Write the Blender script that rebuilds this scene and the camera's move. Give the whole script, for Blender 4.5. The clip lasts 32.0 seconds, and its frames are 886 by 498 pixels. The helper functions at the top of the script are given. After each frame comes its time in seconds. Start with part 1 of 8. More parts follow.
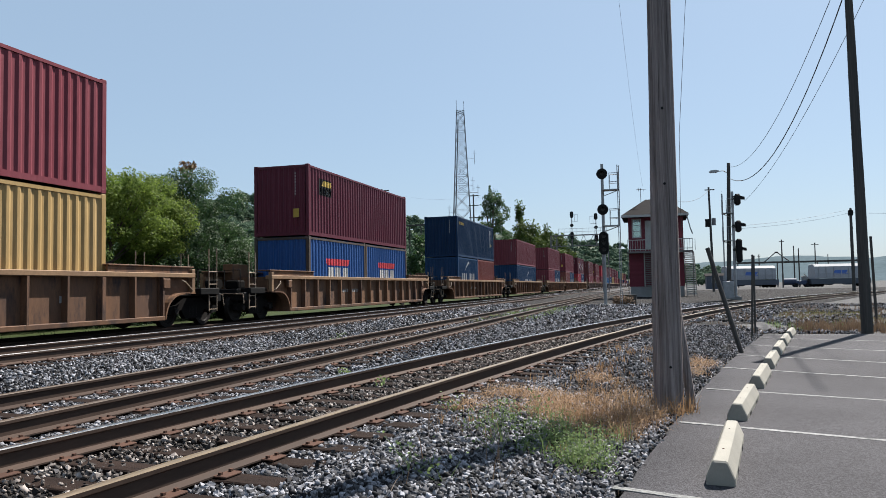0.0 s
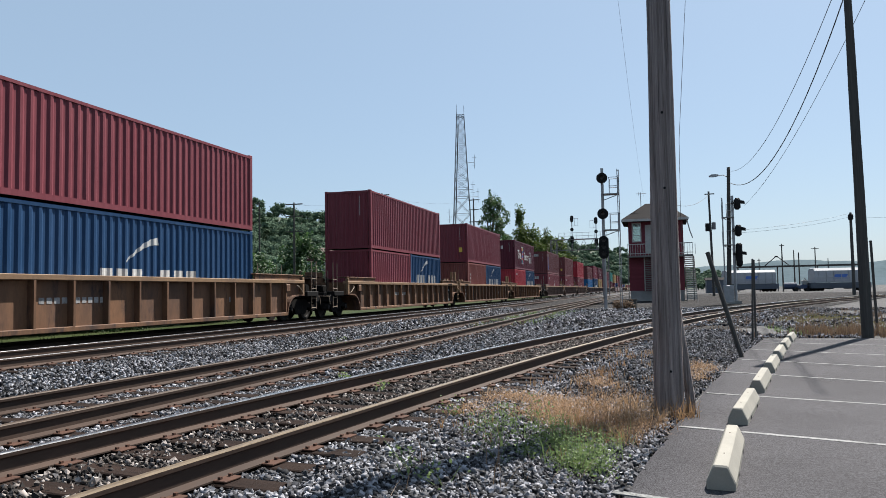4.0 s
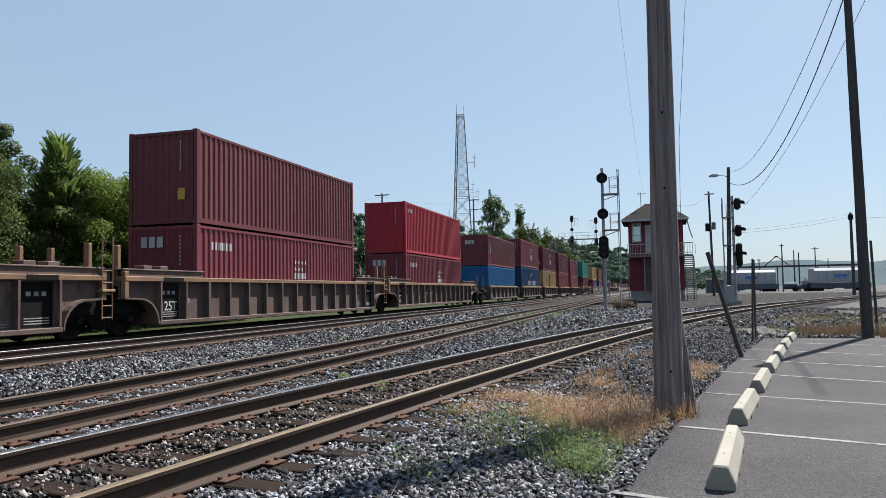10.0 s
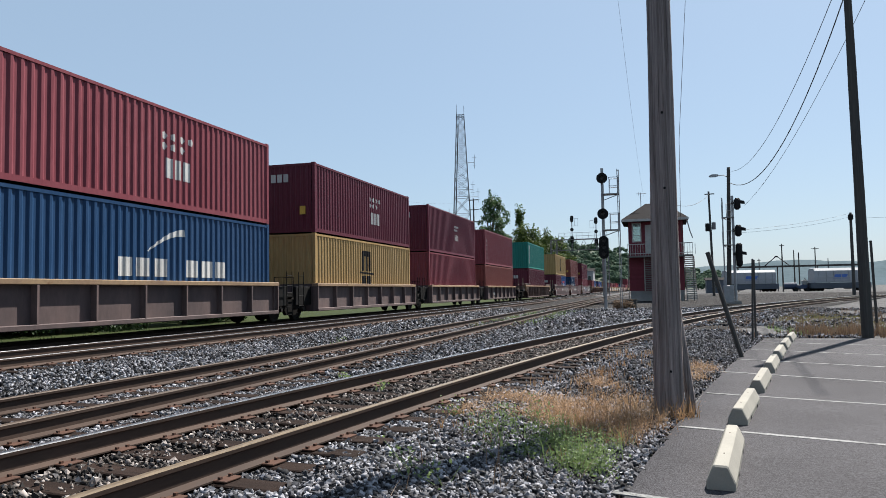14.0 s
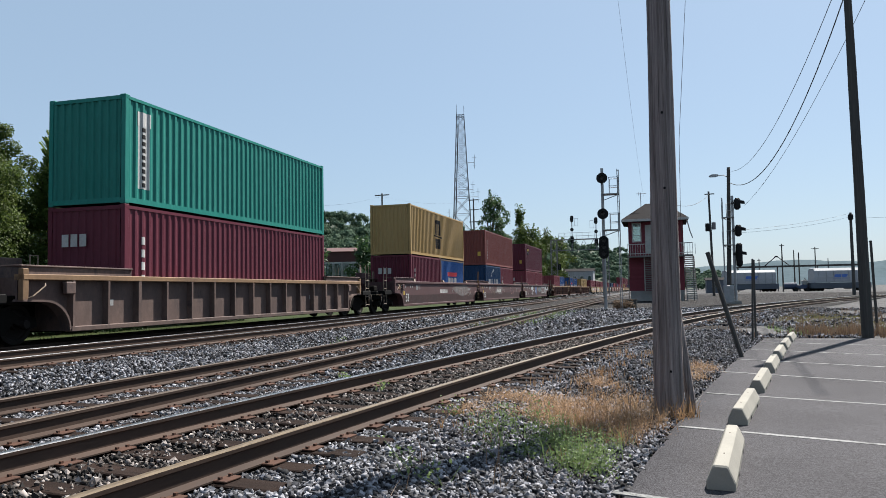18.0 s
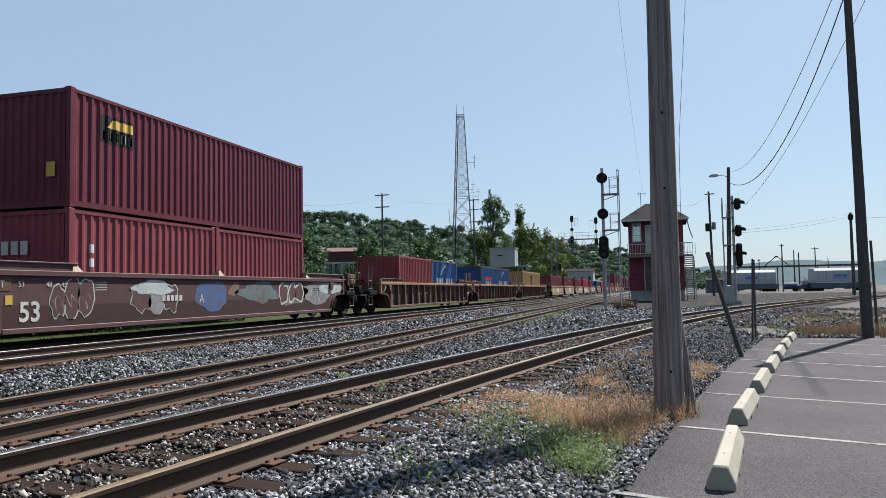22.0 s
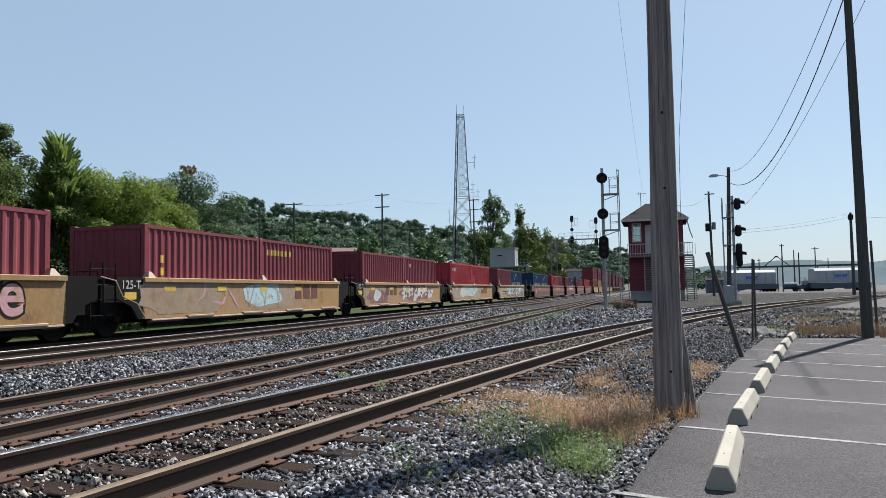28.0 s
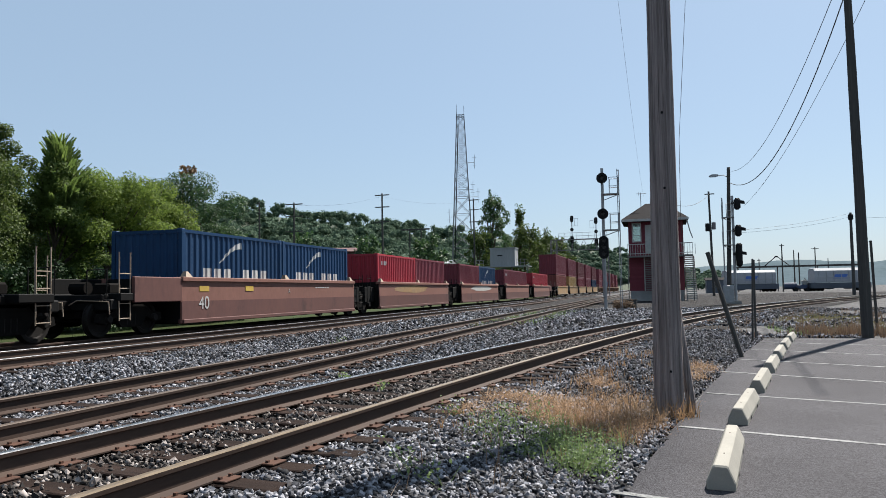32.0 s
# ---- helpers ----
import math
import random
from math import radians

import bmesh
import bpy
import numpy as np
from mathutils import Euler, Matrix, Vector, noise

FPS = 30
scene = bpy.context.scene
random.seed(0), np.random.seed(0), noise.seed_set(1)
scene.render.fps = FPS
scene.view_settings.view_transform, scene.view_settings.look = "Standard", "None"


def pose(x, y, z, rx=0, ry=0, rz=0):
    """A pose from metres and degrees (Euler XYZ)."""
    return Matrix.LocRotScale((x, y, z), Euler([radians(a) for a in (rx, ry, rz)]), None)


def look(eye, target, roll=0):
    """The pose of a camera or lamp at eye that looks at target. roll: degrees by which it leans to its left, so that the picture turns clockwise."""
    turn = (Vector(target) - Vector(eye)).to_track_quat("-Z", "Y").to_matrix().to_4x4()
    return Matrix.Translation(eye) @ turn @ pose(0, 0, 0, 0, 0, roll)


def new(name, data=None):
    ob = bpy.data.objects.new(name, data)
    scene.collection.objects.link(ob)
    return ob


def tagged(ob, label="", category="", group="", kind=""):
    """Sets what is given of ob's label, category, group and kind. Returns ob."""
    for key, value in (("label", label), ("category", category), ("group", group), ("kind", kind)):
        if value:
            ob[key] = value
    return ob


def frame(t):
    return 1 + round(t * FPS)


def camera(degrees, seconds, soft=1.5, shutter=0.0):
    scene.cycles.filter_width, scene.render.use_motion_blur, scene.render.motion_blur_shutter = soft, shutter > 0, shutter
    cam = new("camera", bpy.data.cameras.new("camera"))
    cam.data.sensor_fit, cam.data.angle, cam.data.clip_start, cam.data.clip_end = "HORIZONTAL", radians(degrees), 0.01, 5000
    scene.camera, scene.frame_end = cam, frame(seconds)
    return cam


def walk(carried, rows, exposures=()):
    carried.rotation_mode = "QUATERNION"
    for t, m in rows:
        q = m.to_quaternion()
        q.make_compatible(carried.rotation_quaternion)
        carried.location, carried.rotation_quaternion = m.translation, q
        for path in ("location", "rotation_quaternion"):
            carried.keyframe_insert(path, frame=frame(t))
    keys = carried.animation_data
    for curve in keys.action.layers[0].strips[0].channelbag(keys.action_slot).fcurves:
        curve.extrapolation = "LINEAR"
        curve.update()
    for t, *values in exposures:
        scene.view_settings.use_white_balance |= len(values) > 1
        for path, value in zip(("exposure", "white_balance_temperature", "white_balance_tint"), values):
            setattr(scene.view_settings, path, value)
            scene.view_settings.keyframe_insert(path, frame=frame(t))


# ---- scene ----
# ---------------------------------------------------------------- camera
cam = camera(61.44, 32.0, soft=0.5)


def aim(pitch, yaw=-15.716):
    a, b = radians(pitch), radians(yaw)
    return look((0, 0, 1.5), (math.cos(a) * math.sin(b), math.cos(a) * math.cos(b), 1.5 + math.sin(a)), -1.021)


walk(cam, [(0.0, aim(2.98)), (0.25, aim(3.14)), (0.5, aim(3.24)), (1.0, aim(3.265)), (1.5, aim(3.29)), (2.5, aim(3.30)), (6.0, aim(3.305)),
           (32.0, aim(3.305))], exposures=((0.0, 1.24), (32.0, 1.24)))

# ---------------------------------------------------------------- light
SUN_EL, SUN_AZ = 50.0, 24.0          # degrees; azimuth from +y towards +x
world = bpy.data.worlds.new("sky")
scene.world = world
world.use_nodes = True
wn = world.node_tree.nodes
sky = wn.new("ShaderNodeTexSky")
sky.sky_type = "NISHITA"
sky.sun_disc = False
sky.sun_elevation, sky.sun_rotation = radians(SUN_EL), radians(SUN_AZ)
sky.air_density, sky.dust_density, sky.ozone_density = 1.0, 1.0, 4.0
wn["Background"].inputs["Strength"].default_value = 0.0505
haze = wn.new("ShaderNodeMix")          # an even summer haze over the whole sky
haze.data_type = "RGBA"
haze.inputs[0].default_value = 0.58
haze.inputs[7].default_value = (4.1, 5.45, 6.85, 1)
world.node_tree.links.new(sky.outputs[0], haze.inputs[6])
world.node_tree.links.new(haze.outputs[2], wn["Background"].inputs["Color"])
sun = new("sun", bpy.data.lights.new("sun", "SUN"))
sun.data.energy, sun.data.angle, sun.data.color = 5.0, radians(0.6), (1.0, 0.955, 0.895)
sun.matrix_world = look((0, 0, 60), (-math.cos(radians(SUN_EL)) * math.sin(radians(SUN_AZ)), -math.cos(radians(SUN_EL)) * math.cos(radians(SUN_AZ)),
                                     60 - math.sin(radians(SUN_EL))))

# ---------------------------------------------------------------- small tools
rnd = random.Random(7)


class Shape:
    """Collects vertices and faces for one mesh."""

    def __init__(self):
        self.v, self.f, self.smooth = [], [], False

    def add(self, verts, faces):
        n = len(self.v)
        self.v += [tuple(p) for p in verts]
        self.f += [tuple(n + i for i in q) for q in faces]
        return self

    def box(self, x0, x1, y0, y1, z0, z1, m=None):
        vs = [Vector((x, y, z)) for z in (z0, z1) for y in (y0, y1) for x in (x0, x1)]
        if m:
            vs = [m @ p for p in vs]
        return self.add(vs, [(0, 2, 3, 1), (4, 5, 7, 6), (0, 1, 5, 4), (2, 6, 7, 3), (0, 4, 6, 2), (1, 3, 7, 5)])

    def block(self, x0, x1, y0, y1, z0, z1, c=0.01):
        """A box with chamfered long edges along y and small chamfers at its ends."""
        ring = lambda k: [(x0 + c + k, z0 + k), (x1 - c - k, z0 + k), (x1 - k, z0 + c + k), (x1 - k, z1 - c - k), (x1 - c - k, z1 - k), (x0 + c + k, z1 - k), (x0 + k, z1 - c - k), (x0 + k, z0 + c + k)]
        vs = []
        for y, k in ((y0, c * 0.7), (y0 + c, 0), (y1 - c, 0), (y1, c * 0.7)):
            vs += [(x, y, z) for x, z in ring(k)]
        fs = [tuple(range(8)), tuple(range(31, 23, -1))]
        for r in range(3):
            for i in range(8):
                j = (i + 1) % 8
                fs.append((r * 8 + j, r * 8 + i, r * 8 + 8 + i, r * 8 + 8 + j))
        return self.add(vs, fs)

    def cyl(self, a, b, r0, r1=None, n=8, caps=True):
        a, b = Vector(a), Vector(b)
        r1 = r0 if r1 is None else r1
        d = (b - a).normalized()
        s = d.orthogonal().normalized()
        t = d.cross(s)
        vs = [a + (s * math.cos(6.28319 * i / n) + t * math.sin(6.28319 * i / n)) * r0 for i in range(n)]
        vs += [b + (s * math.cos(6.28319 * i / n) + t * math.sin(6.28319 * i / n)) * r1 for i in range(n)]
        fs = [(i, (i + 1) % n, n + (i + 1) % n, n + i) for i in range(n)]
        if caps:
            fs += [tuple(range(n - 1, -1, -1)), tuple(range(n, 2 * n))]
        return self.add(vs, fs)

    def tube(self, pts, r, n=6):
        """One unbroken round bar through the points."""
        pts = [Vector(p) for p in pts]
        m = len(pts)
        legs = [(b - a).normalized() for a, b in zip(pts, pts[1:])]
        side = legs[0].orthogonal().normalized()
        vs = []
        for i, p in enumerate(pts):
            d0, d1 = legs[max(0, i - 1)], legs[min(m - 2, i)]
            d = (d0 + d1).normalized()
            side = (side - d * side.dot(d)).normalized()
            other = d.cross(side)
            k = min(1.4, 1 / max(0.5, d.dot(d1)))
            vs += [p + (side * math.cos(6.28319 * j / n) + other * math.sin(6.28319 * j / n)) * r * k for j in range(n)]
        fs = [(i * n + j, i * n + (j + 1) % n, (i + 1) * n + (j + 1) % n, (i + 1) * n + j) for i in range(m - 1) for j in range(n)]
        fs += [tuple(range(n - 1, -1, -1)), tuple(range((m - 1) * n, m * n))]
        return self.add(vs, fs)

    def sweep(self, profile, path, closed=True):
        """profile: (across, up) pairs; path: (x, y, z) points, profile kept upright."""
        k, n = len(profile), len(path)
        vs = []
        for i, p in enumerate(path):
            q0, q1 = Vector(path[max(0, i - 1)]), Vector(path[min(n - 1, i + 1)])
            d = (q1 - q0)
            d.z = 0
            d.normalize()
            side = Vector((d.y, -d.x, 0))
            vs += [Vector(p) + side * a + Vector((0, 0, u)) for a, u in profile]
        fs = []
        for i in range(n - 1):
            for j in range(k if closed else k - 1):
                j2 = (j + 1) % k
                fs.append((i * k + j, i * k + j2, (i + 1) * k + j2, (i + 1) * k + j))
        if closed:
            fs += [tuple(range(k - 1, -1, -1)), tuple(range((n - 1) * k, n * k))]
        return self.add(vs, fs)

    def plate(self, outline, axis, c0, c1):
        """A flat outline given as pairs, made c1 - c0 thick along axis 'x', 'y' or 'z'."""
        k = len(outline)
        put = {"x": lambda a, b, c: (c, a, b), "y": lambda a, b, c: (a, c, b), "z": lambda a, b, c: (a, b, c)}[axis]
        vs = [put(a, b, c0) for a, b in outline] + [put(a, b, c1) for a, b in outline]
        fs = [tuple(range(k - 1, -1, -1)), tuple(range(k, 2 * k))] + [(i, (i + 1) % k, k + (i + 1) % k, k + i) for i in range(k)]
        return self.add(vs, fs)

    def mesh(self, name):
        me = bpy.data.meshes.new(name)
        me.from_pydata(self.v, [], self.f)
        bm = bmesh.new()
        bm.from_mesh(me)
        if len(self.f) < 4000:
            bmesh.ops.recalc_face_normals(bm, faces=bm.faces)
        if self.smooth:
            for face in bm.faces:
                face.smooth = True
        bm.to_mesh(me)
        bm.free()
        return me


def part(name, shape, material, parent=None, label="", at=None):
    """Links a Shape, or a mesh made before, as one object."""
    me = shape.mesh(name) if isinstance(shape, Shape) else shape
    ob = new(name, me)
    if not me.materials:
        me.materials.append(material)
    if material and me.materials[0] != material:
        ob.material_slots[0].link = "OBJECT"
        ob.material_slots[0].material = material
    if parent:
        ob.parent = parent
    if at:
        ob.matrix_basis = at
    return tagged(ob, label)


def thing(name, m, label, category, group="", kind=""):
    ob = new(name)
    ob.empty_display_size = 0.2
    ob.matrix_basis = m
    return tagged(ob, label, category, group, kind)


# ---------------------------------------------------------------- materials
def mat(name, c1, c2, rough=0.8, metal=0.0, scale=2.0, fine=30.0, bump=0.15, dist=0.01, stretch=(1, 1, 1), dirt=None, dirt_at=0.62, spread=0.12, lump="noise", where="Object",
        spec=0.5):
    """Two colours mixed by a broad noise, speckled by a fine one, with optional dirt patches and bump."""
    m = bpy.data.materials.new(name)
    m.use_nodes = True
    nt = m.node_tree
    nd, ln = nt.nodes, nt.links
    bsdf = nd["Principled BSDF"]
    tc, info = nd.new("ShaderNodeTexCoord"), nd.new("ShaderNodeObjectInfo")
    mp = nd.new("ShaderNodeMapping")
    mp.inputs["Scale"].default_value = stretch
    ln.new(tc.outputs[where], mp.inputs["Vector"])
    rw = nd.new("ShaderNodeMath")
    rw.operation, rw.inputs[1].default_value = "MULTIPLY", 37.0
    ln.new(info.outputs["Random"], rw.inputs[0])

    def noisy(sc, detail, rg=0.6):
        n = nd.new("ShaderNodeTexNoise")
        n.noise_dimensions = "4D"
        n.inputs["Scale"].default_value, n.inputs["Detail"].default_value, n.inputs["Roughness"].default_value = sc, detail, rg
        ln.new(mp.outputs[0], n.inputs["Vector"])
        ln.new(rw.outputs[0], n.inputs["W"])
        return n.outputs["Fac"]

    def ramp(fac, a, b):
        r = nd.new("ShaderNodeMapRange")
        r.inputs["From Min"].default_value, r.inputs["From Max"].default_value = a, b
        ln.new(fac, r.inputs["Value"])
        return r.outputs[0]

    def mix(fac, a, b):
        x = nd.new("ShaderNodeMix")
        x.data_type = "RGBA"
        if isinstance(fac, float):
            x.inputs[0].default_value = fac
        else:
            ln.new(fac, x.inputs[0])
        for k, v in ((6, a), (7, b)):
            if isinstance(v, tuple):
                x.inputs[k].default_value = (*v, 1)
            else:
                ln.new(v, x.inputs[k])
        return x.outputs[2]

    col = mix(ramp(noisy(scale, 4), 0.3, 0.7), c1, c2)
    if lump == "voronoi":
        vo = nd.new("ShaderNodeTexVoronoi")
        vo.inputs["Scale"].default_value = fine
        ln.new(mp.outputs[0], vo.inputs["Vector"])
        fine_fac, speck = vo.outputs["Distance"], vo.outputs["Color"]
        sep = nd.new("ShaderNodeSeparateColor")
        ln.new(speck, sep.inputs[0])
        speck = sep.outputs[0]
    else:
        fine_fac = noisy(fine, 6, 0.7)
        speck = ramp(fine_fac, 0.25, 0.75)
    hsv = nd.new("ShaderNodeHueSaturation")
    ln.new(col, hsv.inputs["Color"])
    val = nd.new("ShaderNodeMapRange")
    val.inputs["To Min"].default_value, val.inputs["To Max"].default_value = 1 - spread * 2, 1 + spread * 2
    ln.new(speck, val.inputs["Value"])
    both = nd.new("ShaderNodeMath")
    both.operation = "MULTIPLY"
    one = nd.new("ShaderNodeMapRange")
    one.inputs["To Min"].default_value, one.inputs["To Max"].default_value = 1 - spread, 1 + spread
    ln.new(info.outputs["Random"], one.inputs["Value"])
    ln.new(val.outputs[0], both.inputs[0])
    ln.new(one.outputs[0], both.inputs[1])
    ln.new(both.outputs[0], hsv.inputs["Value"])
    col = hsv.outputs[0]
    if dirt:
        col = mix(ramp(noisy(scale * 1.7 + 0.3, 8, 0.75), dirt_at, dirt_at + 0.12), col, dirt)
    ln.new(col, bsdf.inputs["Base Color"])
    rr = nd.new("ShaderNodeMapRange")
    rr.inputs["To Min"].default_value, rr.inputs["To Max"].default_value = max(0.05, rough - 0.12), min(1.0, rough + 0.12)
    ln.new(speck, rr.inputs["Value"])
    ln.new(rr.outputs[0], bsdf.inputs["Roughness"])
    bsdf.inputs["Metallic"].default_value = metal
    bsdf.inputs["Specular IOR Level"].default_value = spec
    if bump:
        bp = nd.new("ShaderNodeBump")
        bp.inputs["Strength"].default_value, bp.inputs["Distance"].default_value = bump, dist
        ln.new(fine_fac, bp.inputs["Height"])
        ln.new(bp.outputs[0], bsdf.inputs["Normal"])
    return m


def leafy(name, c1, c2, through_light=0.35, gloss=0.2):
    """Leaves: two tones by clump and by leaf, letting some light through."""
    m = bpy.data.materials.new(name)
    m.use_nodes = True
    nd, ln = m.node_tree.nodes, m.node_tree.links
    geo, tc, no = nd.new("ShaderNodeNewGeometry"), nd.new("ShaderNodeTexCoord"), nd.new("ShaderNodeTexNoise")
    no.inputs["Scale"].default_value = 0.7
    ln.new(tc.outputs["Object"], no.inputs["Vector"])
    add = nd.new("ShaderNodeMath")
    add.operation = "MULTIPLY_ADD"
    add.inputs[1].default_value = 0.5
    ln.new(geo.outputs["Random Per Island"], add.inputs[0])
    sub = nd.new("ShaderNodeMapRange")
    sub.inputs["From Min"].default_value, sub.inputs["From Max"].default_value = 0.3, 0.7
    sub.inputs["To Max"].default_value = 0.5
    ln.new(no.outputs["Fac"], sub.inputs["Value"])
    ln.new(sub.outputs[0], add.inputs[2])
    mx = nd.new("ShaderNodeMix")
    mx.data_type = "RGBA"
    mx.inputs[6].default_value, mx.inputs[7].default_value = (*c1, 1), (*c2, 1)
    ln.new(add.outputs[0], mx.inputs[0])
    bsdf = nd["Principled BSDF"]
    bsdf.inputs["Roughness"].default_value = 0.6
    bsdf.inputs["Specular IOR Level"].default_value = gloss
    ln.new(mx.outputs[2], bsdf.inputs["Base Color"])
    tr, ms = nd.new("ShaderNodeBsdfTranslucent"), nd.new("ShaderNodeMixShader")
    ln.new(mx.outputs[2], tr.inputs["Color"])
    ms.inputs[0].default_value = through_light
    ln.new(bsdf.outputs[0], ms.inputs[1])
    ln.new(tr.outputs[0], ms.inputs[2])
    ln.new(ms.outputs[0], nd["Material Output"].inputs["Surface"])
    return m


RUST = (0.11, 0.045, 0.022)


def paint(name, c, fade=0.12, dirt_at=0.66):
    g = sum(c) / 3
    c2 = tuple(v * 1.15 + (g + 0.02 - v) * fade for v in c)
    return mat(name, c, c2, 0.45, 0.0, 0.5, 9.0, 0.04, 0.01, (1, 1, 0.22), RUST, dirt_at, 0.09, spec=0.09)


PAINT = {
    "M": paint("maroon_paint", (0.146, 0.0345, 0.0450)),
    "D": paint("dark_maroon_paint", (0.090, 0.0200, 0.0320)),
    "B": paint("brown_red_paint", (0.120, 0.0370, 0.0400)),
    "O": paint("orange_brown_paint", (0.162, 0.0500, 0.0430)),
    "R": paint("bright_red_paint", (0.294, 0.0246, 0.0367), 0.18),
    "F": paint("faded_red_paint", (0.190, 0.0370, 0.0440), 0.35, 0.60),
    "N": paint("navy_paint", (0.00742, 0.0238, 0.0594), 0.08),
    "C": paint("deep_blue_paint", (0.0101, 0.036, 0.088)),
    "H": paint("royal_blue_paint", (0.0185, 0.0640, 0.195), 0.12),
    "S": paint("sky_blue_paint", (0.0107, 0.0937, 0.231)),
    "G": paint("sea_green_paint", (0.0134, 0.154, 0.127)),
    "Y": paint("mustard_paint", (0.286, 0.189, 0.0763)),
}
WORDS = {"M": "maroon", "D": "dark maroon", "B": "brown-red", "O": "orange-brown", "R": "bright red", "F": "faded red", "N": "navy blue", "C": "deep blue", "H": "royal blue",
         "S": "sky blue", "G": "sea green", "Y": "mustard yellow"}
M_WHITE = mat("white_lettering", (0.398, 0.398, 0.388), (0.316, 0.316, 0.306), 0.6, 0, 1.0, 20, 0, dirt=(0.153, 0.138, 0.128))
M_YELLOWMARK = mat("yellow_lettering", (0.45, 0.3, 0.0375), (0.36, 0.2325, 0.0375), 0.6, 0, 1.0, 20, 0)
M_BLUEMARK = mat("blue_lettering", (0.048, 0.128, 0.4), (0.04, 0.096, 0.32), 0.6, 0, 1.0, 20, 0)
M_REDMARK = mat("red_lettering", (0.48, 0.024, 0.04), (0.4, 0.024, 0.032), 0.6, 0, 1.0, 20, 0)
M_BLACKMARK = mat("black_lettering", (0.008, 0.008, 0.0096), (0.016, 0.016, 0.016), 0.7, 0, 1.0, 20, 0, spec=0.1)
M_BROWNCAR = mat("brown_car_paint", (0.154, 0.0792, 0.041), (0.0691, 0.0402, 0.0293), 0.75, 0, 0.9, 12, 0.1, 0.01, (1, 1, 0.3), (0.0346, 0.0248, 0.0238), 0.52, 0.14, spec=0.18)
M_ASHCAR = mat("ash_brown_car_paint", (0.128, 0.0883, 0.0747), (0.0675, 0.0479, 0.0444), 0.75, 0, 0.9, 12, 0.1, 0.01, (1, 1, 0.6), (0.0413, 0.0327, 0.0355), 0.56, 0.14, spec=0.18)
M_REDBROWNCAR = mat("red_brown_car_paint", (0.132, 0.0683, 0.0527), (0.0614, 0.0374, 0.035), 0.78, 0, 0.9, 12, 0.1, 0.01, (1, 1, 0.3), (0.0286, 0.0228, 0.024), 0.50, 0.14, spec=0.18)
M_TANCHORD = mat("tan_chord_paint", (0.22, 0.136, 0.0736), (0.13, 0.0821, 0.0535), 0.7, 0, 0.9, 14, 0.05, 0.01, (1, 1, 1), RUST, 0.60, 0.12, spec=0.18)
M_GREYCAR = mat("grey_brown_car_paint", (0.13, 0.0912, 0.084), (0.0517, 0.0407, 0.0434), 0.75, 0, 0.7, 12, 0.1, 0.01, (1, 1, 0.35), (0.0464, 0.0349, 0.0352), 0.60, 0.12, spec=0.18)
M_CHORD = mat("yellow_chord_paint", (0.246, 0.171, 0.0951), (0.175, 0.114, 0.0761), 0.7, 0, 0.8, 14, 0.05, 0.01, (1, 1, 1), RUST, 0.58, 0.12, spec=0.18)
M_PLUMCAR = mat("plum_car_paint", (0.0795, 0.0419, 0.0425), (0.0604, 0.0343, 0.0364), 0.65, 0, 0.6, 10, 0.05, 0.01, (1, 1, 0.4), (0.0427, 0.0299, 0.0271), 0.62, 0.10, spec=0.18)
M_PLUMLOW = mat("plum_car_lower_tone", (0.044, 0.0221, 0.0216), (0.0334, 0.018, 0.0185), 0.65, 0, 0.6, 10, 0.05, 0.01, (1, 1, 0.4), (0.0236, 0.0157, 0.0138), 0.62, 0.10, spec=0.18)
M_TANCAR = mat("faded_yellow_car_paint", (0.255, 0.148, 0.0480), (0.215, 0.155, 0.105), 0.7, 0, 0.38, 10, 0.05, 0.01, (1, 1, 0.7), (0.0982, 0.0578, 0.0375), 0.56, 0.14, spec=0.18)
M_PINKCAR = mat("salmon_car_paint", (0.195, 0.0945, 0.0733), (0.164, 0.0781, 0.0615), 0.7, 0, 0.6, 10, 0.05, 0.01, (1, 1, 0.4), (0.0847, 0.0431, 0.0351), 0.62, 0.10, spec=0.18)
M_PINKLOW = mat("salmon_car_lower_tone", (0.0994, 0.0455, 0.0384), (0.0778, 0.0374, 0.0341), 0.75, 0, 0.6, 10, 0.05, 0.01, (1, 1, 0.4), (0.0466, 0.0267, 0.0249), 0.58, 0.10, spec=0.18)
# these two also put the shade between cars into the end fittings' colour
M_BLACKCAR = mat("black_paint_and_gap_shade", (0.00518, 0.00518, 0.0057), (0.00881, 0.00829, 0.00777), 0.75, 0, 0.8, 12, 0.06, dirt=(0.0145, 0.0119, 0.00984), spec=0.08)
M_TRUCK = mat("grimy_steel_and_gap_shade", (0.00456, 0.00414, 0.00394), (0.00787, 0.00663, 0.0058), 0.9, 0.0, 2.0, 30, 0.15, dirt=(0.0104, 0.00705, 0.00498), spec=0.06)
M_WHEEL = mat("worn_wheel_steel", (0.0108, 0.00882, 0.00735), (0.00735, 0.00588, 0.00539), 0.75, 0.0, 3.0, 30, 0.08, spec=0.15)
M_HANDRAIL = mat("pale_handrail_paint", (0.24, 0.176, 0.12), (0.176, 0.132, 0.096), 0.7, 0, 2.0, 30, 0.03)
M_RAIL = mat("rusty_rail_steel", (0.0655, 0.0434, 0.0332), (0.0372, 0.0257, 0.0213), 0.75, 0.0, 1.5, 40, 0.10, 0.005, (1, 0.2, 1), (0.0531, 0.0292, 0.0179), 0.60, spec=0.12)
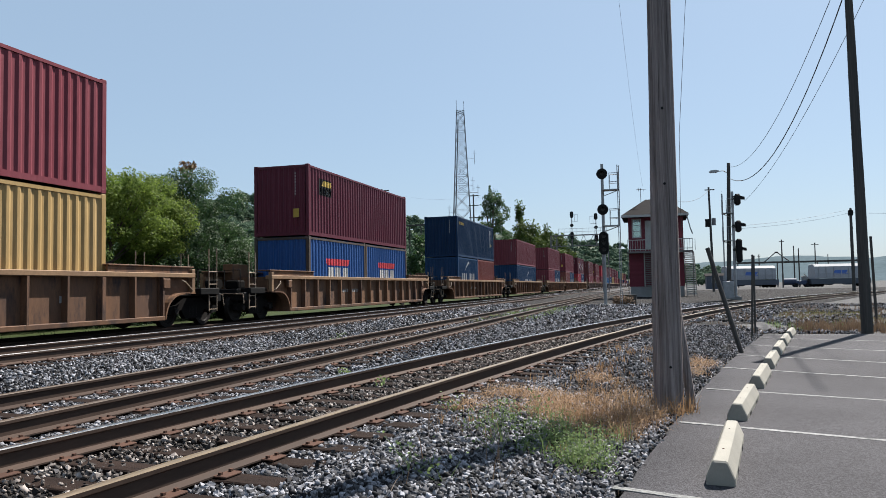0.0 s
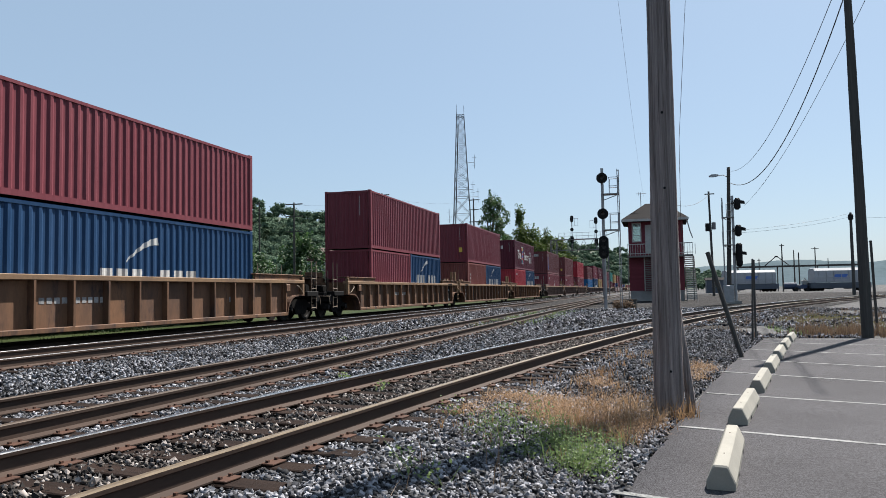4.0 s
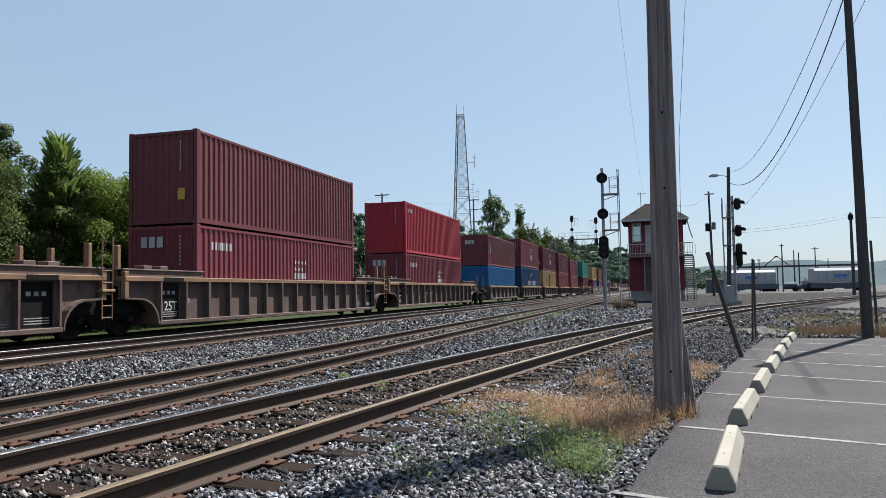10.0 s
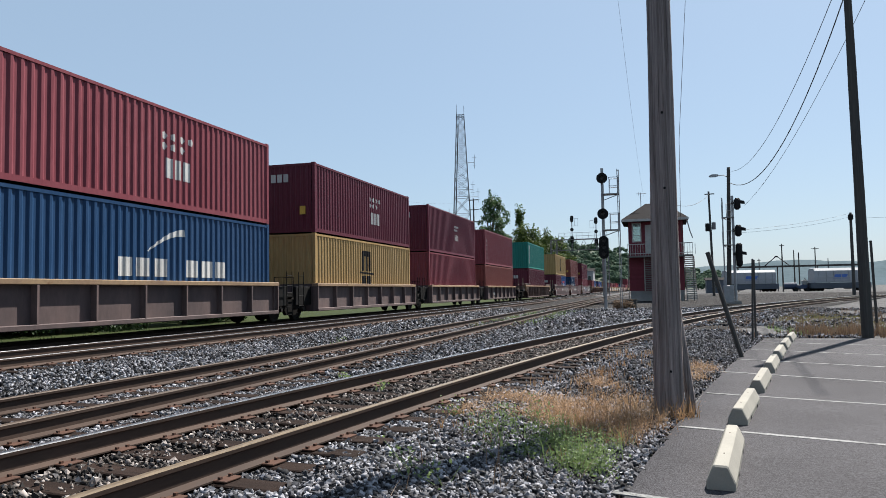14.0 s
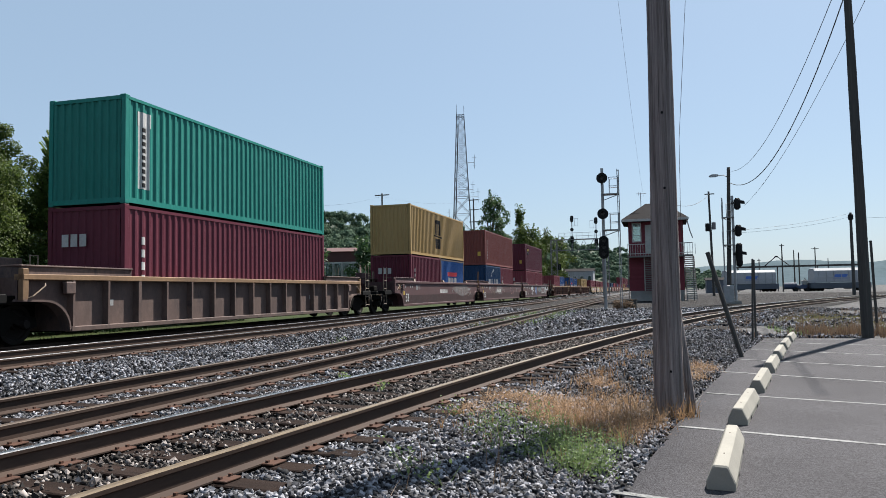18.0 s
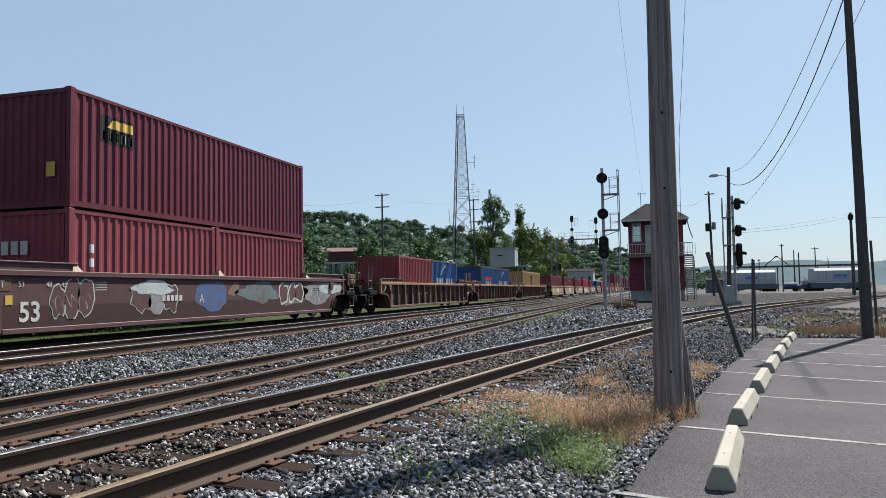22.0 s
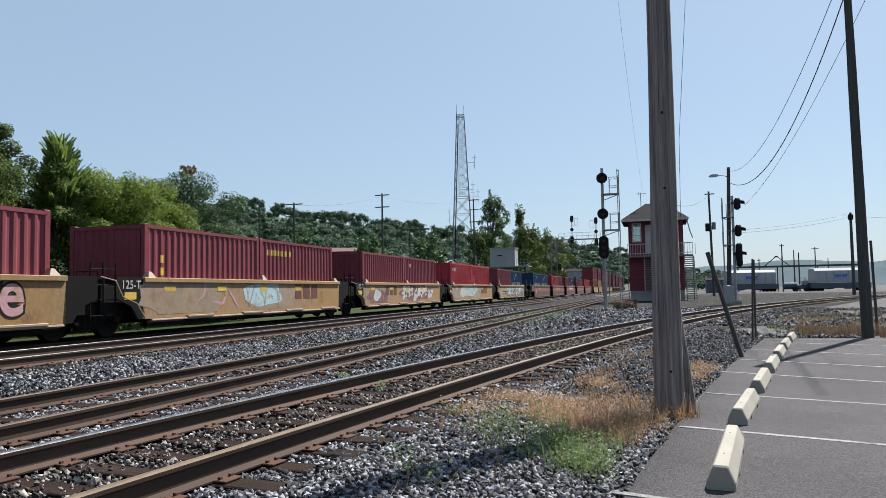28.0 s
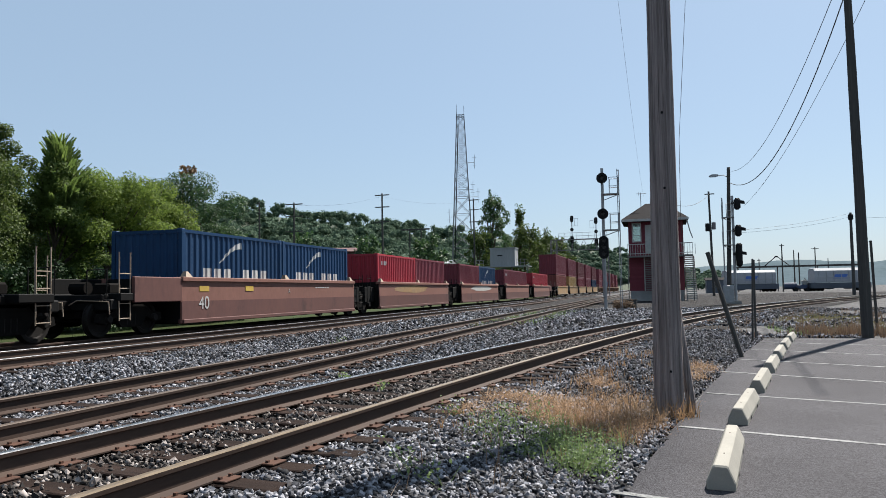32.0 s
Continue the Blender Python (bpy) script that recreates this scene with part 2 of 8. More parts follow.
M_SHINE = mat("polished_rail_head", (0.396, 0.389, 0.382), (0.302, 0.295, 0.288), 0.28, 0.95, 1.5, 60, 0.03, 0.002, (1, 0.1, 1))
M_DULLHEAD = mat("dull_rail_head", (0.16, 0.117, 0.0704), (0.112, 0.0821, 0.0539), 0.45, 0.4, 1.5, 60, 0.05, 0.002, (1, 0.1, 1))
M_RUSTHEAD = mat("rusty_rail_head", (0.0833, 0.0588, 0.0416), (0.0539, 0.0382, 0.0294), 0.5, 0.2, 1.5, 60, 0.05, 0.002, (1, 0.1, 1), spec=0.3)
M_PLATE = mat("rusty_tie_plate", (0.0901, 0.0449, 0.0295), (0.0501, 0.0284, 0.0226), 0.85, 0.0, 4, 50, 0.2, 0.005, spec=0.15)
M_TIE = mat("weathered_tie_wood", (0.030, 0.0195, 0.0155), (0.012, 0.0085, 0.0075), 0.9, 0, 1.5, 25, 0.5, 0.02, (0.25, 3, 3), (0.0418, 0.0306, 0.0241), 0.62, 0.18, spec=0.06)
M_BED = mat("ballast_bed", (0.029, 0.0273, 0.0276), (0.013, 0.0119, 0.0118), 0.9, 0, 0.35, 17, 1.0, 0.06, dirt=(0.0543, 0.0429, 0.0355), dirt_at=0.55, spread=0.32, lump="voronoi", spec=0.08)
M_GROUND = mat("grey_yard_gravel", (0.0768, 0.0756, 0.0768), (0.0468, 0.045, 0.0444), 0.95, 0, 0.35, 9, 0.6, 0.05, dirt=(0.0936, 0.09, 0.084), dirt_at=0.60, spread=0.24, lump="voronoi", spec=0.1)
M_MEADOW = mat("mown_grass", (0.0359, 0.0486, 0.0126), (0.0232, 0.0338, 0.0102), 0.95, 0, 0.15, 12, 0.8, 0.05, spread=0.2, spec=0.1)
M_ASPHALT = mat("worn_asphalt", (0.047, 0.045, 0.0487), (0.032, 0.0304, 0.0329), 0.9, 0, 0.5, 100, 0.7, 0.005, dirt=(0.038, 0.0362, 0.0387), dirt_at=0.66, spread=0.34, lump="voronoi", spec=0.12)
M_LINE = mat("worn_white_line_paint", (0.215, 0.215, 0.211), (0.146, 0.146, 0.142), 0.8, 0, 3.0, 62, 0.4, 0.006, dirt=(0.0515, 0.0515, 0.0515), dirt_at=0.51, spread=0.2, lump="voronoi", spec=0.2)
M_CONCRETE = mat("cream_concrete", (0.277, 0.261, 0.224), (0.224, 0.212, 0.183), 0.85, 0, 3, 70, 0.2, 0.004, dirt=(0.178, 0.162, 0.141), dirt_at=0.66, spread=0.06, spec=0.2)
M_GREYCON = mat("grey_concrete", (0.2376, 0.2376, 0.231), (0.1848, 0.1848, 0.1782), 0.9, 0, 1.5, 40, 0.2)
M_POLE = mat("weathered_pole_wood", (0.24, 0.209, 0.201), (0.108, 0.0909, 0.0865), 0.9, 0, 2.6, 8, 1.0, 0.04, (7, 7, 0.16), (0.0599, 0.0487, 0.0459), 0.55, 0.34, spec=0.1)
M_DARKPOLE = mat("dark_pole_wood", (0.0717, 0.0685, 0.0631), (0.0478, 0.0468, 0.0458), 0.9, 0, 2.2, 9, 0.5, 0.02, (6, 6, 0.25), spread=0.15, spec=0.12)
M_GALV = mat("galvanised_steel", (0.303, 0.311, 0.318), (0.217, 0.224, 0.231), 0.5, 0.6, 3, 30, 0.05)
M_MASTSTEEL = mat("dull_mast_steel", (0.16, 0.16, 0.168), (0.12, 0.12, 0.128), 0.6, 0.4, 3, 30, 0.05)
M_BLACK = mat("matt_black_metal", (0.0096, 0.0096, 0.0104), (0.016, 0.016, 0.016), 0.7, 0.0, 3, 30, 0.05, spec=0.1)
M_WIRE = mat("dark_cable", (0.024, 0.024, 0.0264), (0.032, 0.032, 0.032), 0.7, 0, 3, 30, 0)
M_TOWERRED = mat("oxblood_board_paint", (0.161, 0.0309, 0.0432), (0.124, 0.0272, 0.037), 0.7, 0, 1.5, 20, 0.15, 0.01, (1, 1, 6), spec=0.2)
M_CREAM = mat("dirty_cream_paint", (0.4, 0.392, 0.368), (0.32, 0.312, 0.296), 0.7, 0, 2, 25, 0.08)
M_SHINGLE = mat("grey_shingle", (0.0227, 0.0202, 0.0202), (0.0164, 0.0151, 0.0158), 0.95, 0, 2, 20, 0.4, 0.02, (1, 1, 5), spread=0.2, spec=0.05)
M_STAIR = mat("grey_stair_wood", (0.18, 0.162, 0.153), (0.135, 0.126, 0.117), 0.9, 0, 3, 20, 0.2, spec=0.15)
M_GLASS = bpy.data.materials.new("window_glass")
M_GLASS.use_nodes = True
M_GLASS.node_tree.nodes["Principled BSDF"].inputs["Base Color"].default_value = (0.30, 0.40, 0.37, 1)
M_GLASS.node_tree.nodes["Principled BSDF"].inputs["Roughness"].default_value = 0.05
M_GLASS.node_tree.nodes["Principled BSDF"].inputs["Transmission Weight"].default_value = 0.8
M_LENS = mat("dark_signal_lens", (0.012, 0.012, 0.013), (0.016, 0.016, 0.016), 0.5, 0, 3, 30, 0)
M_BARK = mat("grey_brown_bark", (0.088, 0.068, 0.052), (0.056, 0.044, 0.036), 0.95, 0, 3, 25, 0.6, 0.02, (4, 4, 0.6), spec=0.1)
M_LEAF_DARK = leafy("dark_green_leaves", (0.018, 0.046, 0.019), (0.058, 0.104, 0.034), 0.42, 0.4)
M_LEAF_MID = leafy("mid_green_leaves", (0.0300, 0.0560, 0.0140), (0.0945, 0.128, 0.030), 0.42)
M_LEAF_LIME = leafy("yellow_green_leaves", (0.044, 0.080, 0.015), (0.215, 0.288, 0.056), 0.55)
# pale, low-contrast green: distance haze is put into the leaf colour
M_LEAF_FAR = leafy("haze_pale_far_leaves", (0.074, 0.116, 0.078), (0.092, 0.134, 0.088), 0.3, 0.02)
# very dark leaf green standing in for the shade below the crowns
M_LEAF_SHADE = leafy("shade_dark_undergrowth", (0.009, 0.024, 0.010), (0.030, 0.056, 0.019), 0.25, 0.15)
M_SEED = leafy("brown_seed_heads", (0.104, 0.056, 0.024), (0.16, 0.096, 0.04), 0.2)
M_STRAW = leafy("dry_straw_grass", (0.202, 0.107, 0.0516), (0.412, 0.27, 0.15), 0.3)
M_WEED = leafy("green_weeds", (0.0904, 0.135, 0.0508), (0.204, 0.275, 0.107), 0.42)
M_DRYWEED = leafy("brown_dry_weeds", (0.11, 0.073, 0.0518), (0.206, 0.144, 0.0941), 0.25)
M_HOPPER = mat("pale_hopper_paint", (0.279, 0.288, 0.306), (0.234, 0.243, 0.261), 0.55, 0, 0.5, 10, 0.03)
M_HOPPERLOW = mat("slate_hopper_underframe", (0.072, 0.084, 0.108), (0.056, 0.068, 0.088), 0.7, 0, 0.6, 10, 0.03)
M_SHED = mat("pale_grey_sheet", (0.3, 0.3075, 0.315), (0.2325, 0.24, 0.2475), 0.6, 0.1, 0.6, 8, 0.1, 0.01, (4, 4, 0.2))
M_BRICKRED = mat("red_sheet_roof", (0.0765, 0.0234, 0.0216), (0.0585, 0.0198, 0.0189), 0.8, 0, 0.6, 10, 0.1)
# ---------------------------------------------------------------- ground
RAIL = 0.47            # rail tops of the train's track above the car park


def track_one(y):
    """Centre line of the curved siding nearest to the car park."""
    if y <= 95:
        return -4.28 + 0.105 * y + 0.0024 * y * y
    return -4.28 + 0.105 * 95 + 0.0024 * 95 * 95 + 0.561 * (y - 95)


def track_two(y):
    return -6.10 - 0.0016 * max(0.0, 16 - y) ** 2


def track_three(y):
    return -14.39


def track_four(y):
    """The clear track in front of the train."""
    return -10.97


TOPS = {"track_1": 0.235, "track_2": 0.235, "track_3": 0.295, "track_4": 0.37}      # tie tops


def crib(x, y):
    """Signed nearness to the ties' band of each track."""
    return min(abs(x - track_one(y)), abs(x - track_two(y)), abs(x - track_three(y)), abs(x - track_four(y)))


def lot_edge(y):
    """The ragged left edge of the asphalt."""
    return -1.02 + 0.118 * y + 0.00235 * y * y


def smooth(a, b, v):
    v = min(1.0, max(0.0, (v - a) / (b - a)))
    return v * v * (3 - 2 * v)


def ground_z(x, y):
    """The gravel surface: level with the tie tops near the tracks, falling to the car park."""
    near = crib(x, y)
    bed = 0.195
    if x < -7.4:
        bed += (0.125 if x > -13 else 0.07) * smooth(-7.5, -9.5, x) if x > -13 else 0.125 - 0.055 * smooth(-12.4, -13.2, x)
    if y < 26 and x > track_one(y):
        gap = x - lot_edge(y)
        bed = bed + (-0.035 - bed) * smooth(-1.7, -0.05, gap)
    elif y < 34 and x > track_one(y):
        k = smooth(26, 34, y)
        bed = bed * k + (1 - k) * (-0.035 if x > lot_edge(26) else bed)
    far = smooth(45, 85, y) if x > track_two(y) + 2.5 else 0.0
    bed = bed + (0.38 - bed) * far * (smooth(1.3, 2.8, near) if y < 400 else 1)
    if x < -17:
        bed = 0.22
    return bed


def sheet(name, xs, ys, fz, material, label, category, kind="structure"):
    sh = Shape()
    nx, ny = len(xs), len(ys)
    vs = [(x, y, fz(x, y)) for y in ys for x in xs]
    fs = [(j * nx + i, j * nx + i + 1, (j + 1) * nx + i + 1, (j + 1) * nx + i) for j in range(ny - 1) for i in range(nx - 1)]
    sh.add(vs, fs)
    sh.smooth = True
    ob = part(name, sh, material)
    return tagged(ob, label, category, "", kind)


def steps(*spans):
    """Concatenated ranges (start, end, step)."""
    out = []
    for a, b, s in spans:
        n = max(1, round((b - a) / s))
        out += [a + (b - a) * i / n for i in range(n)]
    return out + [spans[-1][1]]


GX = steps((-2500, -300, 550), (-300, -60, 40), (-60, -20, 8), (-20, 10, 0.6), (10, 60, 5), (60, 300, 40), (300, 2500, 550))
GY = steps((-2500, -300, 550), (-300, -20, 40), (-20, -2, 3), (-2, 30, 0.8), (30, 110, 3), (110, 400, 29), (400, 2600, 550))
sheet("ground", GX, GY, lambda x, y: ground_z(x, y) - 0.03, M_GROUND, "grey gravel yard ground with dusty worn patches", "ground")

sh = Shape()
rows_y = steps((-6, 2, 0.5), (2, 26, 0.22), (26, 60, 0.8), (60, 130, 3))
k = 60
for y in rows_y:
    right = min(lot_edge(y) + 0.03, track_one(y) + 3.3) if y < 26 else track_one(y) + 3.0
    for i in range(k):
        u = i / (k - 1)
        x = -18.2 + (right + 18.2) * (u ** 0.8)
        lump = 0.018 * noise.noise(Vector((x * 5, y * 5, 0))) + 0.02 * noise.noise(Vector((x * 0.9, y * 0.9, 3)))
        sh.v.append((x, y, ground_z(x, y) + lump))
for j in range(len(rows_y) - 1):
    for i in range(k - 1):
        sh.f.append((j * k + i, j * k + i + 1, (j + 1) * k + i + 1, (j + 1) * k + i))
sh.smooth = True
ballast_bed = tagged(part("ballast_bed", sh, M_BED), "grey crushed stone ballast around the tracks", "ballast", "", "structure")

# grass strip behind the train
sheet("grass_verge", steps((-60, -16.6, 4)), steps((-40, 160, 8)), lambda x, y: ground_z(x, y) + 0.05 + 0.04 * noise.noise(Vector((x, y, 0))), M_MEADOW,
      "sunlit green mown grass verge behind the tracks", "grass")

# car park
sh = Shape()
lot_rows = steps((-12, 23.2, 0.4))
for y in lot_rows:
    rag = 0.035 * noise.noise(Vector((0, y * 2.3, 1))) + 0.02 * noise.noise(Vector((0, y * 9, 5)))
    sh.v += [(lot_edge(y) + rag, y, -0.03), (lot_edge(y) + rag + 0.02, y, -0.004)]
    for i in range(1, 9):
        u = i / 8
        x = lot_edge(y) + (30 - lot_edge(y)) * u * u
        yy = y + (0 if y < 22.5 else 0.04 * x)
        sh.v.append((x, yy, 0.002 * noise.noise(Vector((x * 0.4, y * 0.4, 9)))))
n = 10
for j in range(len(lot_rows) - 1):
    for i in range(n - 1):
        sh.f.append((j * n + i, j * n + i + 1, (j + 1) * n + i + 1, (j + 1) * n + i))
sh.smooth = True
tagged(part("car_park_pavement", sh, M_ASPHALT), "worn grey asphalt car park with patched surface", "pavement", "", "structure")

STRIPES = [((-0.34, 5.74), (2.6, 4.75)), ((0.22, 8.56), (5.4, 6.71)), ((0.67, 11.31), (5.8, 9.32)), ((1.09, 14.19), (5.89, 11.5)), ((1.59, 16.65), (6.36, 13.92)),
           ((2.19, 19.21), (6.98, 16.51)), ((2.70, 21.73), (7.76, 19.58)), ((3.0, 22.95), (8.0, 22.85))]
for (x0, y0), (x1, y1) in STRIPES:
    sh = Shape()
    d = Vector((x1 - x0, y1 - y0, 0))
    L, ang = d.length, math.atan2(d.y, d.x)
    m = 22
    for i in range(m + 1):
        w = 0.042 + 0.008 * noise.noise(Vector((i * 0.9, x0, 2)))
        for s, z in ((-1, -0.004), (-1, 0.004), (1, 0.004), (1, -0.004)):
            p = Matrix.Rotation(ang, 3, "Z") @ Vector((L * i / m, s * w, 0))
            sh.v.append((x0 + p.x, y0 + p.y, z))
    sh.f = [(4 * i + k, 4 * i + k + 4, 4 * i + k + 5, 4 * i + k + 1) for i in range(m) for k in range(3)]
    tagged(part("parking_line", sh, M_LINE), "thin worn white parking bay line on asphalt", "line marking", "parking bay lines", "structure")

# ---------------------------------------------------------------- tracks
RAIL_PROFILE = [(-0.07, 0), (0.07, 0), (0.07, 0.012), (0.012, 0.035), (0.010, 0.125), (0.034, 0.140), (0.036, 0.166), (-0.036, 0.166), (-0.034, 0.140), (-0.010, 0.125),
                (-0.012, 0.035), (-0.07, 0.012)]
HEAD_PROFILE = [(-0.034, 0.166), (0.034, 0.166), (0.030, 0.173), (0.016, 0.176), (-0.016, 0.176), (-0.030, 0.173)]


def rail_line(centre, off, ys, parent, head, label, tie_top):
    path = []
    for y in ys:
        x, s = centre(y), (centre(y + 0.5) - centre(y - 0.5))
        L = math.hypot(1, s)
        path.append((x + off / L, y - off * s / L, tie_top))
    rail = part("rail", Shape().sweep(RAIL_PROFILE, path), M_RAIL, parent)
    part("rail_head", Shape().sweep(HEAD_PROFILE, path), head, rail, label)


TIE = Shape().block(-1.3, 1.3, -0.115, 0.115, -0.16, 0.0, 0.012).mesh("tie")
PLATE = Shape()
for s in (-1, 1):
    PLATE.block(s * 0.753 - 0.17, s * 0.753 + 0.17, -0.09, 0.09, 0.0, 0.016, 0.005)
    for a in (-0.10, 0.10):
        for b in (-0.055, 0.055):
            PLATE.box(s * 0.753 + a - 0.012, s * 0.753 + a + 0.012, b - 0.012, b + 0.012, 0.012, 0.034)
PLATE = PLATE.mesh("tie_plates")


def railway(name, centre, y0, y1, label, heads, near_ties):
    tr = thing(name, Matrix.Identity(4), label, "railway track", "", "structure")
    ys = steps((y0, -2, 4), (-2, 40, 0.8), (40, y1, 3.0))
    TIE_TOP = TOPS[name]
    rail_line(centre, 0.753, ys, tr, heads[0], "", TIE_TOP)
    rail_line(centre, -0.753, ys, tr, heads[1], "", TIE_TOP)
    r = random.Random(name)
    rest, plates = Shape(), Shape()
    y = y0
    while y < y1:
        x, s = centre(y), (centre(y + 0.5) - centre(y - 0.5))
        m = Matrix.Translation((x + r.uniform(-0.03, 0.03), y, TIE_TOP - 0.004 + r.uniform(-0.006, 0.004))) @ Matrix.Rotation(-math.atan(s) + r.uniform(-0.02, 0.02), 4, "Z")
        m2 = Matrix.Translation((x, y, TIE_TOP - 0.002)) @ Matrix.Rotation(-math.atan(s), 4, "Z")
        if near_ties[0] < y < near_ties[1]:
            part("tie", TIE, M_TIE, tr, at=m)
            part("tie_plate", PLATE, M_PLATE, tr, at=m2)
        elif y < 75:
            rest.box(-1.3, 1.3, -0.115, 0.115, -0.16, 0.0, m)
        y += 0.53
    if rest.f:
        tagged(part("ties_far", rest, M_TIE, tr), kind="stuff")
    return tr


railway("track_1", track_one, -8, 150, "curving siding with one shiny and one dull rail", (M_DULLHEAD, M_SHINE), (2.0, 40))
railway("track_2", track_two, -10, 300, "rusty straight track with dark weathered ties", (M_RUSTHEAD, M_RUSTHEAD), (4.0, 40))
railway("track_3", track_three, -560, 850, "shaded main line track under the moving train", (M_RAIL, M_RAIL), (12.0, 30))
railway("track_4", track_four, -10, 600, "clear main line track with polished rails before the train", (M_SHINE, M_SHINE), (6.0, 42))
# ---------------------------------------------------------------- utility poles, wheel stops, posts
def wood_pole(name, base, top, r0, r1, material, label, parent=None, n=20, rough=0.012):
    sh = Shape()
    base, top = Vector(base), Vector(top)
    m = 26
    ring = []
    for i in range(m + 1):
        u = i / m
        c, r = base.lerp(top, u), r0 + (r1 - r0) * u
        for j in range(n):
            a = 6.28319 * j / n
            q = r + rough * noise.noise(Vector((math.cos(a) * 3, math.sin(a) * 3, u * 4 + base.y)))
            sh.v.append((c.x + q * math.cos(a), c.y + q * math.sin(a), c.z))
    sh.f = [(i * n + j, i * n + (j + 1) % n, (i + 1) * n + (j + 1) % n, (i + 1) * n + j) for i in range(m) for j in range(n)]
    sh.f.append(tuple(range(m * n, m * n + n)))
    sh.smooth = True
    return sh


def wire(name, a, b, sag, r, label, m=24):
    a, b = Vector(a), Vector(b)
    sh = Shape()
    pts = []
    for i in range(m + 1):
        u = i / m
        p = a.lerp(b, u)
        p.z -= sag * 4 * u * (1 - u)
        pts.append(p)
    sh.tube(pts, r, 5)
    return tagged(part(name, sh, M_WIRE), label, "cable", "overhead wires")


pole = thing("utility_pole", pose(0.13, 9.3, -0.02), "weathered grey-brown wooden utility pole beside the car park", "utility pole")
part("shaft", wood_pole("shaft", (0, 0, 0), (0.07, 0, 10.5), 0.172, 0.105, M_POLE, ""), M_POLE, pole)
part("stub_post", wood_pole("stub_post", (0.27, 0.16, 0), (0.13, 0.16, 1.25), 0.055, 0.05, M_POLE, "", n=10, rough=0.006), M_POLE, pole, "short split wooden stub leaning on the pole")
part("ground_wire", Shape().tube([(0.45, 0, 7.5), (0.35, 0, 5.0), (0.22, 0, 3.3), (0.205, 0, 2.4), (0.23, 0, 1.6)], 0.0028, 5), M_WIRE, pole, "thin grey ground wire")
for z in (0.55, 2.7, 3.6):
    part("bolt", Shape().cyl((0.03, -0.165, z), (0.03, -0.185, z), 0.016, n=6), M_BLACK, pole)

pole = thing("utility_pole", pose(5.83, 23.87, -0.02), "dark brown wooden utility pole at the end of the car park", "utility pole")
part("shaft", wood_pole("shaft", (0, 0, 0), (-0.09, 0.02, 11.5), 0.155, 0.10, M_DARKPOLE, ""), M_DARKPOLE, pole)

for i, (x, y) in enumerate([(0.43, 5.94), (0.83, 8.76), (1.35, 11.43), (1.87, 14.09), (2.37, 16.63), (2.87, 19.10), (3.42, 21.75)]):
    nx, ny = [(0.83, 8.76), (1.35, 11.43), (1.87, 14.09), (2.37, 16.63), (2.87, 19.10), (3.42, 21.75), (4.0, 24.4)][i]
    rz = -math.degrees(math.atan2(nx - x, ny - y))
    st = thing("wheel_stop", pose(x, y, 0.001, 0, 0, rz), "cream concrete parking wheel stop with sloped sides", "wheel stop", "wheel stops along the car park")
    prof = [(-0.104, 0), (0.104, 0), (0.104, 0.055), (0.052, 0.172), (0.040, 0.180), (-0.040, 0.180), (-0.052, 0.172), (-0.104, 0.055)]
    sh = Shape()
    for yy, kk in ((0, 0.93), (0.015, 1), (0.42, 1), (0.9, 1), (1.35, 1), (1.78, 1), (1.80, 0.93)):
        for a, b in prof:
            sh.v.append((a * kk + 0.004 * noise.noise(Vector((a * 9, yy * 6, i))), yy, b * kk if b else 0))
    for r in range(6):
        for j in range(8):
            j2 = (j + 1) % 8
            sh.f.append((r * 8 + j, r * 8 + j2, r * 8 + 8 + j2, r * 8 + 8 + j))
    sh.f += [tuple(range(8)), tuple(range(55, 47, -1))]
    part("concrete_bar", sh, M_CONCRETE, st)
    for yy in (0.45, 1.35):
        part("drain_notch", Shape().box(0.088, 0.1065, yy - 0.07, yy + 0.07, 0.0, 0.035), M_BLACK, st)
        part("anchor_pin", Shape().cyl((0, yy, 0.178), (0, yy, 0.183), 0.008, n=8), M_PLATE, st)

for name, base, top, r, label in (("leaning_post", (1.77, 17.2, -0.03), (1.16, 17.25, 2.24), 0.052, "leaning dark steel post at the asphalt edge"),
                                  ("marker_post", (2.62, 22.6, -0.03), (2.70, 22.6, 2.25), 0.03, "thin upright dark marker post"),
                                  ("marker_post", (2.80, 23.4, -0.03), (2.83, 23.4, 2.25), 0.03, "thin upright dark marker post"),
                                  ("stub_pole", (6.73, 26.4, -0.03), (6.67, 26.42, 2.86), 0.045, "short dark timber stub pole by the weeds")):
    po = thing(name, Matrix.Identity(4), label, "post")
    d = Vector(top) - Vector(base)
    part("shaft", Shape().cyl(base, top, r, r * 0.9, 8), M_DARKPOLE, po)
    part("cap", Shape().cyl(top, Vector(top) + d.normalized() * 0.03, r * 1.05, r * 0.8, 8), M_DARKPOLE, po)

# overhead cables
wire("overhead_wire", (5.70, 57.9, 9.96), (5.61, 23.9, 10.6), 1.47, 0.012, "thin black service wire between poles")
wire("overhead_wire", (5.6, 57.9, 9.1), (7.8, 23.9, 16.5), 3.8, 0.024, "thick black cable between poles")
wire("overhead_wire", (6.55, 57.9, 7.42), (7.56, 23.9, 12.6), 1.03, 0.011, "thin black service wire between poles")
wire("overhead_wire", (-0.6, 71.8, 9.9), (-1.05, 2.0, 15.6), 2.0, 0.0042, "thin grey wire running to the tower")
wire("overhead_wire", (5.6, 58, 5.6), (21.15, 91.1, 9.4), 0.25, 0.009, "thin grey wire between yard poles")
